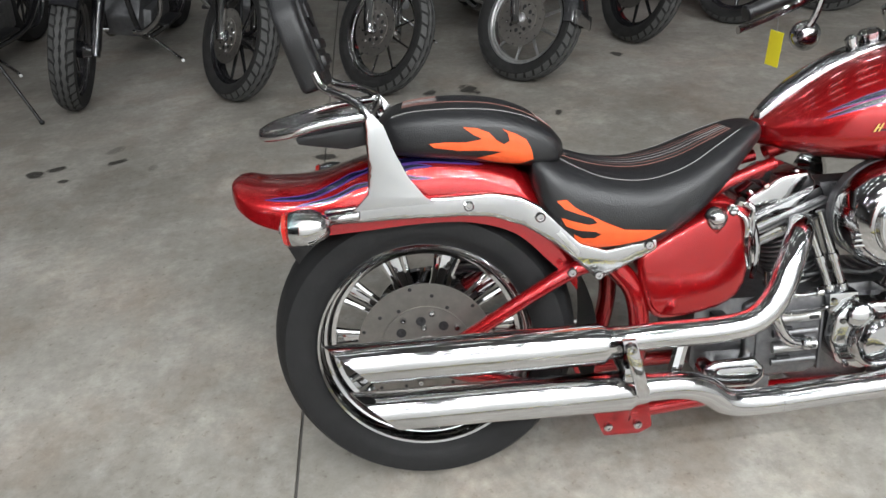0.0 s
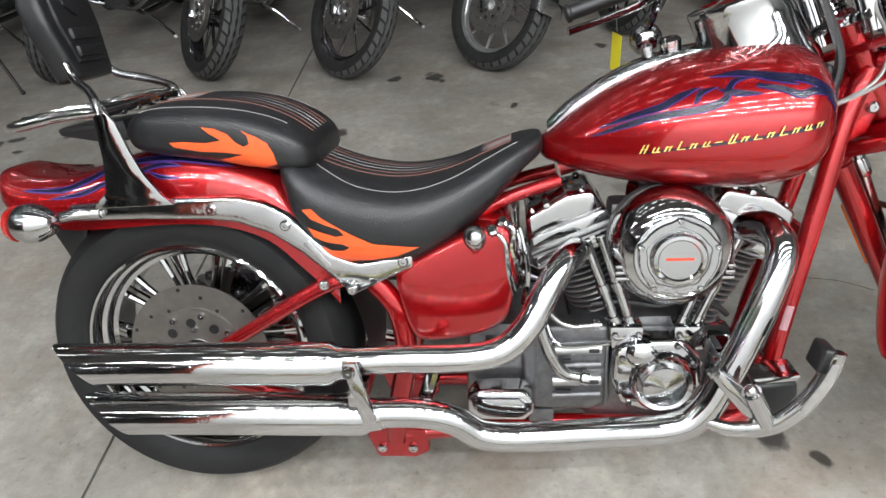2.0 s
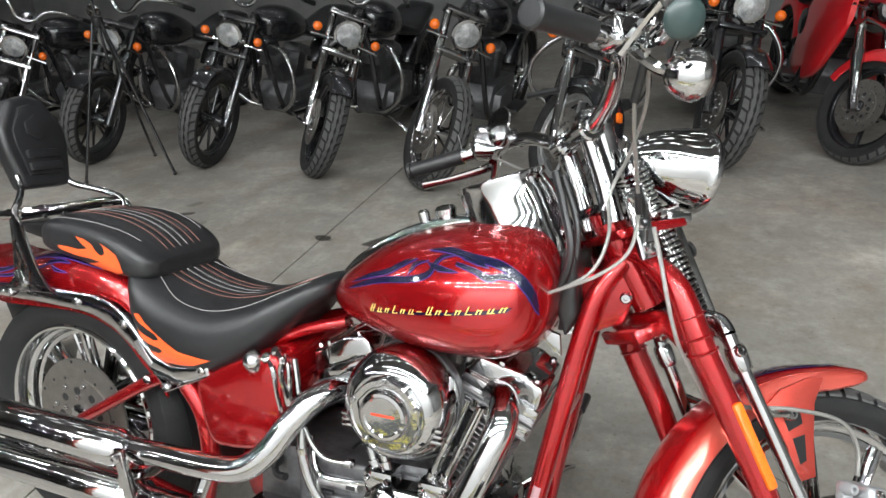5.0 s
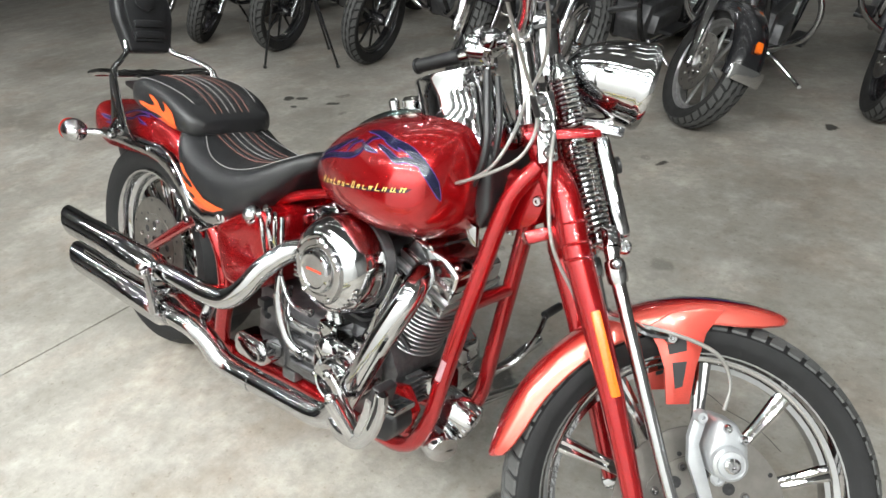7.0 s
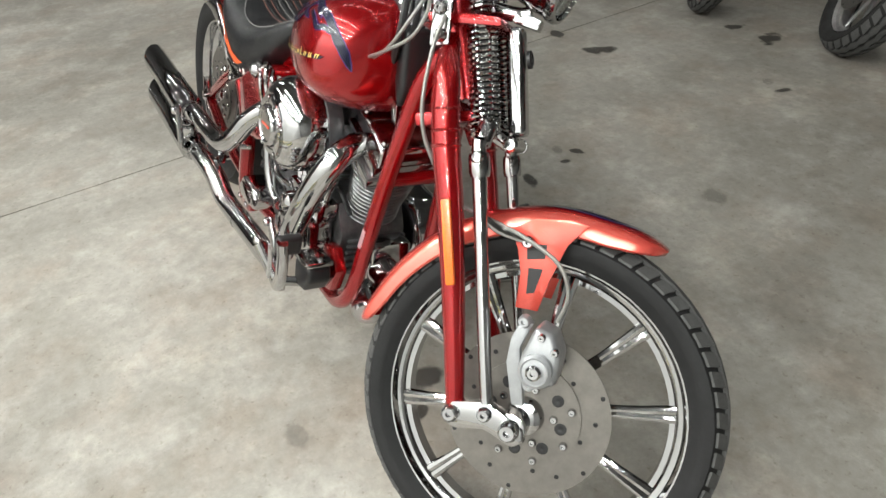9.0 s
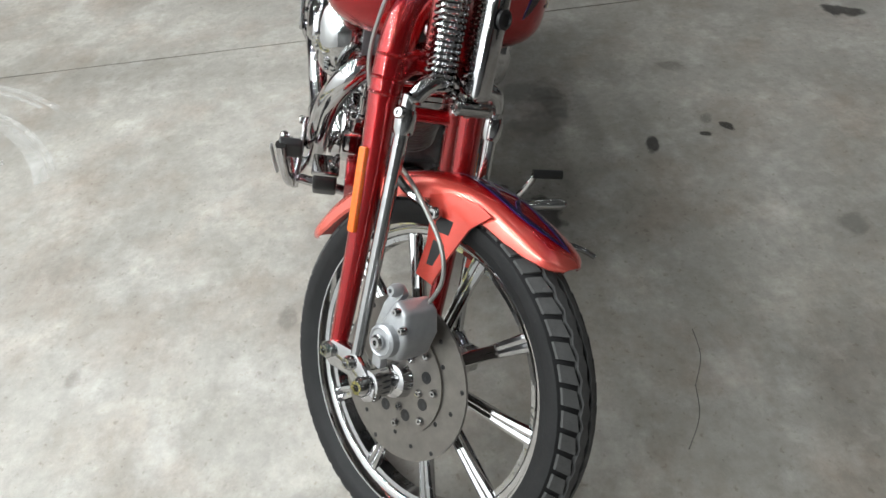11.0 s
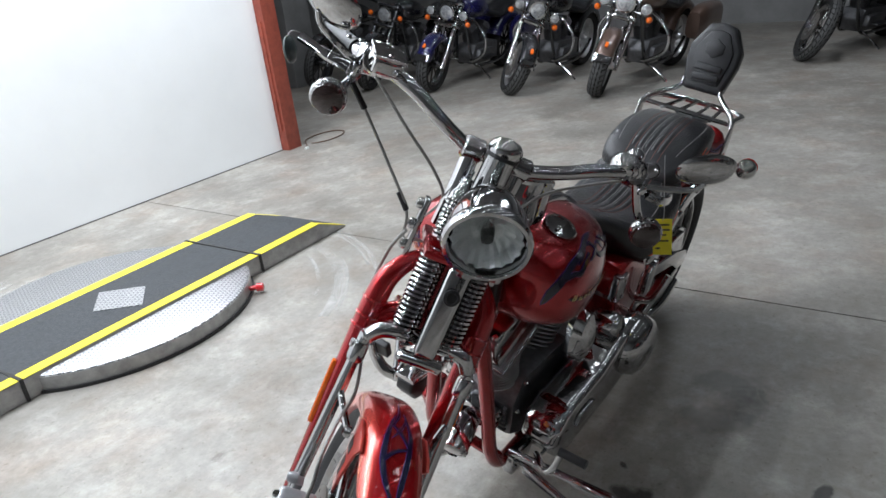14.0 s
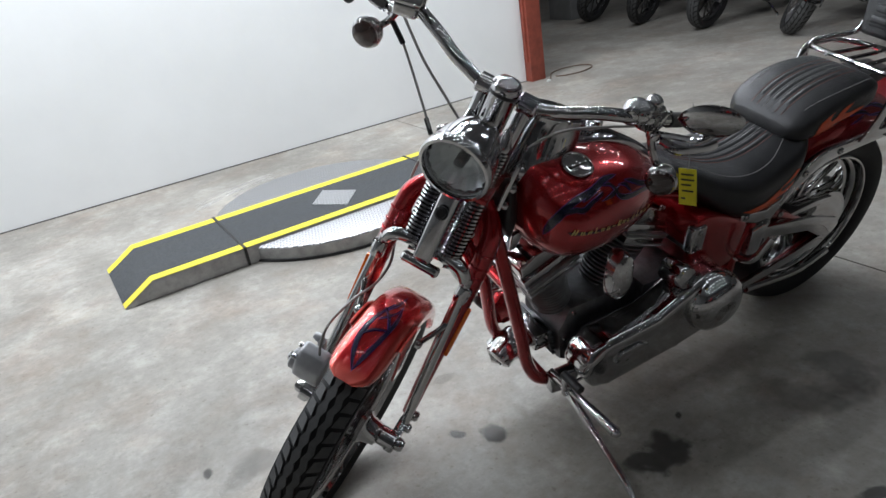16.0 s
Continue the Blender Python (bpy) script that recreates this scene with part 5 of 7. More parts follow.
silencer(0.322, -0.160, 0.050, -0.268, 0.400, 0.0395)
silencer(0.372, -0.120, 0.050, -0.268, 0.296, 0.0395)
each("pipe_clamp", [*[aimed(lathe([(0.0285, -0.008), (0.0285, 0.008)], 24), p, d) for p, d in (((0.352, -0.267, 0.402), (1, 0, 0)), ((0.405, -0.266, 0.297), (1, 0, 0)), ((0.70, -0.228, 0.223), (1, 0, -0.02)))]], M_CHROME, ex)
each("exhaust_bracket", [prism([(0.350, 0.425), (0.376, 0.425), (0.404, 0.310), (0.380, 0.300)], 0.014, -0.308, 0.005), bolt(0.012, 0.012, (0.364, -0.314, 0.41), (0, -1, 0)), tube([(0.51, -0.20, 0.39), (0.48, -0.22, 0.30)], 0.014, 8, 1), box((0.03, 0.12, 0.03), (0.37, -0.25, 0.35), 0.006)], M_CHROME, ex)

# right controls
def blade(pts, wide, thick, n=7):
    """A flat polished arm: rings of a rounded strip along a curve in x and z, (x, y, z) with one width each."""
    path = rounded_path(pts, n)
    ws = [float(q) for q in np.interp(np.linspace(0, 1, len(path)), np.linspace(0, 1, len(wide)), wide)]
    rings = []
    for i, p in enumerate(path):
        d = (path[min(i + 1, len(path) - 1)] - path[max(i - 1, 0)]).normalized()
        out = Vector((0, 1, 0))
        nor = d.cross(out).normalized()
        rings.append([p + nor * (ws[i] / 2) * math.copysign(abs(math.cos(a)) ** 0.7, math.cos(a)) + out * (thick / 2) * math.copysign(abs(math.sin(a)) ** 0.7, math.sin(a)) for a in [2 * math.pi * k / 16 for k in range(16)]])
    return loft(rings)


bp = part("brake_pedal", blade([(0.99, -0.235, 0.262), (1.035, -0.25, 0.255), (1.096, -0.262, 0.272), (1.142, -0.27, 0.322), (1.168, -0.277, 0.382), (1.178, -0.282, 0.425)], [0.022, 0.028, 0.034, 0.034, 0.032, 0.024], 0.022), M_CHROME, bike, "polished curved brake pedal")
part("pedal_pad", blade([(1.128, -0.293, 0.318), (1.155, -0.299, 0.372), (1.166, -0.303, 0.412)], [0.014, 0.018, 0.014], 0.006), M_ALU, bp, "ribbed brushed pedal tread")
part("pedal_rubber", moved(box((0.022, 0.052, 0.046), (0, 0, 0), 0.007, 3), pose(1.160, -0.262, 0.408, 0, 14, 0)), M_BLACK, bp, "black rubber pedal pad")
arm = part("control_arm", blade([(0.985, -0.242, 0.376), (1.02, -0.246, 0.342), (1.06, -0.25, 0.302), (1.092, -0.255, 0.272)], [0.016, 0.030, 0.040, 0.030], 0.014), M_CHROME, bp)
each("bolt", [bolt(0.011, 0.010, (0.990, -0.249, 0.371), (0, -1, 0)), bolt(0.012, 0.010, (1.086, -0.262, 0.277), (0, -1, 0))], M_CHROME, arm)
mcy = part("master_cylinder", prism([(1.072, 0.322), (1.150, 0.330), (1.155, 0.298), (1.13, 0.262), (1.085, 0.252), (1.068, 0.27)], 0.055, -0.185, 0.010, 3), M_BLACK, bike, "black brake master cylinder")
part("reservoir_lid", prism([(1.070, 0.336), (1.152, 0.345), (1.153, 0.333), (1.071, 0.324)], 0.062, -0.185, 0.004), M_CHROME, mcy)
part("peg_bracket", prism([(1.055, 0.335), (1.10, 0.345), (1.135, 0.30), (1.11, 0.235), (1.06, 0.22), (1.045, 0.27)], 0.03, -0.125, 0.008), M_RED, bike)
fpg = part("foot_peg", merged(tube([(1.078, -0.11, 0.235), (1.082, -0.19, 0.255), (1.085, -0.255, 0.272)], 0.012, 10), box((0.05, 0.02, 0.03), (1.085, -0.255, 0.272), 0.006)), M_CHROME, bike, "chrome forward foot peg")
part("peg_rubber", tube([(1.085, -0.258, 0.275), (1.045, -0.285, 0.352)], [0.016, 0.017], 12, 1), M_CHROME, fpg)
part("peg_tip", ball(0.012, (1.043, -0.287, 0.356), (1, 1, 1), 10), M_CHROME, fpg)
fpg = part("foot_peg", tube([(1.075, 0.12, 0.225), (1.08, 0.22, 0.245), (1.085, 0.305, 0.262)], 0.011, 10), M_CHROME, bike, "chrome forward foot peg")
part("peg_rubber", tube([(1.085, 0.300, 0.261), (1.090, 0.402, 0.281)], [0.013, 0.015], 12, 1), M_CHROME, fpg)
part("peg_tip", ball(0.018, (1.090, 0.405, 0.281), (0.7, 0.7, 0.7), 12), M_CHROME, fpg)
for s in (-1, 1):
    part("passenger_peg", tube([(0.44, s * 0.15, 0.40), (0.43, s * 0.20, 0.42), (0.40, s * 0.22, 0.50)] if s > 0 else [(0.47, s * 0.13, 0.33), (0.46, s * 0.16, 0.33)], [0.010, 0.011, 0.012] if s > 0 else 0.01, 10), M_CHROME, bike, "folded passenger peg")

# left side: primary cover, belt guard, horn, stand
pc = part("primary_cover", prism([(0.50, 0.36), (0.53, 0.425), (0.60, 0.455), (0.68, 0.43), (0.80, 0.375), (0.98, 0.365), (1.03, 0.325), (1.045, 0.275), (1.01, 0.215), (0.95, 0.195), (0.70, 0.215), (0.60, 0.235), (0.53, 0.275)], 0.11, 0.17, 0.030, 4), M_CHROME, bike, "polished chrome primary cover")
part("derby_cover", moved(lathe([(0.096, 0.20), (0.094, 0.232), (0.084, 0.256), (0.060, 0.271), (0.03, 0.278), (0.0, 0.280)], 40), Matrix.Translation((0.594, 0, 0.355)) @ TOY), M_CHROME, pc, "domed chrome clutch cover")
part("inspection_cover", prism([(0.83, 0.31), (0.86, 0.325), (0.93, 0.322), (0.95, 0.295), (0.92, 0.268), (0.85, 0.27)], 0.02, 0.225, 0.008), M_CHROME, pc)
each("bolt", [*[bolt(0.007, 0.008, (u, 0.215, w), (0, 1, 0)) for u, w in ((0.54, 0.40), (0.66, 0.42), (0.78, 0.365), (0.98, 0.345), (0.99, 0.235), (0.80, 0.225), (0.64, 0.25))]], M_CHROME, pc)
part("starter_cover", aimed(lathe([(0.036, 0), (0.038, 0.06), (0.030, 0.075), (0.0, 0.078)], 24), (0.70, 0.13, 0.455), (0, 1, 0.15)), M_CHROME, bike)
hn = part("horn_cover", loft([section(0.0, 0.072, -0.072, 0.02, 2.2, 20, 0.5), section(0.02, 0.078, -0.075, 0.040, 2.2, 20, 0.55), section(0.045, 0.07, -0.066, 0.036, 2.2, 20, 0.55), section(0.06, 0.045, -0.04, 0.02, 2.2, 20, 0.5)]), M_CHROME, bike, "chrome waterfall horn cover", pose(0.939, 0.150, 0.562, 0, 0, 90))
part("horn_bracket", tube([(0.92, 0.05, 0.60), (0.936, 0.16, 0.58)], 0.010, 8, 1), M_BLACK, hn)
coil = part("coil_cover", box((0.052, 0.030, 0.085), (0.641, 0.150, 0.548), 0.009, 3), M_CHROME, bike, "chrome coil cover")
each("bolt", [bolt(0.007, 0.006, (0.641, 0.164, z), (0, 1, 0)) for z in (0.522, 0.574)], M_CHROME, coil)
part("belt", loft([[(x, 0.098, z), (x, 0.122, z), (x, 0.122, z - 0.008), (x, 0.098, z - 0.008)] for x, z in ((0.0, 0.445), (0.3, 0.425), (0.60, 0.40))]), M_BLACK, bike)
part("belt_guard", prism([(0.02, 0.468), (0.10, 0.475), (0.40, 0.452), (0.40, 0.43), (0.12, 0.452), (0.03, 0.448)], 0.05, 0.115, 0.005), M_CHROME, bike, "chrome belt guard")
part("lower_belt_guard", merged(tube([(-0.06, 0.14, 0.22), (0.10, 0.15, 0.20), (0.34, 0.15, 0.23)], 0.012, 8)), M_CHROME, bike)
part("axle_cover", prism([(0.36, 0.478), (0.10, 0.425), (-0.025, 0.378), (-0.045, 0.347), (-0.022, 0.315), (0.05, 0.332), (0.12, 0.378), (0.37, 0.440)], 0.016, 0.148, 0.006, 2), M_CHROME, bike, "polished chrome swingarm cover")
part("lower_arm_cover", prism([(0.40, 0.225), (0.10, 0.268), (0.0, 0.300), (0.02, 0.328), (0.12, 0.302), (0.40, 0.258)], 0.014, 0.146, 0.005, 2), M_CHROME, bike)
part("shock_cover", prism([(0.345, 0.50), (0.41, 0.49), (0.41, 0.40), (0.36, 0.39)], 0.03, 0.15, 0.008), M_CHROME, bike)
inv = BIKE.inverted()
foot = inv @ Vector((1.035, 0.530, 0.012))
ks = part("side_stand", tube([(1.02, 0.12, 0.165), (1.035, 0.17, 0.155), Vector((1.035, 0.17, 0.155)).lerp(foot, 0.55), foot + Vector((0.0, -0.02, 0.012)), foot + Vector((0.02, 0.035, 0.0))], [0.013, 0.011, 0.009, 0.009, 0.007], 10), M_CHROME, bike, "chrome side stand")
part("stand_bracket", prism([(0.98, 0.20), (1.09, 0.22), (1.08, 0.15), (1.0, 0.14)], 0.03, 0.125, 0.006), M_CHROME, ks)
part("stand_spring", tube([(1.03, 0.15, 0.13), Vector((1.03, 0.15, 0.13)).lerp(foot, 0.5)], 0.006, 8, 1), M_CHROME, ks)
sh = part("shift_lever", merged(tube([(1.05, 0.18, 0.24), (1.12, 0.24, 0.28), (1.155, 0.27, 0.35), (1.170, 0.285, 0.418)], 0.008, 8), tube([(1.04, 0.19, 0.235), (0.80, 0.215, 0.30), (0.66, 0.20, 0.40)], 0.005, 8)), M_CHROME, bike, "chrome shift lever and rod")
part("shift_peg", tube([(1.170, 0.278, 0.419), (1.170, 0.345, 0.425)], 0.011, 10, 1), M_BLACK, sh)
part("front_mount", merged(box((0.06, 0.10, 0.06), (1.07, 0.02, 0.30), 0.01), aimed(lathe([(0.038, 0), (0.04, 0.02), (0.04, 0.07), (0.032, 0.085), (0.0, 0.088)], 28), (1.09, -0.03, 0.205), (0.85, -0.35, -0.15))), M_CHROME, bike, "chrome engine mount")
flt = part("oil_filter", aimed(lathe([(0.0, -0.055), (0.036, -0.055), (0.0405, -0.045), (0.0405, 0.030), (0.037, 0.040), (0.029, 0.044), (0.027, 0.041), (0.0, 0.042)], 32), (1.150, 0.0, 0.252), (0.86, 0.22, -0.40)), M_CHROME, bike, "chrome canister oil filter")
each("flute", [aimed(box((0.006, 0.004, 0.010), (0.039 * math.cos(k * math.pi / 7), 0.039 * math.sin(k * math.pi / 7), 0.033), 0.001, 1), (1.150, 0.0, 0.252), (0.86, 0.22, -0.40)) for k in range(14)], M_CHROME, flt)

# ---- springer fork, built straight ahead and then steered ----
fk = part("fork", merged(*[tube([(1.553, s * 0.122, 0.282), (1.505, s * 0.120, 0.392), (1.426, s * 0.117, 0.565), (1.363, s * 0.115, 0.690), (1.338, s * 0.113, 0.748), (1.320, s * 0.107, 0.790), (1.302, s * 0.086, 0.822), (1.287, s * 0.056, 0.845), (1.276, s * 0.03, 0.855)],
           [0.016, 0.019, 0.0225, 0.0245, 0.025, 0.0235, 0.020, 0.017, 0.015], 16) for s in (-1, 1)],
           prism([(1.30, 0.904), (1.36, 0.916), (1.365, 0.901), (1.24, 0.868), (1.228, 0.882)], 0.15, 0, 0.006, 2),
           prism([(1.375, 0.760), (1.383, 0.742), (1.28, 0.692), (1.268, 0.715)], 0.13, 0, 0.008, 2),
           tube([(1.350, -0.105, 0.700), (1.335, -0.05, 0.735), (1.335, 0.05, 0.735), (1.350, 0.105, 0.700)], 0.02, 10)), M_RED, bike, "red springer fork legs", STEER)
each("fork_ring", [aimed(lathe([(0.0245, -0.003), (0.0275, 0), (0.0245, 0.003)], 20), (x, s * y, z), (-0.4, 0, 0.92)) for s in (-1, 1) for x, y, z in ((1.341, 0.113, 0.744), (1.354, 0.1145, 0.711), (1.364, 0.115, 0.688))], M_RED, fk)
for s in (-1, 1):
    part("amber_reflector", aimed(box((0.017, 0.011, 0.145), (0, 0, 0), 0.005), (1.437, s * 0.141, 0.545), (-0.44, 0, 0.9)), M_AMBER, fk, "long orange side reflector")
    rod = part("front_rod", tube([(1.602, s * 0.132, 0.320), (1.555, s * 0.126, 0.415), (1.425, s * 0.112, 0.690), (1.418, s * 0.105, 0.715), (1.412, s * 0.085, 0.738), (1.405, s * 0.05, 0.742), (1.400, s * 0.02, 0.735)], [0.011, 0.0115, 0.0125, 0.015, 0.017, 0.018, 0.018], 14), M_CHROME, fk, "chrome front fork rod")
    part("rod_collar", merged(aimed(lathe([(0.016, -0.02), (0.018, -0.012), (0.018, 0.012), (0.016, 0.02)], 16), (1.430, s * 0.113, 0.680), (-0.43, 0, 0.9)), bolt(0.012, 0.014, (1.425, s * 0.118, 0.690), (0, s, 0.2))), M_CHROME, rod)
    rocker = part("rocker_arm", prism([(1.535, 0.275), (1.548, 0.298), (1.60, 0.325), (1.625, 0.322), (1.675, 0.312), (1.685, 0.29), (1.67, 0.272), (1.615, 0.278), (1.57, 0.255), (1.545, 0.256)], 0.026, s * 0.128, 0.007, 2), M_CHROME, fk, "chrome rocker arm")
    each("bolt", [bolt(0.015, 0.014, (1.553, s * 0.140, 0.278), (0, s, 0)), bolt(0.013, 0.014, (1.607, s * 0.140, 0.305), (0, s, 0)), bolt(0.018, 0.022, (1.655, s * 0.138, 0.300), (0, s, 0)), aimed(lathe([(0.026, 0), (0.026, 0.06), (0.02, 0.062)], 18), (1.655, s * 0.075, 0.300), (0, s, 0))], M_CHROME, rocker)
    sp = part("fork_spring", aimed(spring(0.0245, 0.198, 20, 0.0044), (1.404, s * 0.046, 0.722), (-0.42, 0, 0.9075)), M_CHROME, fk, "chrome coil spring")
    part("spring_core", tube([(1.404, s * 0.046, 0.722), (1.322, s * 0.046, 0.899)], 0.013, 12, 1), M_BLACK, sp)
    part("upper_spring", aimed(spring(0.020, 0.085, 10, 0.0036), (1.314, s * 0.046, 0.916), (-0.42, 0, 0.9075)), M_CHROME, fk)
    part("spring_cap", aimed(lathe([(0.021, 0), (0.021, 0.012), (0.014, 0.022), (0.009, 0.045), (0.0, 0.048)], 18), (1.279, s * 0.046, 0.992), (-0.42, 0, 0.9075)), M_CHROME, fk)
    part("spring_core_upper", tube([(1.314, s * 0.046, 0.916), (1.279, s * 0.046, 0.992)], 0.011, 10, 1), M_CHROME, fk)
    part("riser_bracket", merged(prism([(1.266, 0.830), (1.298, 0.842), (1.264, 0.958), (1.232, 0.948)], 0.012, s * 0.094, 0.004), *[bolt(0.012, 0.012, (1.280 - 0.0165 * k, s * 0.099, 0.852 + 0.041 * k), (0, s, 0)) for k in range(3)]), M_CHROME, fk)
part("centre_cover", aimed(box((0.032, 0.044, 0.190), (0, 0, 0), 0.011, 3), (1.408, 0, 0.828), (-0.42, 0, 0.9075)), M_CHROME, fk, "chrome shock absorber cover")
part("cover_emblem", aimed(lathe([(0.016, 0), (0.016, 0.006), (0.011, 0.008), (0.010, 0.005), (0.0, 0.005)], 20), (1.410, 0, 0.871), (0.9075, 0, 0.42)), M_BLACK, fk)
part("shock_mount", merged(tube([(1.448, -0.035, 0.726), (1.448, 0.035, 0.726)], 0.013, 12, 1), bolt(0.014, 0.012, (1.448, -0.035, 0.726), (0, -1, 0)), bolt(0.014, 0.012, (1.448, 0.035, 0.726), (0, 1, 0)), tube([(1.33, 0, 0.745), (1.45, 0, 0.722)], 0.016, 10, 1)), M_CHROME, fk)

# headlamp
LAMP = Matrix.Translation((1.425, 0, 1.020)) @ Matrix.Rotation(radians(94), 4, "Y") @ Matrix.Scale(0.89, 4)
lamp = part("headlamp", lathe([(0.0, -0.165), (0.018, -0.161), (0.038, -0.148), (0.055, -0.126), (0.068, -0.099), (0.077, -0.070), (0.083, -0.040), (0.0855, -0.018), (0.0865, -0.012), (0.089, -0.008), (0.090, 0.004), (0.086, 0.011), (0.079, 0.012), (0.076, 0.004), (0.072, -0.02), (0.046, -0.052), (0.0, -0.064)], 56), M_CHROME, bike, "chrome bullet headlamp", STEER @ LAMP)
part("lamp_glass", lathe([(0.0745, 0.003), (0.070, 0.007), (0.045, 0.0125), (0.0, 0.0155), (0.0, 0.0125), (0.045, 0.0095), (0.070, 0.003)], 40), M_GLASS, lamp, "clear domed lamp glass").visible_shadow = False
part("reflector_facets", loft([[(r * (1 + 0.07 * (k % 2)) * math.cos(2 * math.pi * k / 36), r * (1 + 0.07 * (k % 2)) * math.sin(2 * math.pi * k / 36), h) for k in range(36)] for r, h in ((0.067, -0.010), (0.052, -0.034), (0.032, -0.048), (0.012, -0.054))], caps=False), M_REFLECT, lamp, "fluted bright reflector", None, 5)
part("bulb_shield", lathe([(0.0, -0.012), (0.013, -0.014), (0.015, -0.04), (0.0, -0.052)], 18), M_BLACK, lamp)
part("lamp_bracket", merged(tube([(1.30, 0, 0.93), (1.36, 0, 0.935), (1.385, 0, 0.945)], 0.014, 10), box((0.05, 0.03, 0.02), (1.385, 0, 0.930), 0.005), aimed(spring(0.012, 0.06, 5, 0.003), (1.32, 0, 0.955), (0.4, 0, 0.5))), M_CHROME, bike, "chrome headlamp bracket", STEER)

# handlebar with its controls
BAR = [(1.187, 0.030, 1.055), (1.189, 0.070, 1.059), (1.190, 0.130, 1.085), (1.175, 0.190, 1.110), (1.150, 0.245, 1.118)]
REST = {-1: [(1.120, -0.288, 1.112), (1.065, -0.326, 1.096)], 1: [(1.115, 0.287, 1.110), (1.060, 0.325, 1.095)]}
GRIP = {-1: ((1.065, -0.326, 1.096), (0.966, -0.394, 1.071)), 1: ((1.060, 0.325, 1.095), (0.962, 0.394, 1.070))}
CTL = {-1: Matrix.Translation((1.125, -0.295, 1.112)) @ Matrix.Rotation(radians(16), 4, "Z") @ Matrix.Translation((-1.092, 0.335, -1.088)),
       1: Matrix.Translation((1.104, 0.296, 1.108)) @ Matrix.Rotation(radians(-12), 4, "Z") @ Matrix.Translation((-1.092, -0.335, -1.088))}
SIG = {-1: (1.195, -0.340, 1.048), 1: (1.140, 0.376, 1.015)}
hb = part("handlebar", tube(REST[-1][::-1] + [(x, -y, z) for x, y, z in reversed(BAR)] + BAR + REST[1], 0.0145, 14), M_CHROME, bike, "wide chrome handlebar", STEER)
for s in (-1, 1):
    part("riser", merged(tube([(1.240, s * 0.048, 0.900), (1.218, s * 0.048, 0.975), (1.187, s * 0.05, 1.055)], [0.020, 0.019, 0.018], 14), aimed(lathe([(0.020, -0.022), (0.0235, -0.018), (0.0235, 0.018), (0.020, 0.022)], 18), (1.187, s * 0.05, 1.056), (0, 1, 0))), M_CHROME, hb)
    gr = part("grip", tube(GRIP[s], [0.0175, 0.0165], 14, 1), M_BLACK, hb, "black rubber hand grip")
    part("grip_end", aimed(lathe([(0.0165, 0), (0.0195, 0.002), (0.0195, 0.008), (0.016, 0.011), (0, 0.0115)], 18), GRIP[s][1], Vector(GRIP[s][1]) - Vector(GRIP[s][0])), M_BLACK, gr)
    ctl = part("control_housing", merged(box((0.052, 0.046, 0.048), (1.092, s * 0.335, 1.088), 0.012, 3), ball(0.030, (1.105, s * 0.322, 1.100), (1, 1, 0.85), 16), aimed(lathe([(0.027, -0.01), (0.029, 0.01), (0.025, 0.020), (0.014, 0.020), (0.012, 0.013), (0, 0.013)], 22), (1.112, s * 0.322, 1.098), (0.75, s * 0.45, 0.45))), M_CHROME, hb, "", CTL[s])
    part("clamp_cap", box((0.022, 0.040, 0.046), (1.120, s * 0.312, 1.098), 0.007, 3), M_CHROME, ctl)
    each("bolt", [bolt(0.006, 0.006, (1.122, s * 0.312 + d, 1.122), (0.2, 0, 1)) for d in (-0.016, 0.016)] + [bolt(0.005, 0.005, (1.060, s * 0.366 + d, 1.103), (0, 0, 1)) for d in (-0.012, 0.012)], M_CHROME, ctl)
    if s > 0:
        each("control_knuckle", [ball(0.030, (1.122, 0.305, 1.106), (1, 1.1, 0.9), 16), ball(0.019, (1.085, 0.318, 1.122), (1, 1, 0.8), 12), box((0.058, 0.050, 0.050), (1.090, 0.322, 1.092), 0.014, 3), aimed(lathe([(0.020, 0), (0.021, 0.012), (0.016, 0.016), (0.012, 0.012), (0.0, 0.012)], 20), (1.140, 0.300, 1.104), (0.9, 0.3, 0.1))], M_CHROME, ctl)
    rv = None if s > 0 else part("reservoir", box((0.058, 0.056, 0.034), (1.160, s * 0.326, 1.122), 0.010, 3), M_CHROME, ctl)
    if rv:
        part("reservoir_lid", box((0.064, 0.062, 0.008), (1.160, s * 0.326, 1.142), 0.0035, 2), M_CHROME, rv)
        each("bolt", [bolt(0.005, 0.005, (1.160 + d, s * 0.326, 1.145), (0, 0, 1)) for d in (-0.022, 0.022)], M_CHROME, rv)
    part("switch_button", box((0.016, 0.010, 0.012), (1.066, s * 0.345, 1.092), 0.003), M_BLACK, ctl)
    part("lever_pivot", bolt(0.011, 0.016, (1.118, s * 0.362, 1.070), (0, 0, 1)), M_CHROME, ctl)
    part("lever", tube([(1.12, 0.375, 1.075), (1.10, 0.415, 1.066), (1.02, 0.448, 1.045), (0.955, 0.462, 1.030)] if s > 0 else [(1.12, -0.375, 1.075), (1.105, -0.410, 1.076), (1.078, -0.438, 1.074), (1.049, -0.461, 1.071)], [0.009, 0.008, 0.006, 0.0075], 8, 5, 1.4), M_CHROME, ctl)
    part("mirror_stem", tube([(1.122, s * 0.300, 1.085), (1.134, s * 0.345, 1.112), (1.152, s * 0.395, 1.145), (1.158, s * 0.410, 1.172)], [0.0095, 0.0075, 0.0065, 0.0060], 8), M_CHROME, hb)
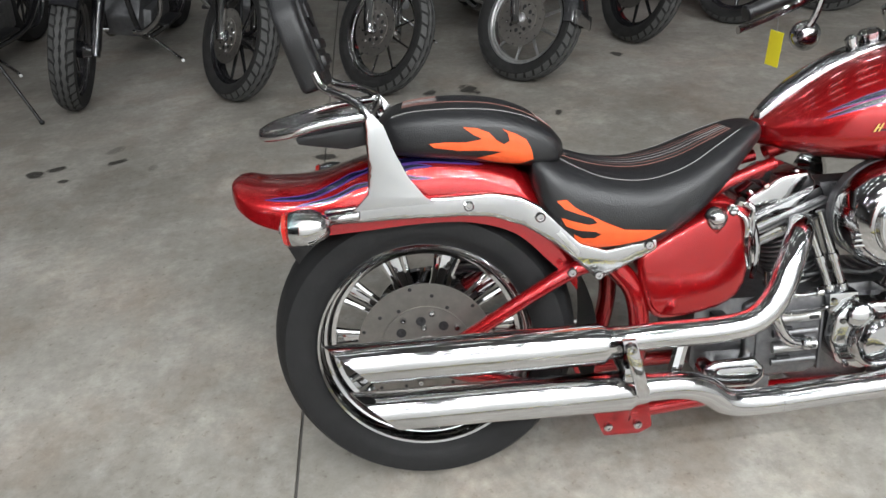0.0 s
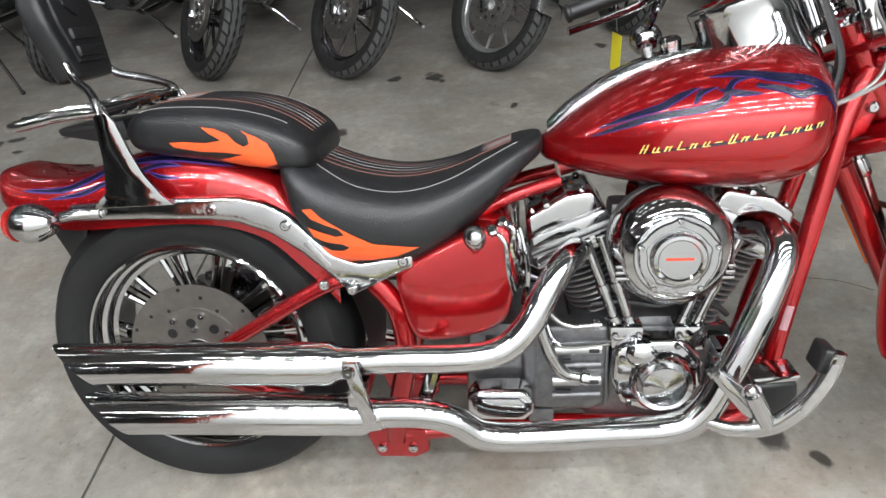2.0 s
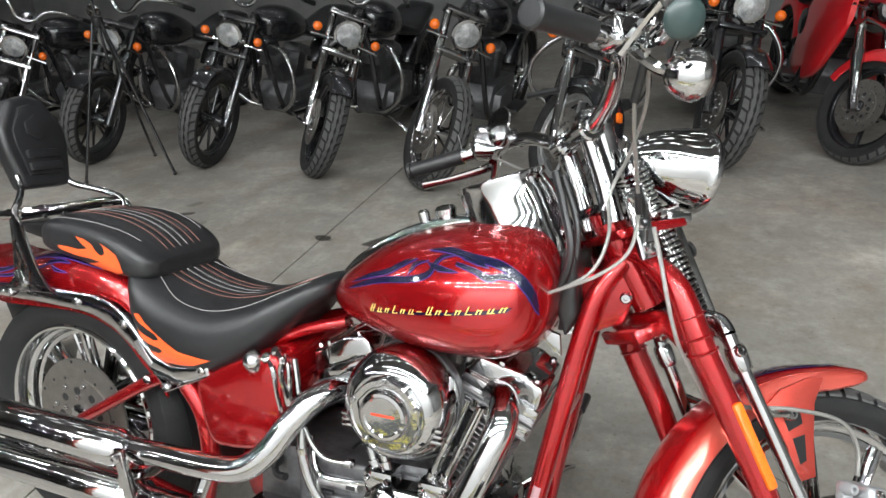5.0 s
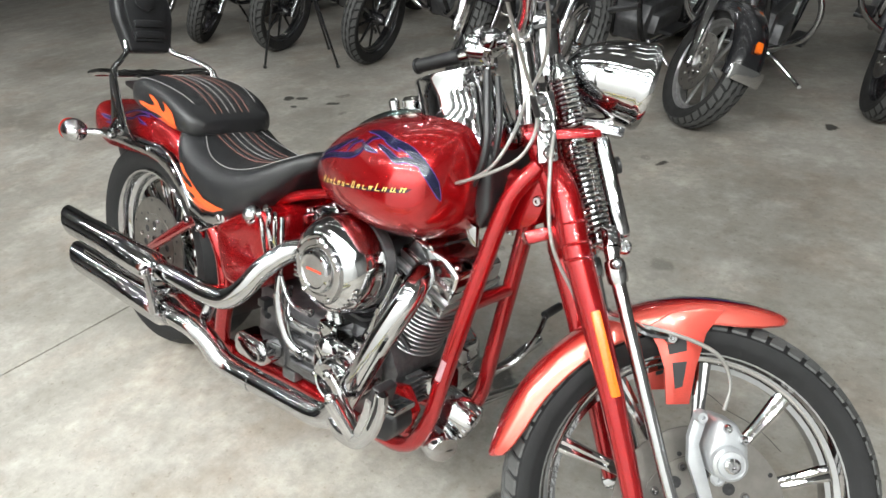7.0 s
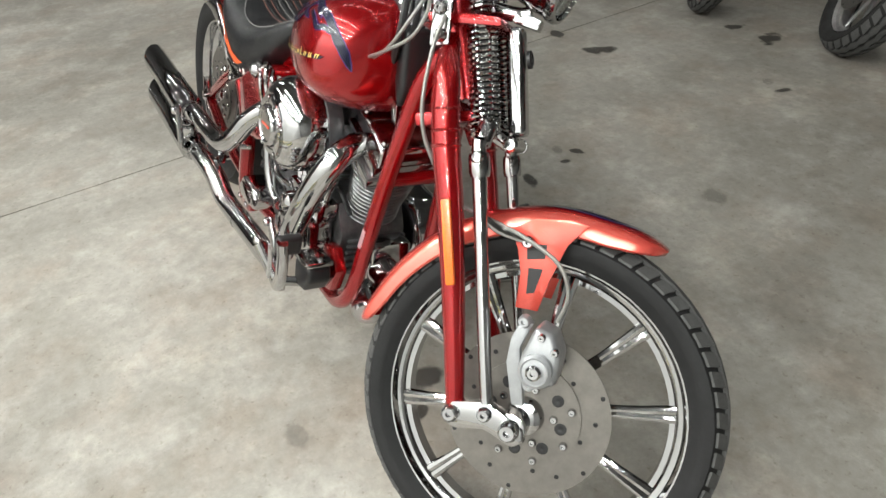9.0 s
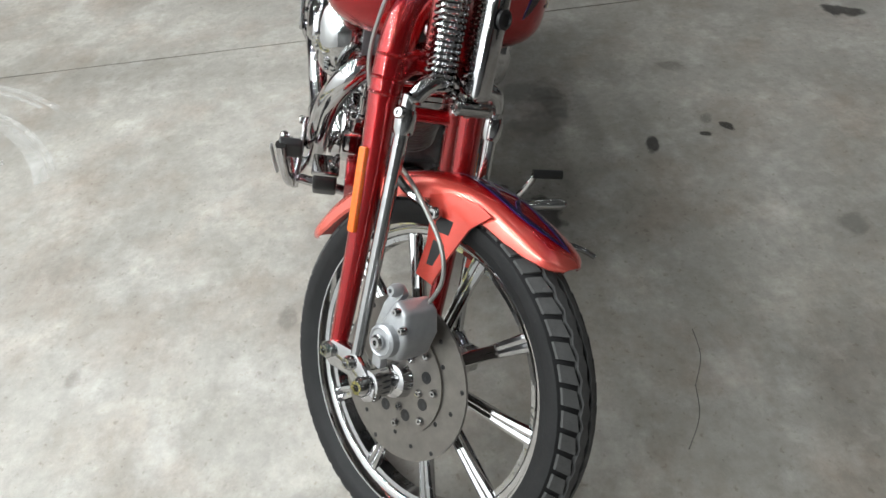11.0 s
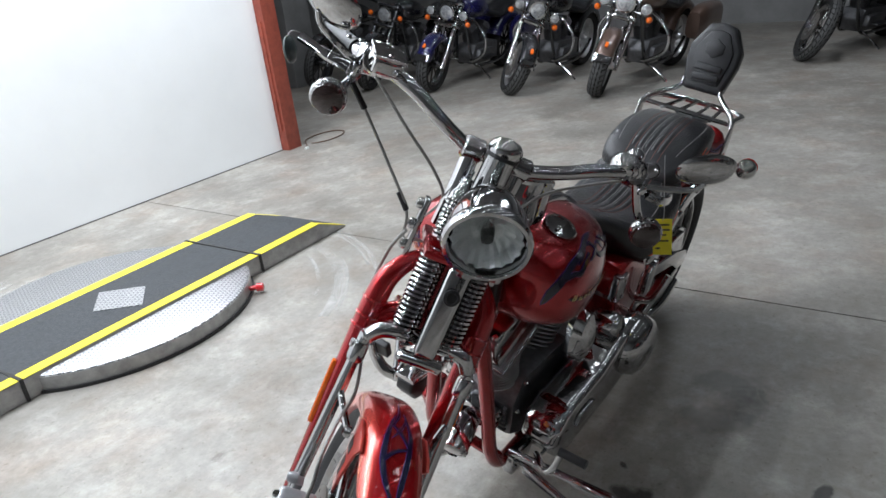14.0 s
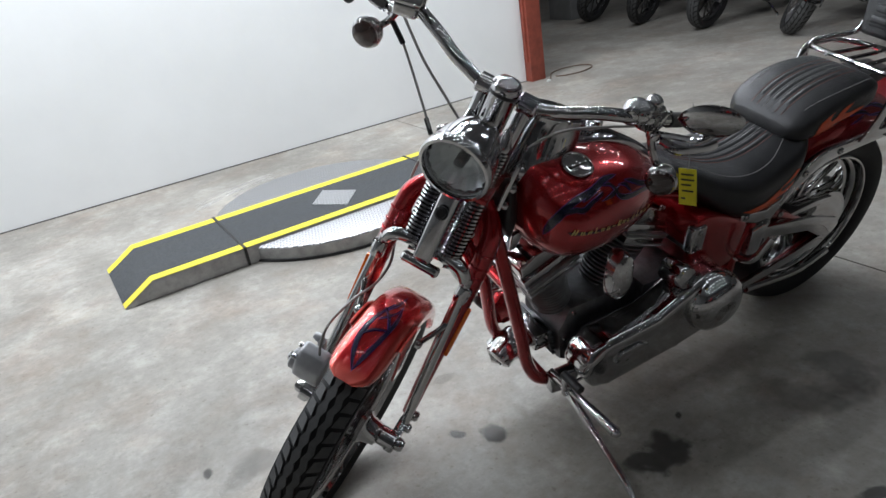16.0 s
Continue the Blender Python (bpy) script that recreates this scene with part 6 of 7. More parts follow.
    mir = part("mirror", moved(lathe([(0.0, -0.020), (0.03, -0.017), (0.05, -0.009), (0.056, 0.0), (0.054, 0.003), (0.050, 0.002)], 36), Matrix.Diagonal((0.78, 1.1, 0.8, 1))), M_CHROME, hb, "teardrop chrome mirror", pose(1.158, s * 0.392, 1.200, 0, -78, s * 12) @ Matrix.Rotation(radians(-22 * s), 4, "Z") @ Matrix.Scale(1.0, 4))
    part("mirror_glass", moved(lathe([(0.051, 0.0035), (0.0, 0.0035)], 36), Matrix.Diagonal((0.78, 1.1, 0.8, 1))), M_MIRROR, mir)
    ts = part("front_signal", aimed(lathe([(0.012, -0.026), (0.024, -0.018), (0.034, 0.0), (0.036, 0.014), (0.034, 0.02), (0.031, 0.022)], 24), SIG[s], (1, 0, 0)), M_CHROME, hb, "round chrome turn signal")
    part("lens", aimed(lathe([(0.032, 0.021), (0.029, 0.028), (0.016, 0.034), (0.0, 0.035)], 22), SIG[s], (1, 0, 0)), M_SMOKE, ts, "smoked round lens")
    part("signal_mount", tube([(1.130, s * 0.300, 1.100), Vector((1.130, s * 0.300, 1.100)).lerp(Vector(SIG[s]), 0.5) + Vector((0.0, 0, -0.012)), Vector(SIG[s]) + Vector((-0.01, 0, 0))], 0.0085, 8), M_CHROME, ts)
cup = part("speedometer", aimed(lathe([(0.028, -0.095), (0.031, -0.08), (0.031, -0.005), (0.034, 0.0), (0.034, 0.010), (0.031, 0.018), (0.022, 0.026), (0.0, 0.030)], 36), (1.222, 0, 1.090), (-0.32, 0, 0.95)), M_CHROME, hb, "round chrome speedometer can")
part("cup_band", aimed(lathe([(0.0312, -0.012), (0.0328, -0.010), (0.0328, -0.004), (0.0312, -0.002)], 32), (1.222, 0, 1.090), (-0.32, 0, 0.95)), M_BLACK, cup)
each("bar_clamp", [box((0.036, 0.13, 0.020), (1.188, 0, 1.056), 0.006), box((0.045, 0.12, 0.02), (1.235, 0, 0.925), 0.006)], M_CHROME, hb)

# caliper, fender bracket and front fender
CALIPER = Matrix.Translation((1.652, -0.03, 0.435)) @ Matrix.Diagonal((0.80, 1.0, 0.80, 1)) @ Matrix.Translation((-1.650, 0, -0.43))
cal = part("brake_caliper", merged(prism([(1.62, 0.495), (1.66, 0.492), (1.69, 0.455), (1.70, 0.40), (1.675, 0.375), (1.635, 0.378), (1.615, 0.42)], 0.075, -0.095, 0.012, 3), aimed(lathe([(0.034, 0), (0.034, 0.016), (0.028, 0.02), (0.025, 0.018), (0.0, 0.02)], 28), (1.655, -0.130, 0.415), (0, -1, 0))), M_GREY, bike, "silver painted brake caliper", STEER @ CALIPER)
part("caliper_bracket", merged(prism([(1.585, 0.495), (1.61, 0.49), (1.605, 0.43), (1.63, 0.38), (1.66, 0.32), (1.635, 0.312), (1.59, 0.39), (1.58, 0.44)], 0.018, -0.100, 0.005), bolt(0.014, 0.02, (1.593, -0.105, 0.488), (0, -1, 0)), bolt(0.014, 0.012, (1.652, -0.110, 0.372), (0, -1, 0))), M_GREY, cal)
each("bolt", [bolt(0.016, 0.010, (1.655, -0.150, 0.415), (0, -1, 0)), bolt(0.009, 0.012, (1.64, -0.13, 0.48), (0, -1, 0)), bolt(0.009, 0.012, (1.675, -0.132, 0.465), (0, -1, 0))], M_CHROME, cal)
part("brake_hose", tube([(1.652, -0.112, 0.495), (1.650, -0.115, 0.545), (1.615, -0.118, 0.585), (1.54, -0.105, 0.600), (1.47, -0.085, 0.600), (1.40, -0.085, 0.605), (1.362, -0.100, 0.640), (1.322, -0.118, 0.690), (1.300, -0.126, 0.745), (1.284, -0.124, 0.830), (1.280, -0.110, 0.885)], 0.0036, 8), M_CABLE, bike, "braided brake hose", STEER)
FC = Vector((1.668, 0, 0.308))


def front_arch(ang, r, half, drop, wall=0.004, n=14):
    d = Vector((math.cos(ang), 0, math.sin(ang)))
    ring = []
    for sc, sg in ((0, 1), (wall, -1)):
        pts = []
        for i in range(n + 1):
            a = math.pi * i / n
            c, s = math.cos(a), math.sin(a)
            q = FC + d * (r - sc - drop + drop * abs(s) ** 0.7)
            pts.append((q.x, (half - sc) * math.copysign(abs(c) ** 0.7, c), q.z))
        ring += pts if sg > 0 else list(reversed(pts))
    return ring


FA = [(75, 0.370, 0.022, 0.008), (76, 0.371, 0.036, 0.014), (78.5, 0.372, 0.049, 0.022), (83, 0.370, 0.056, 0.032), (90, 0.366, 0.059, 0.038), (110, 0.364, 0.060, 0.042), (130, 0.364, 0.061, 0.042), (150, 0.365, 0.062, 0.040), (168, 0.367, 0.062, 0.036), (174, 0.369, 0.059, 0.030), (178, 0.371, 0.050, 0.022), (180, 0.372, 0.030, 0.010)]
rings = []
for a in np.linspace(75, 180, 60):
    k = [np.interp(a, [f[0] for f in FA], [f[j] for f in FA]) for j in (1, 2, 3)]
    rings.append(front_arch(radians(a), *[float(x) for x in k]))
# red along the crown, blending to paler coral at both sides and the tip
M_FADE = material("red_crown_coral_sides", (0.50, 0.006, 0.009), rough=0.21, metal=0.60, coat=1.0, coat_rough=0.02)
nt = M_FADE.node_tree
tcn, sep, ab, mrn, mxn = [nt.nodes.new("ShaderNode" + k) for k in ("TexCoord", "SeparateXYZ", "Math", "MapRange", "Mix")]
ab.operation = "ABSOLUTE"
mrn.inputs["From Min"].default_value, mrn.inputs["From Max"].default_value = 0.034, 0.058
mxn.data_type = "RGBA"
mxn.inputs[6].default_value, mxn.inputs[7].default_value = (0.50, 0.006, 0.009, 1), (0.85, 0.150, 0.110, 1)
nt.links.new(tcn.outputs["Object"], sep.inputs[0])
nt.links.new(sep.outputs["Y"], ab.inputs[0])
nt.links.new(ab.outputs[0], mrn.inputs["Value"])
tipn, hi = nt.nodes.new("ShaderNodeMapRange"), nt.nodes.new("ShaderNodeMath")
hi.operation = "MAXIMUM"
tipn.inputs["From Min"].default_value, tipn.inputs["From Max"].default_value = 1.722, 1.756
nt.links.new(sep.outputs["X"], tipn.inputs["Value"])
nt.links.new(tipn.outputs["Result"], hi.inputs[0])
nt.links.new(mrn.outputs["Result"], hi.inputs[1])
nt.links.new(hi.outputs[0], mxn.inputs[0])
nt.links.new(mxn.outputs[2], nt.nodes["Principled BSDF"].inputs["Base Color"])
ff = part("front_fender", loft(rings), M_FADE, bike, "front fender, red on the crown and coral at sides and tip, with a navy graphic", STEER)
for s in (-1, 1):
    part("fender_bracket", merged(prism([(1.512, 0.598), (1.545, 0.630), (1.600, 0.652), (1.632, 0.655), (1.612, 0.610), (1.608, 0.545), (1.610, 0.485), (1.572, 0.475), (1.556, 0.535), (1.536, 0.570)], 0.006, s * 0.064, 0.0015), ), M_SALMON, ff, "coral fender bracket")
    part("bracket_window", merged(prism([(1.548, 0.584), (1.580, 0.598), (1.586, 0.574), (1.558, 0.560)], 0.0075, s * 0.064), prism([(1.566, 0.548), (1.590, 0.556), (1.592, 0.512), (1.580, 0.505)], 0.0075, s * 0.064)), M_BLACK, ff)
    part("fender_stay", merged(tube([(1.468, s * 0.116, 0.605), (1.50, s * 0.10, 0.592), (1.548, s * 0.082, 0.592)], 0.007, 8), bolt(0.012, 0.014, (1.551, s * 0.076, 0.591), (0, s, 0))), M_CHROME, ff)


def crown(a_deg, v, lift=0.0025):
    a = radians(a_deg)
    k = [float(np.interp(a_deg, [f[0] for f in FA], [f[j] for f in FA])) for j in (1, 2, 3)]
    c = min(0.999, abs(v) / k[1]) ** (1 / 0.7)
    s = math.sqrt(1 - c * c)
    r = k[0] - k[2] + k[2] * s ** 0.7 + lift
    return (FC.x + r * math.cos(a), v, FC.z + r * math.sin(a))


def crown_patch(outline, lift):
    bm = bmesh.new()
    vs = [bm.verts.new((a * 0.0065, v, 0)) for a, v in outline]
    bm.faces.new(vs)
    bm.normal_update()
    bmesh.ops.triangulate(bm, faces=bm.faces, ngon_method="EAR_CLIP")
    for _ in range(4):
        bmesh.ops.subdivide_edges(bm, edges=[e for e in bm.edges if e.calc_length() > 0.010], cuts=1)
        bmesh.ops.triangulate(bm, faces=[f for f in bm.faces if len(f.verts) > 3])
    for v in bm.verts:
        v.co = crown(v.co.x / 0.0065 + 4.0, v.co.y, lift)
    bmesh.ops.recalc_face_normals(bm, faces=bm.faces)
    return bm


LEAF = (([(75, 0.004), (82, -0.018), (90, -0.028), (100, -0.022), (110, -0.006)], [0, 9, 10, 7, 0]), ([(75, 0.004), (82, 0.010), (91, 0.018), (101, 0.022), (112, 0.010)], [0, 9, 9, 7, 0]),
        ([(89, -0.028), (93, -0.006), (95, 0.018)], [7, 6, 4]), ([(95, 0.020), (101, 0.002), (105, -0.018)], [4, 6, 4]), ([(98, -0.014), (103, 0.004), (109, 0.016)], [0, 5, 0]), ([(103, -0.014), (110, 0.0), (119, 0.004)], [0, 4, 0]))


def leaf(grow, lift):
    out = []
    for p, w in LEAF:
        out.append(crown_patch([(x / 0.0065, v) for x, v in stroke([(a * 0.0065, v) for a, v in p], [q / 1000 for q in w], grow)], lift))
    return merged(*out)


part("fender_tribal", leaf(0.0, 0.0034), M_NAVY, ff, "navy tribal graphic")
part("fender_tribal_edge", leaf(0.0009, 0.0018), M_VIOLET, ff)
part("fender_red_panel", crown_patch([(75, 0.004), (79, -0.008), (83, -0.018), (90, -0.027), (100, -0.022), (112, -0.006), (118, 0.004), (110, 0.014), (101, 0.021), (91, 0.018), (82, 0.010)], 0.0010), M_RED, ff)

# cables and the tag on the left lever
def from_bar(pts, rest=()):
    """Points given on the steered bar, then points on the frame."""
    return [STEER @ Vector(p) for p in pts] + [Vector(p) for p in rest]


CB = [from_bar([(1.150, -0.325, 1.080), (1.158, -0.275, 1.035), (1.205, -0.190, 0.965), (1.246, -0.122, 0.905)], [(1.305, -0.110, 0.880), (1.255, -0.130, 0.838), (1.163, -0.130, 0.795)]),
      from_bar([(1.178, -0.275, 1.110), (1.222, -0.190, 1.062), (1.238, -0.105, 1.005), (1.224, -0.064, 0.945)], [(1.270, -0.100, 0.90), (1.245, -0.125, 0.840), (1.160, -0.120, 0.79)]),
      from_bar([(1.115, 0.275, 1.085), (1.135, 0.21, 1.055), (1.165, 0.13, 1.01), (1.200, 0.07, 0.93)])]
for k, c in enumerate(CB):
    part("cable", tube(c, 0.0032, 8), M_CABLE, bike)
each("cable_ferrule", [tube([(1.152, -0.312, 1.068), (1.160, -0.270, 1.030)], 0.0065, 10, 1), tube([(1.230, -0.149, 0.928), (1.246, -0.122, 0.905)], 0.0060, 10, 1)], M_BLACK, bike, STEER)
each("wiring", [tube([(1.165, -0.05, 1.0), (1.19, -0.07, 0.93), (1.205, -0.082, 0.877), (1.20, -0.085, 0.83), (1.180, -0.08, 0.79)], 0.0075, 8), tube([(1.175, -0.03, 0.99), (1.21, -0.055, 0.90), (1.205, -0.065, 0.80), (1.19, -0.06, 0.72)], 0.006, 8)], M_BLACK, bike)
fob = thing("round_tag", Matrix.Translation(STEER_WORLD @ Vector((1.135, -0.438, 1.07))) @ Matrix.Rotation(radians(35), 4, "Z"), "dark grey-green round plastic tag hung from the brake lever", "tag")
part("disc", moved(lathe([(0.0, -0.009), (0.016, -0.008), (0.024, -0.004), (0.026, 0.0), (0.024, 0.004), (0.016, 0.008), (0.0, 0.009)], 28), TOY), M_FOB, fob)
part("loop", tube([(0, 0, 0.023), (-0.005, 0.008, 0.032), (-0.014, 0.021, 0.026), (-0.016, 0.024, 0.014)], 0.0014, 6), M_STEEL, fob)
tagp = Vector((0.834, 0.490, 0.845))
tg = thing("price_tag", Matrix.Translation(tagp) @ Matrix.Rotation(radians(118), 4, "Z"), "yellow paper tag hung from the clutch lever by a wire", "tag")
part("card", box((0.040, 0.001, 0.085), (0, 0, -0.065)), M_TAG, tg)
part("wire", tube([(0.004, 0.02, 0.115), (0.003, 0.008, 0.05), (0.003, 0, -0.01), (0, 0, -0.026)], 0.001, 5), M_STEEL, tg)
part("print", merged(*[box((w, 0.0004, 0.004), (x, -0.001, z)) for w, x, z in ((0.028, 0, -0.036), (0.030, 0, -0.048), (0.022, -0.003, -0.060), (0.026, 0, -0.074), (0.010, -0.010, -0.092))]), M_INK, tg)

# ---- the rows of parked motorcycles ----
def parked(label, paint, wheel_mat, R, tyre_half, spokes, spoke_w, fender, lamps, guard, steer, wide=0.30, chrome_fork=True, panniers=False, screen=None):
    """A parked cruiser that faces +x; its front wheel stands at the origin, and it leans on its side stand."""
    b = thing("motorcycle", Matrix.Identity(4), label, "motorcycle", "parked motorcycles")
    LEAN = Matrix.Rotation(radians(-9), 4, "X")
    C = Vector((0, 0, R))
    rk = Vector((-0.53, 0, 0.848))
    S = LEAN @ Matrix.Translation(C) @ Matrix.Rotation(radians(steer), 4, rk) @ Matrix.Translation(-C)
    low = min((S @ (C + Vector(((R - 0.004) * math.cos(a), tyre_half * k, (R - 0.004) * math.sin(a))))).z for a in np.linspace(0, 6.28, 90) for k in (-0.3, 0, 0.3))
    S = Matrix.Translation((0, 0, -low)) @ S
    wheel(b, "front_wheel", (0, 0, R), R, tyre_half, R * 0.76, tyre_half * 0.62, spokes, wheel_mat, M_OLDRUBBER, (0.145, -0.075), S, spoke_w, False, 34)
    wheel(b, "rear_wheel", (-1.62, 0, 0.325), 0.325, 0.085, 0.23, 0.06, spokes, wheel_mat, M_OLDRUBBER, None, LEAN, spoke_w, False)
    fm = M_CHROME if chrome_fork else M_BLACKPAINT
    fk = part("fork", merged(*[tube([C + Vector((-0.02, s * 0.105, 0)), C + Vector((-0.02, s * 0.105, 0)) + rk * 0.72], [0.030, 0.022], 12, 1) for s in (-1, 1)],
              *[tube([C + Vector((0.0, s * 0.105, -0.03)), C + Vector((-0.02, s * 0.105, 0)) + rk * 0.30], [0.026, 0.034], 12, 1) for s in (-1, 1)]), fm, b, "front fork tubes", S)
    top = C + rk * 0.70
    part("triple_clamp", merged(aimed(box((0.08, 0.27, 0.03), (0, 0, 0), 0.008), C + rk * 0.46, rk), aimed(box((0.08, 0.27, 0.03), (0, 0, 0), 0.008), top, rk)), fm, fk)
    if fender:
        r = R + 0.022
        a0, a1 = (18, 165) if fender > 1 else (55, 160)
        rr = [front_ring(C, radians(a), r, 0.085 if fender > 1 else 0.068, 0.075 if fender > 1 else 0.03) for a in np.linspace(a0, a1, 24)]
        ffd = part("front_fender", loft(rr), paint, b, "painted front fender", S)
        if fender > 1:
            part("fender_lamp", aimed(box((0.05, 0.03, 0.02), (0, 0, 0), 0.006), C + Vector((r * 0.72 + 0.01, 0, r * 0.72)), (1, 0, 1)), M_AMBER, ffd)
            part("fender_trim", loft([front_ring(C, radians(a), r + 0.004, 0.088, 0.012) for a in np.linspace(16, 28, 5)]), M_CHROME, ffd)
    lampc = top + Vector((0.13, 0, -0.07))
    lm = part("headlamp", aimed(lathe([(0.02, -0.12), (0.06, -0.09), (0.085, -0.02), (0.092, 0.0), (0.092, 0.012), (0.082, 0.014)], 24), lampc, (1, 0, -0.08)), M_CHROME if lamps else M_BLACKPAINT, b, "round headlamp", S)
    part("lens", aimed(lathe([(0.083, 0.010), (0.06, 0.020), (0.0, 0.026)], 24), lampc, (1, 0, -0.08)), M_LENSWHITE, lm)
    for s in (-1, 1):
        sg = part("turn_signal", ball(0.030, lampc + Vector((-0.03, s * (0.25 if lamps > 1 else 0.19), -0.10 if lamps > 1 else -0.02)), (1, 1, 1), 12), M_AMBER, b, "round amber turn signal", S)
        part("signal_stem", tube([lampc + Vector((-0.03, s * 0.08, -0.06)), lampc + Vector((-0.03, s * 0.22, -0.07))], 0.009, 8, 1), M_CHROME, sg)
        if lamps > 1:
            fl_ = part("spot_lamp", aimed(lathe([(0.02, -0.07), (0.045, -0.04), (0.056, 0.0), (0.05, 0.01)], 18), lampc + Vector((0.0, s * 0.20, -0.01)), (1, 0, -0.05)), M_CHROME, b, "small chrome spot lamp", S)
            part("lens", aimed(lathe([(0.050, 0.008), (0.03, 0.016), (0.0, 0.02)], 18), lampc + Vector((0.0, s * 0.20, -0.01)), (1, 0, -0.05)), M_LENSWHITE, fl_)
    hbp = [(-0.05, 0.05, 0.10), (-0.07, 0.14, 0.20), (-0.14, 0.30, 0.21), (-0.30, 0.39, 0.15)]
    hb = part("handlebar", tube([top + Vector((x, -y, z)) for x, y, z in reversed(hbp)] + [top + Vector(p) for p in hbp], 0.014, 10), M_CHROME if lamps else M_BLACKPAINT, b, "handlebar", S)
    for s in (-1, 1):
        part("grip", tube([top + Vector((-0.22, s * 0.355, 0.18)), top + Vector((-0.32, s * 0.40, 0.142))], 0.019, 10, 1), M_BLACK, hb)
        mr = part("mirror", aimed(lathe([(0.0, -0.02), (0.045, -0.008), (0.055, 0.0), (0.05, 0.004), (0.0, 0.004)], 20), top + Vector((-0.15, s * 0.44, 0.30)), (-1, 0, 0.1)), M_CHROME, hb)
    if screen:
        part("wind_screen", lofted([(-0.06, 0.20, -0.16, 0.14), (0.02, 0.16, -0.20, 0.24), (0.12, 0.06, -0.20, 0.25), (0.20, -0.06, -0.18, 0.19), (0.235, -0.10, -0.15, 0.10)], 2.4, 24), screen, b, "handlebar fairing", S @ Matrix.Translation(top + Vector((-0.02, 0, 0.10))))
    # body, standing behind the fork
    part("fuel_tank", lofted([(-1.12, 0.80, 0.72, 0.05), (-1.0, 0.88, 0.71, 0.12), (-0.85, 0.95, 0.70, 0.155), (-0.70, 0.965, 0.72, 0.150), (-0.60, 0.94, 0.76, 0.10), (-0.57, 0.91, 0.80, 0.05)], 2.4, 28), paint, b, "painted fuel tank", LEAN)
    part("seat", lofted([(-1.75, 0.83, 0.76, 0.09), (-1.60, 0.85, 0.75, 0.13), (-1.42, 0.80, 0.70, 0.15), (-1.25, 0.74, 0.66, 0.16), (-1.10, 0.77, 0.70, 0.11), (-1.05, 0.78, 0.73, 0.06)], 2.8, 24), M_LEATHER, b, "black leather seat", LEAN)
    part("rear_fender", loft([front_ring(Vector((-1.62, 0, 0.325)), radians(a), 0.40, 0.11, 0.10) for a in np.linspace(20, 172, 24)]), paint, b, "painted rear fender", LEAN)
    part("frame", merged(*[tube([(-0.50, 0, 0.82), (-0.56, s * 0.05, 0.72), (-0.64, s * 0.09, 0.35), (-0.72, s * 0.11, 0.20), (-0.9, s * 0.12, 0.16), (-1.35, s * 0.12, 0.17), (-1.62, s * 0.12, 0.325)], 0.018, 8) for s in (-1, 1)], tube([(-0.42, 0, 0.78), (-0.55, 0, 0.93)], 0.03, 10, 1)), M_BLACKPAINT, b, "black tubular frame", LEAN)
    en = part("engine", merged(prism([(-1.02, 0.42), (-0.72, 0.42), (-0.66, 0.32), (-0.70, 0.19), (-1.05, 0.18), (-1.25, 0.22), (-1.25, 0.40)], 0.24, 0, 0.02), prism([(-1.05, 0.36), (-0.75, 0.36), (-0.72, 0.25), (-1.05, 0.22)], 0.34, 0, 0.02)), M_DARKALU, b, "dark V-twin engine", LEAN)
    for base, ang in (((-0.94, 0.40), 22), ((-0.82, 0.40), -22)):
        part("cylinder", loft([[(sx * w, sy * (w + 0.01), z) for sx, sy in ((-1, -1), (1, -1), (1, 1), (-1, 1))] for k in range(12) for w, z in ((0.048, 0.016 * k), (0.048, 0.016 * k + 0.009), (0.064, 0.016 * k + 0.010), (0.064, 0.016 * k + 0.015))] + [[(sx * w, sy * w, z) for sx, sy in ((-1, -1), (1, -1), (1, 1), (-1, 1))] for w, z in ((0.078, 0.195), (0.078, 0.235), (0.06, 0.262))]), M_DARKALU, en, "", pose(base[0], 0, base[1], 0, -ang, 0))
    part("air_cleaner", aimed(lathe([(0.085, 0), (0.09, 0.06), (0.075, 0.085), (0, 0.09)], 24), (-0.88, -0.12, 0.60), (0, -1, 0)), M_CHROME if lamps else M_BLACKPAINT, en)
    part("exhaust", merged(tube([(-0.76, -0.10, 0.56), (-0.66, -0.16, 0.48), (-0.70, -0.19, 0.28), (-0.90, -0.20, 0.21), (-1.2, -0.22, 0.24), (-1.9, -0.24, 0.27)], [0.024, 0.024, 0.024, 0.026, 0.04, 0.04], 12)), M_CHROME if lamps else M_BLACKPAINT, b, "exhaust pipe", LEAN)
    if guard:
        part("engine_guard", tube([(-0.60, 0.06, 0.72), (-0.56, 0.20, 0.70), (-0.54, wide, 0.55), (-0.56, wide - 0.02, 0.38), (-0.62, 0.16, 0.26), (-0.66, 0.08, 0.24)], 0.016, 10), M_CHROME, b, "chrome engine guard bar", LEAN)
        part("engine_guard", tube([(-0.60, -0.06, 0.72), (-0.56, -0.20, 0.70), (-0.54, -wide, 0.55), (-0.56, -wide + 0.02, 0.38), (-0.62, -0.16, 0.26), (-0.66, -0.08, 0.24)], 0.016, 10), M_CHROME, b, "chrome engine guard bar", LEAN)
    if panniers:
        for s in (-1, 1):
            part("pannier", lofted([(-2.05, 0.62, 0.40, 0.08), (-1.98, 0.68, 0.34, 0.10), (-1.6, 0.68, 0.32, 0.10), (-1.42, 0.62, 0.36, 0.07)], 3.5, 20), paint, b, "painted hard pannier", LEAN @ Matrix.Translation((0, s * 0.26, 0)))
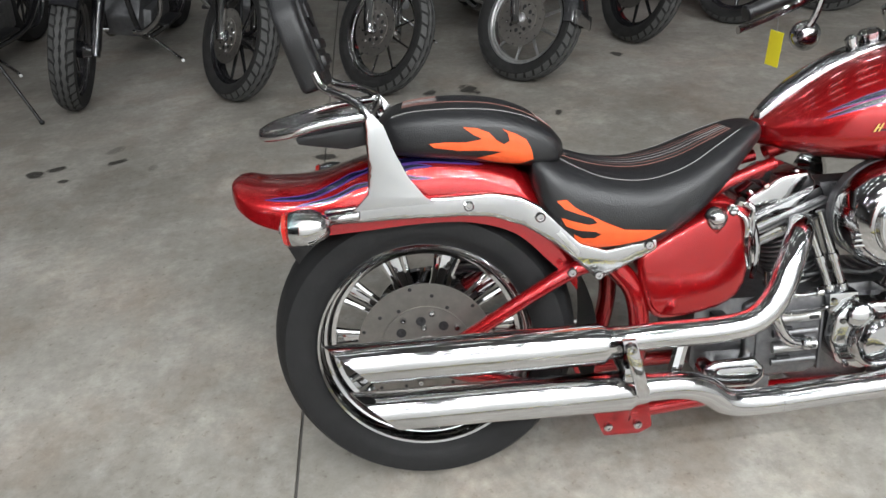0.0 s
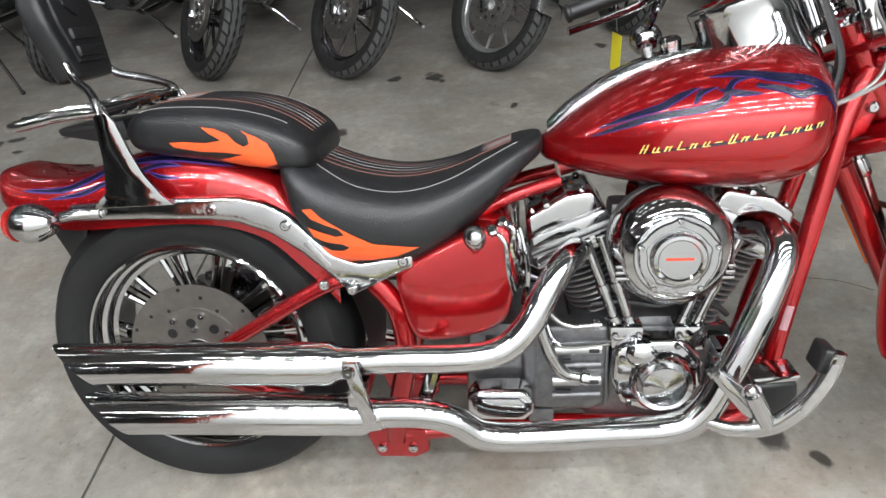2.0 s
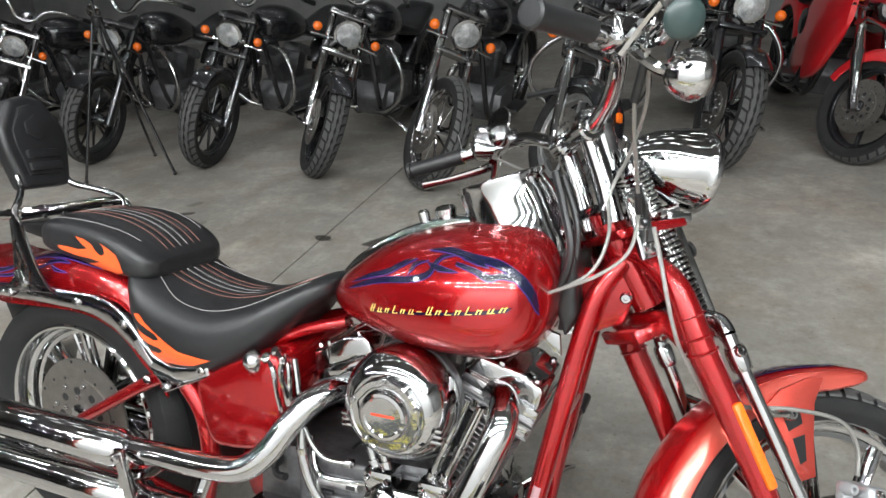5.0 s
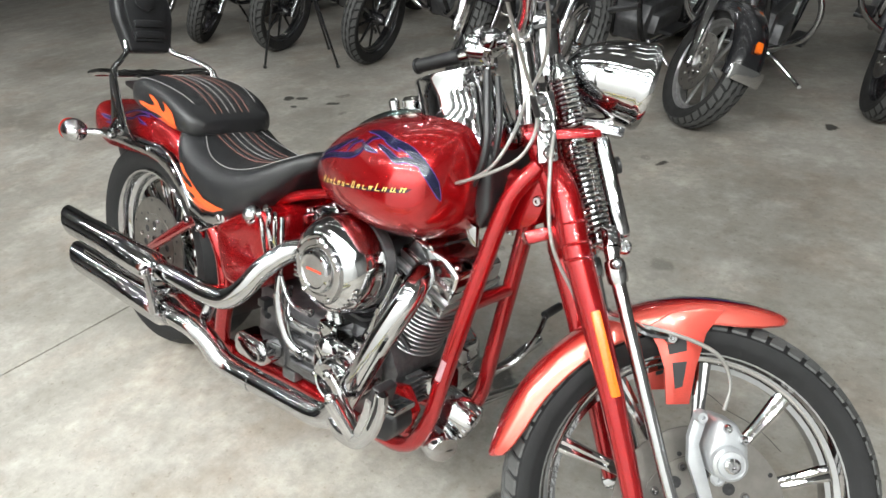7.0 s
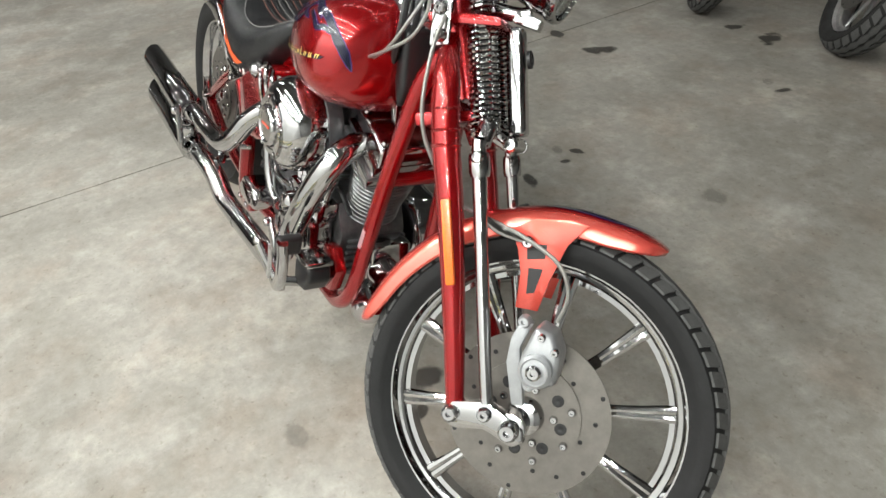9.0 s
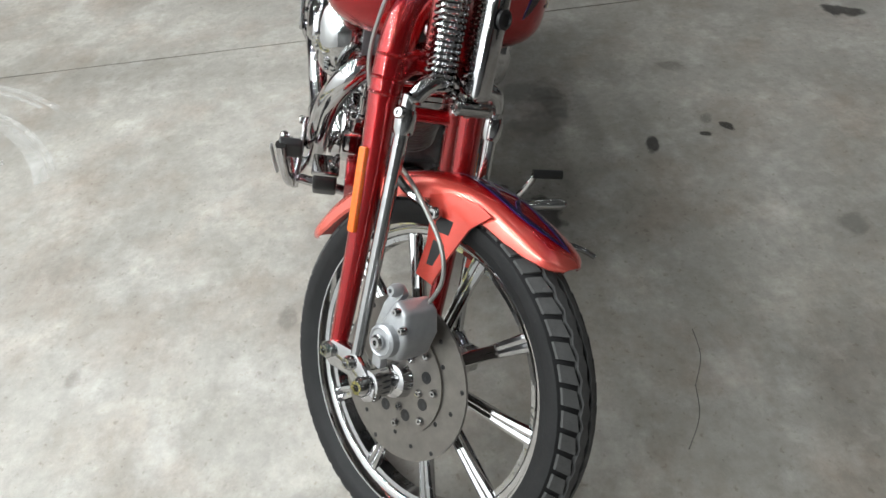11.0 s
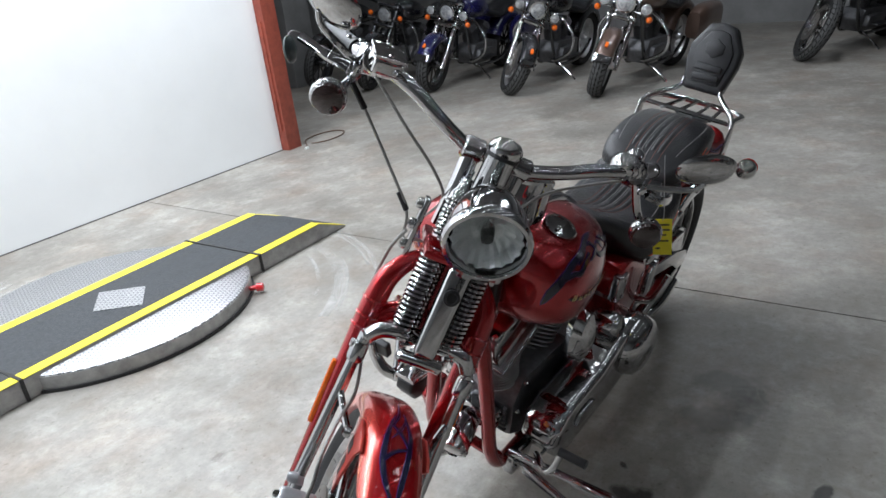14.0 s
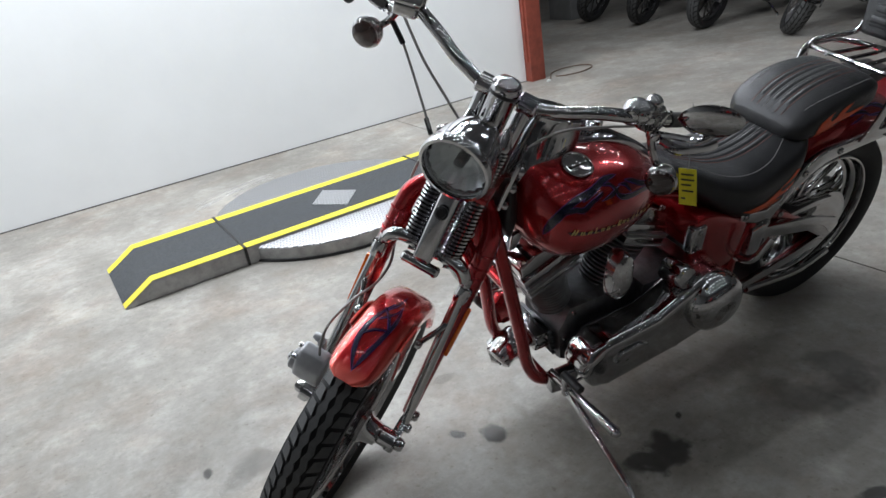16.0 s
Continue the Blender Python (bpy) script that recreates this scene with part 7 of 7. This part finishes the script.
    for s in (-1, 1):
        part("floorboard", box((0.26, 0.09, 0.02), (-0.78, s * 0.26, 0.30), 0.006), M_BLACK, b, "", LEAN)
    part("side_stand", tube([(-0.75, 0.13, 0.19), (-0.74, 0.22, 0.12), (-0.72, 0.335, 0.020), (-0.69, 0.36, 0.012)], 0.011, 8, 2), M_BLACKPAINT if not lamps else M_CHROME, b, "side stand")
    return b


def front_ring(C, ang, r, half, drop, wall=0.005, n=12):
    d = Vector((math.cos(ang), 0, math.sin(ang)))
    ring = []
    for sc, sg in ((0, 1), (wall, -1)):
        pts = []
        for i in range(n + 1):
            a = math.pi * i / n
            c, s = math.cos(a), math.sin(a)
            q = C + d * (r - sc - drop + drop * abs(s) ** 0.7)
            pts.append((q.x, (half - sc) * math.copysign(abs(c) ** 0.7, c), q.z))
        ring += pts if sg > 0 else list(reversed(pts))
    return ring


def stand(ob, x, y, heading, label=""):
    ob.matrix_basis = pose(x, y, 0, 0, 0, heading)
    if label:
        ob["label"] = label
    return ob


TALL, LOWW = 0.335, 0.315
# row along the north side, facing the camera's path
k1 = stand(parked("gloss black cruiser with a black front fender, chrome engine guard", M_BLACKPAINT, M_BLACKPAINT, TALL, 0.062, 9, 0.012, 1, 1, True, 14, chrome_fork=False), -2.185, 2.40, -86)
k2 = stand(parked("black motorcycle with a stubby fender and amber reflectors", M_BLACKPAINT, M_BLACKPAINT, TALL, 0.062, 9, 0.011, 1, 1, True, 38), -1.285, 2.48, -80)
k3 = stand(parked("black cruiser with chrome fork and a chrome-lipped slim front wheel", M_BLACKPAINT, M_CHROME, TALL, 0.055, 9, 0.008, 0, 1, False, 44), -0.49, 2.50, -82)
k4 = stand(parked("black tourer with spot lamps and a chrome engine guard", M_BLACKPAINT, M_ALU, LOWW, 0.068, 9, 0.012, 2, 2, True, 42, 0.34), 0.285, 2.60, -78)
copy_thing(k1, pose(-3.18, 2.23, 0, 0, 0, -84))
copy_thing(k2, pose(-4.13, 2.06, 0, 0, 0, -82))
copy_thing(k1, pose(0.98, 3.14, 0, 0, 0, -76))["label"] = "black cruiser parked behind the others"
sport = stand(parked("bright red sport motorcycle with a black front wheel", M_SPORTRED, M_BLACKPAINT, 0.30, 0.060, 5, 0.018, 2, 0, False, 30, chrome_fork=True, screen=M_SPORTRED), 1.66, 3.45, -72)
for s in (-1, 1):
    part("side_fairing", lofted([(-0.95, 0.62, 0.30, 0.02), (-0.80, 0.80, 0.26, 0.035), (-0.50, 0.92, 0.34, 0.045), (-0.28, 0.92, 0.55, 0.035), (-0.18, 0.86, 0.68, 0.015)], 2.6, 20), M_SPORTRED, sport, "bright red side fairing", Matrix.Rotation(radians(-9), 4, "X") @ Matrix.Translation((0, s * 0.17, 0)))
copy_thing(k2, pose(2.30, 3.66, 0, 0, 0, -74))["label"] = "black motorcycle at the end of the row"
copy_thing(k1, pose(3.15, 3.9, 0, 0, 0, -74))
copy_thing(k3, pose(-4.8, 1.9, 0, 0, 0, -84))

# row along the west side, beyond the column
stand(parked("dark blue tourer with spot lamps and a chrome engine guard", M_BLUEPAINT, M_BLACKPAINT, LOWW, 0.068, 9, 0.012, 2, 2, True, 8, 0.34, panniers=True), -3.47, -4.50, 10)
stand(parked("bronze tourer with spot lamps and amber signals", M_BROWNPAINT, M_ALU, LOWW, 0.068, 9, 0.012, 2, 2, True, 20, 0.36, panniers=True), -3.70, -2.47, 4)
copy_thing(k4, pose(-3.62, -3.43, 0, 0, 0, 10))["label"] = "black tourer with spot lamps and amber signals in the west row"
copy_thing(k1, pose(-3.40, -5.46, 0, 0, 0, 12))["label"] = "black cruiser beside a green one in the west row"
stand(parked("black cruiser with a slim fender in the west row", M_BLACKPAINT, M_BLACKPAINT, TALL, 0.062, 9, 0.011, 1, 1, False, 14), -3.29, -6.34, 12)
w3 = copy_thing(k3, pose(-5.75, -1.25, 0, 0, 0, -10))
w3["label"] = "black motorcycle with chrome wheel parked across the far aisle"
copy_thing(k4, pose(-6.3, -0.35, 0, 0, 0, -12))["label"] = "black tourer parked across the far aisle"

tp = thing("tripod_stand", pose(-2.636, 2.127, 0, 0, 0, -33), "thin black folding tripod stand between parked motorcycles", "tripod")
for a in (35, 155, 275):
    leg = part("leg", tube([(0.03 * math.cos(radians(a)), 0.03 * math.sin(radians(a)), 1.0), (0.345 * math.cos(radians(a)), 0.345 * math.sin(radians(a)), 0.012)], 0.009, 8, 1), M_BLACKPAINT, tp)
    part("foot", ball(0.014, (0.345 * math.cos(radians(a)), 0.345 * math.sin(radians(a)), 0.014), (1, 1, 1), 10), M_BLACK, leg)
part("mast", tube([(0, 0, 0.75), (0, 0, 1.45)], 0.010, 8, 1), M_BLACKPAINT, tp)
part("hub", lathe([(0.03, 0.97), (0.035, 0.98), (0.035, 1.03), (0.02, 1.04)], 14), M_BLACK, tp)

cord = thing("power_cord", pose(-1.55, -4.02, 0, 0, 0, 12), "thin brown cord looped on the floor beside the column", "cord")
part("cable", tube([(0.22 * math.cos(a), 0.14 * math.sin(a), 0.006 + 0.004 * math.sin(a * 0.5) ** 2) for a in np.linspace(0.2, 5.9, 18)] + [(0.30, 0.05, 0.006), (0.36, 0.10, 0.006)], 0.005, 8, 3), M_CORD, cord)
part("plug", box((0.035, 0.022, 0.02), (0.375, 0.115, 0.0105), 0.004), M_WHITEPLASTIC, cord, "white plug")
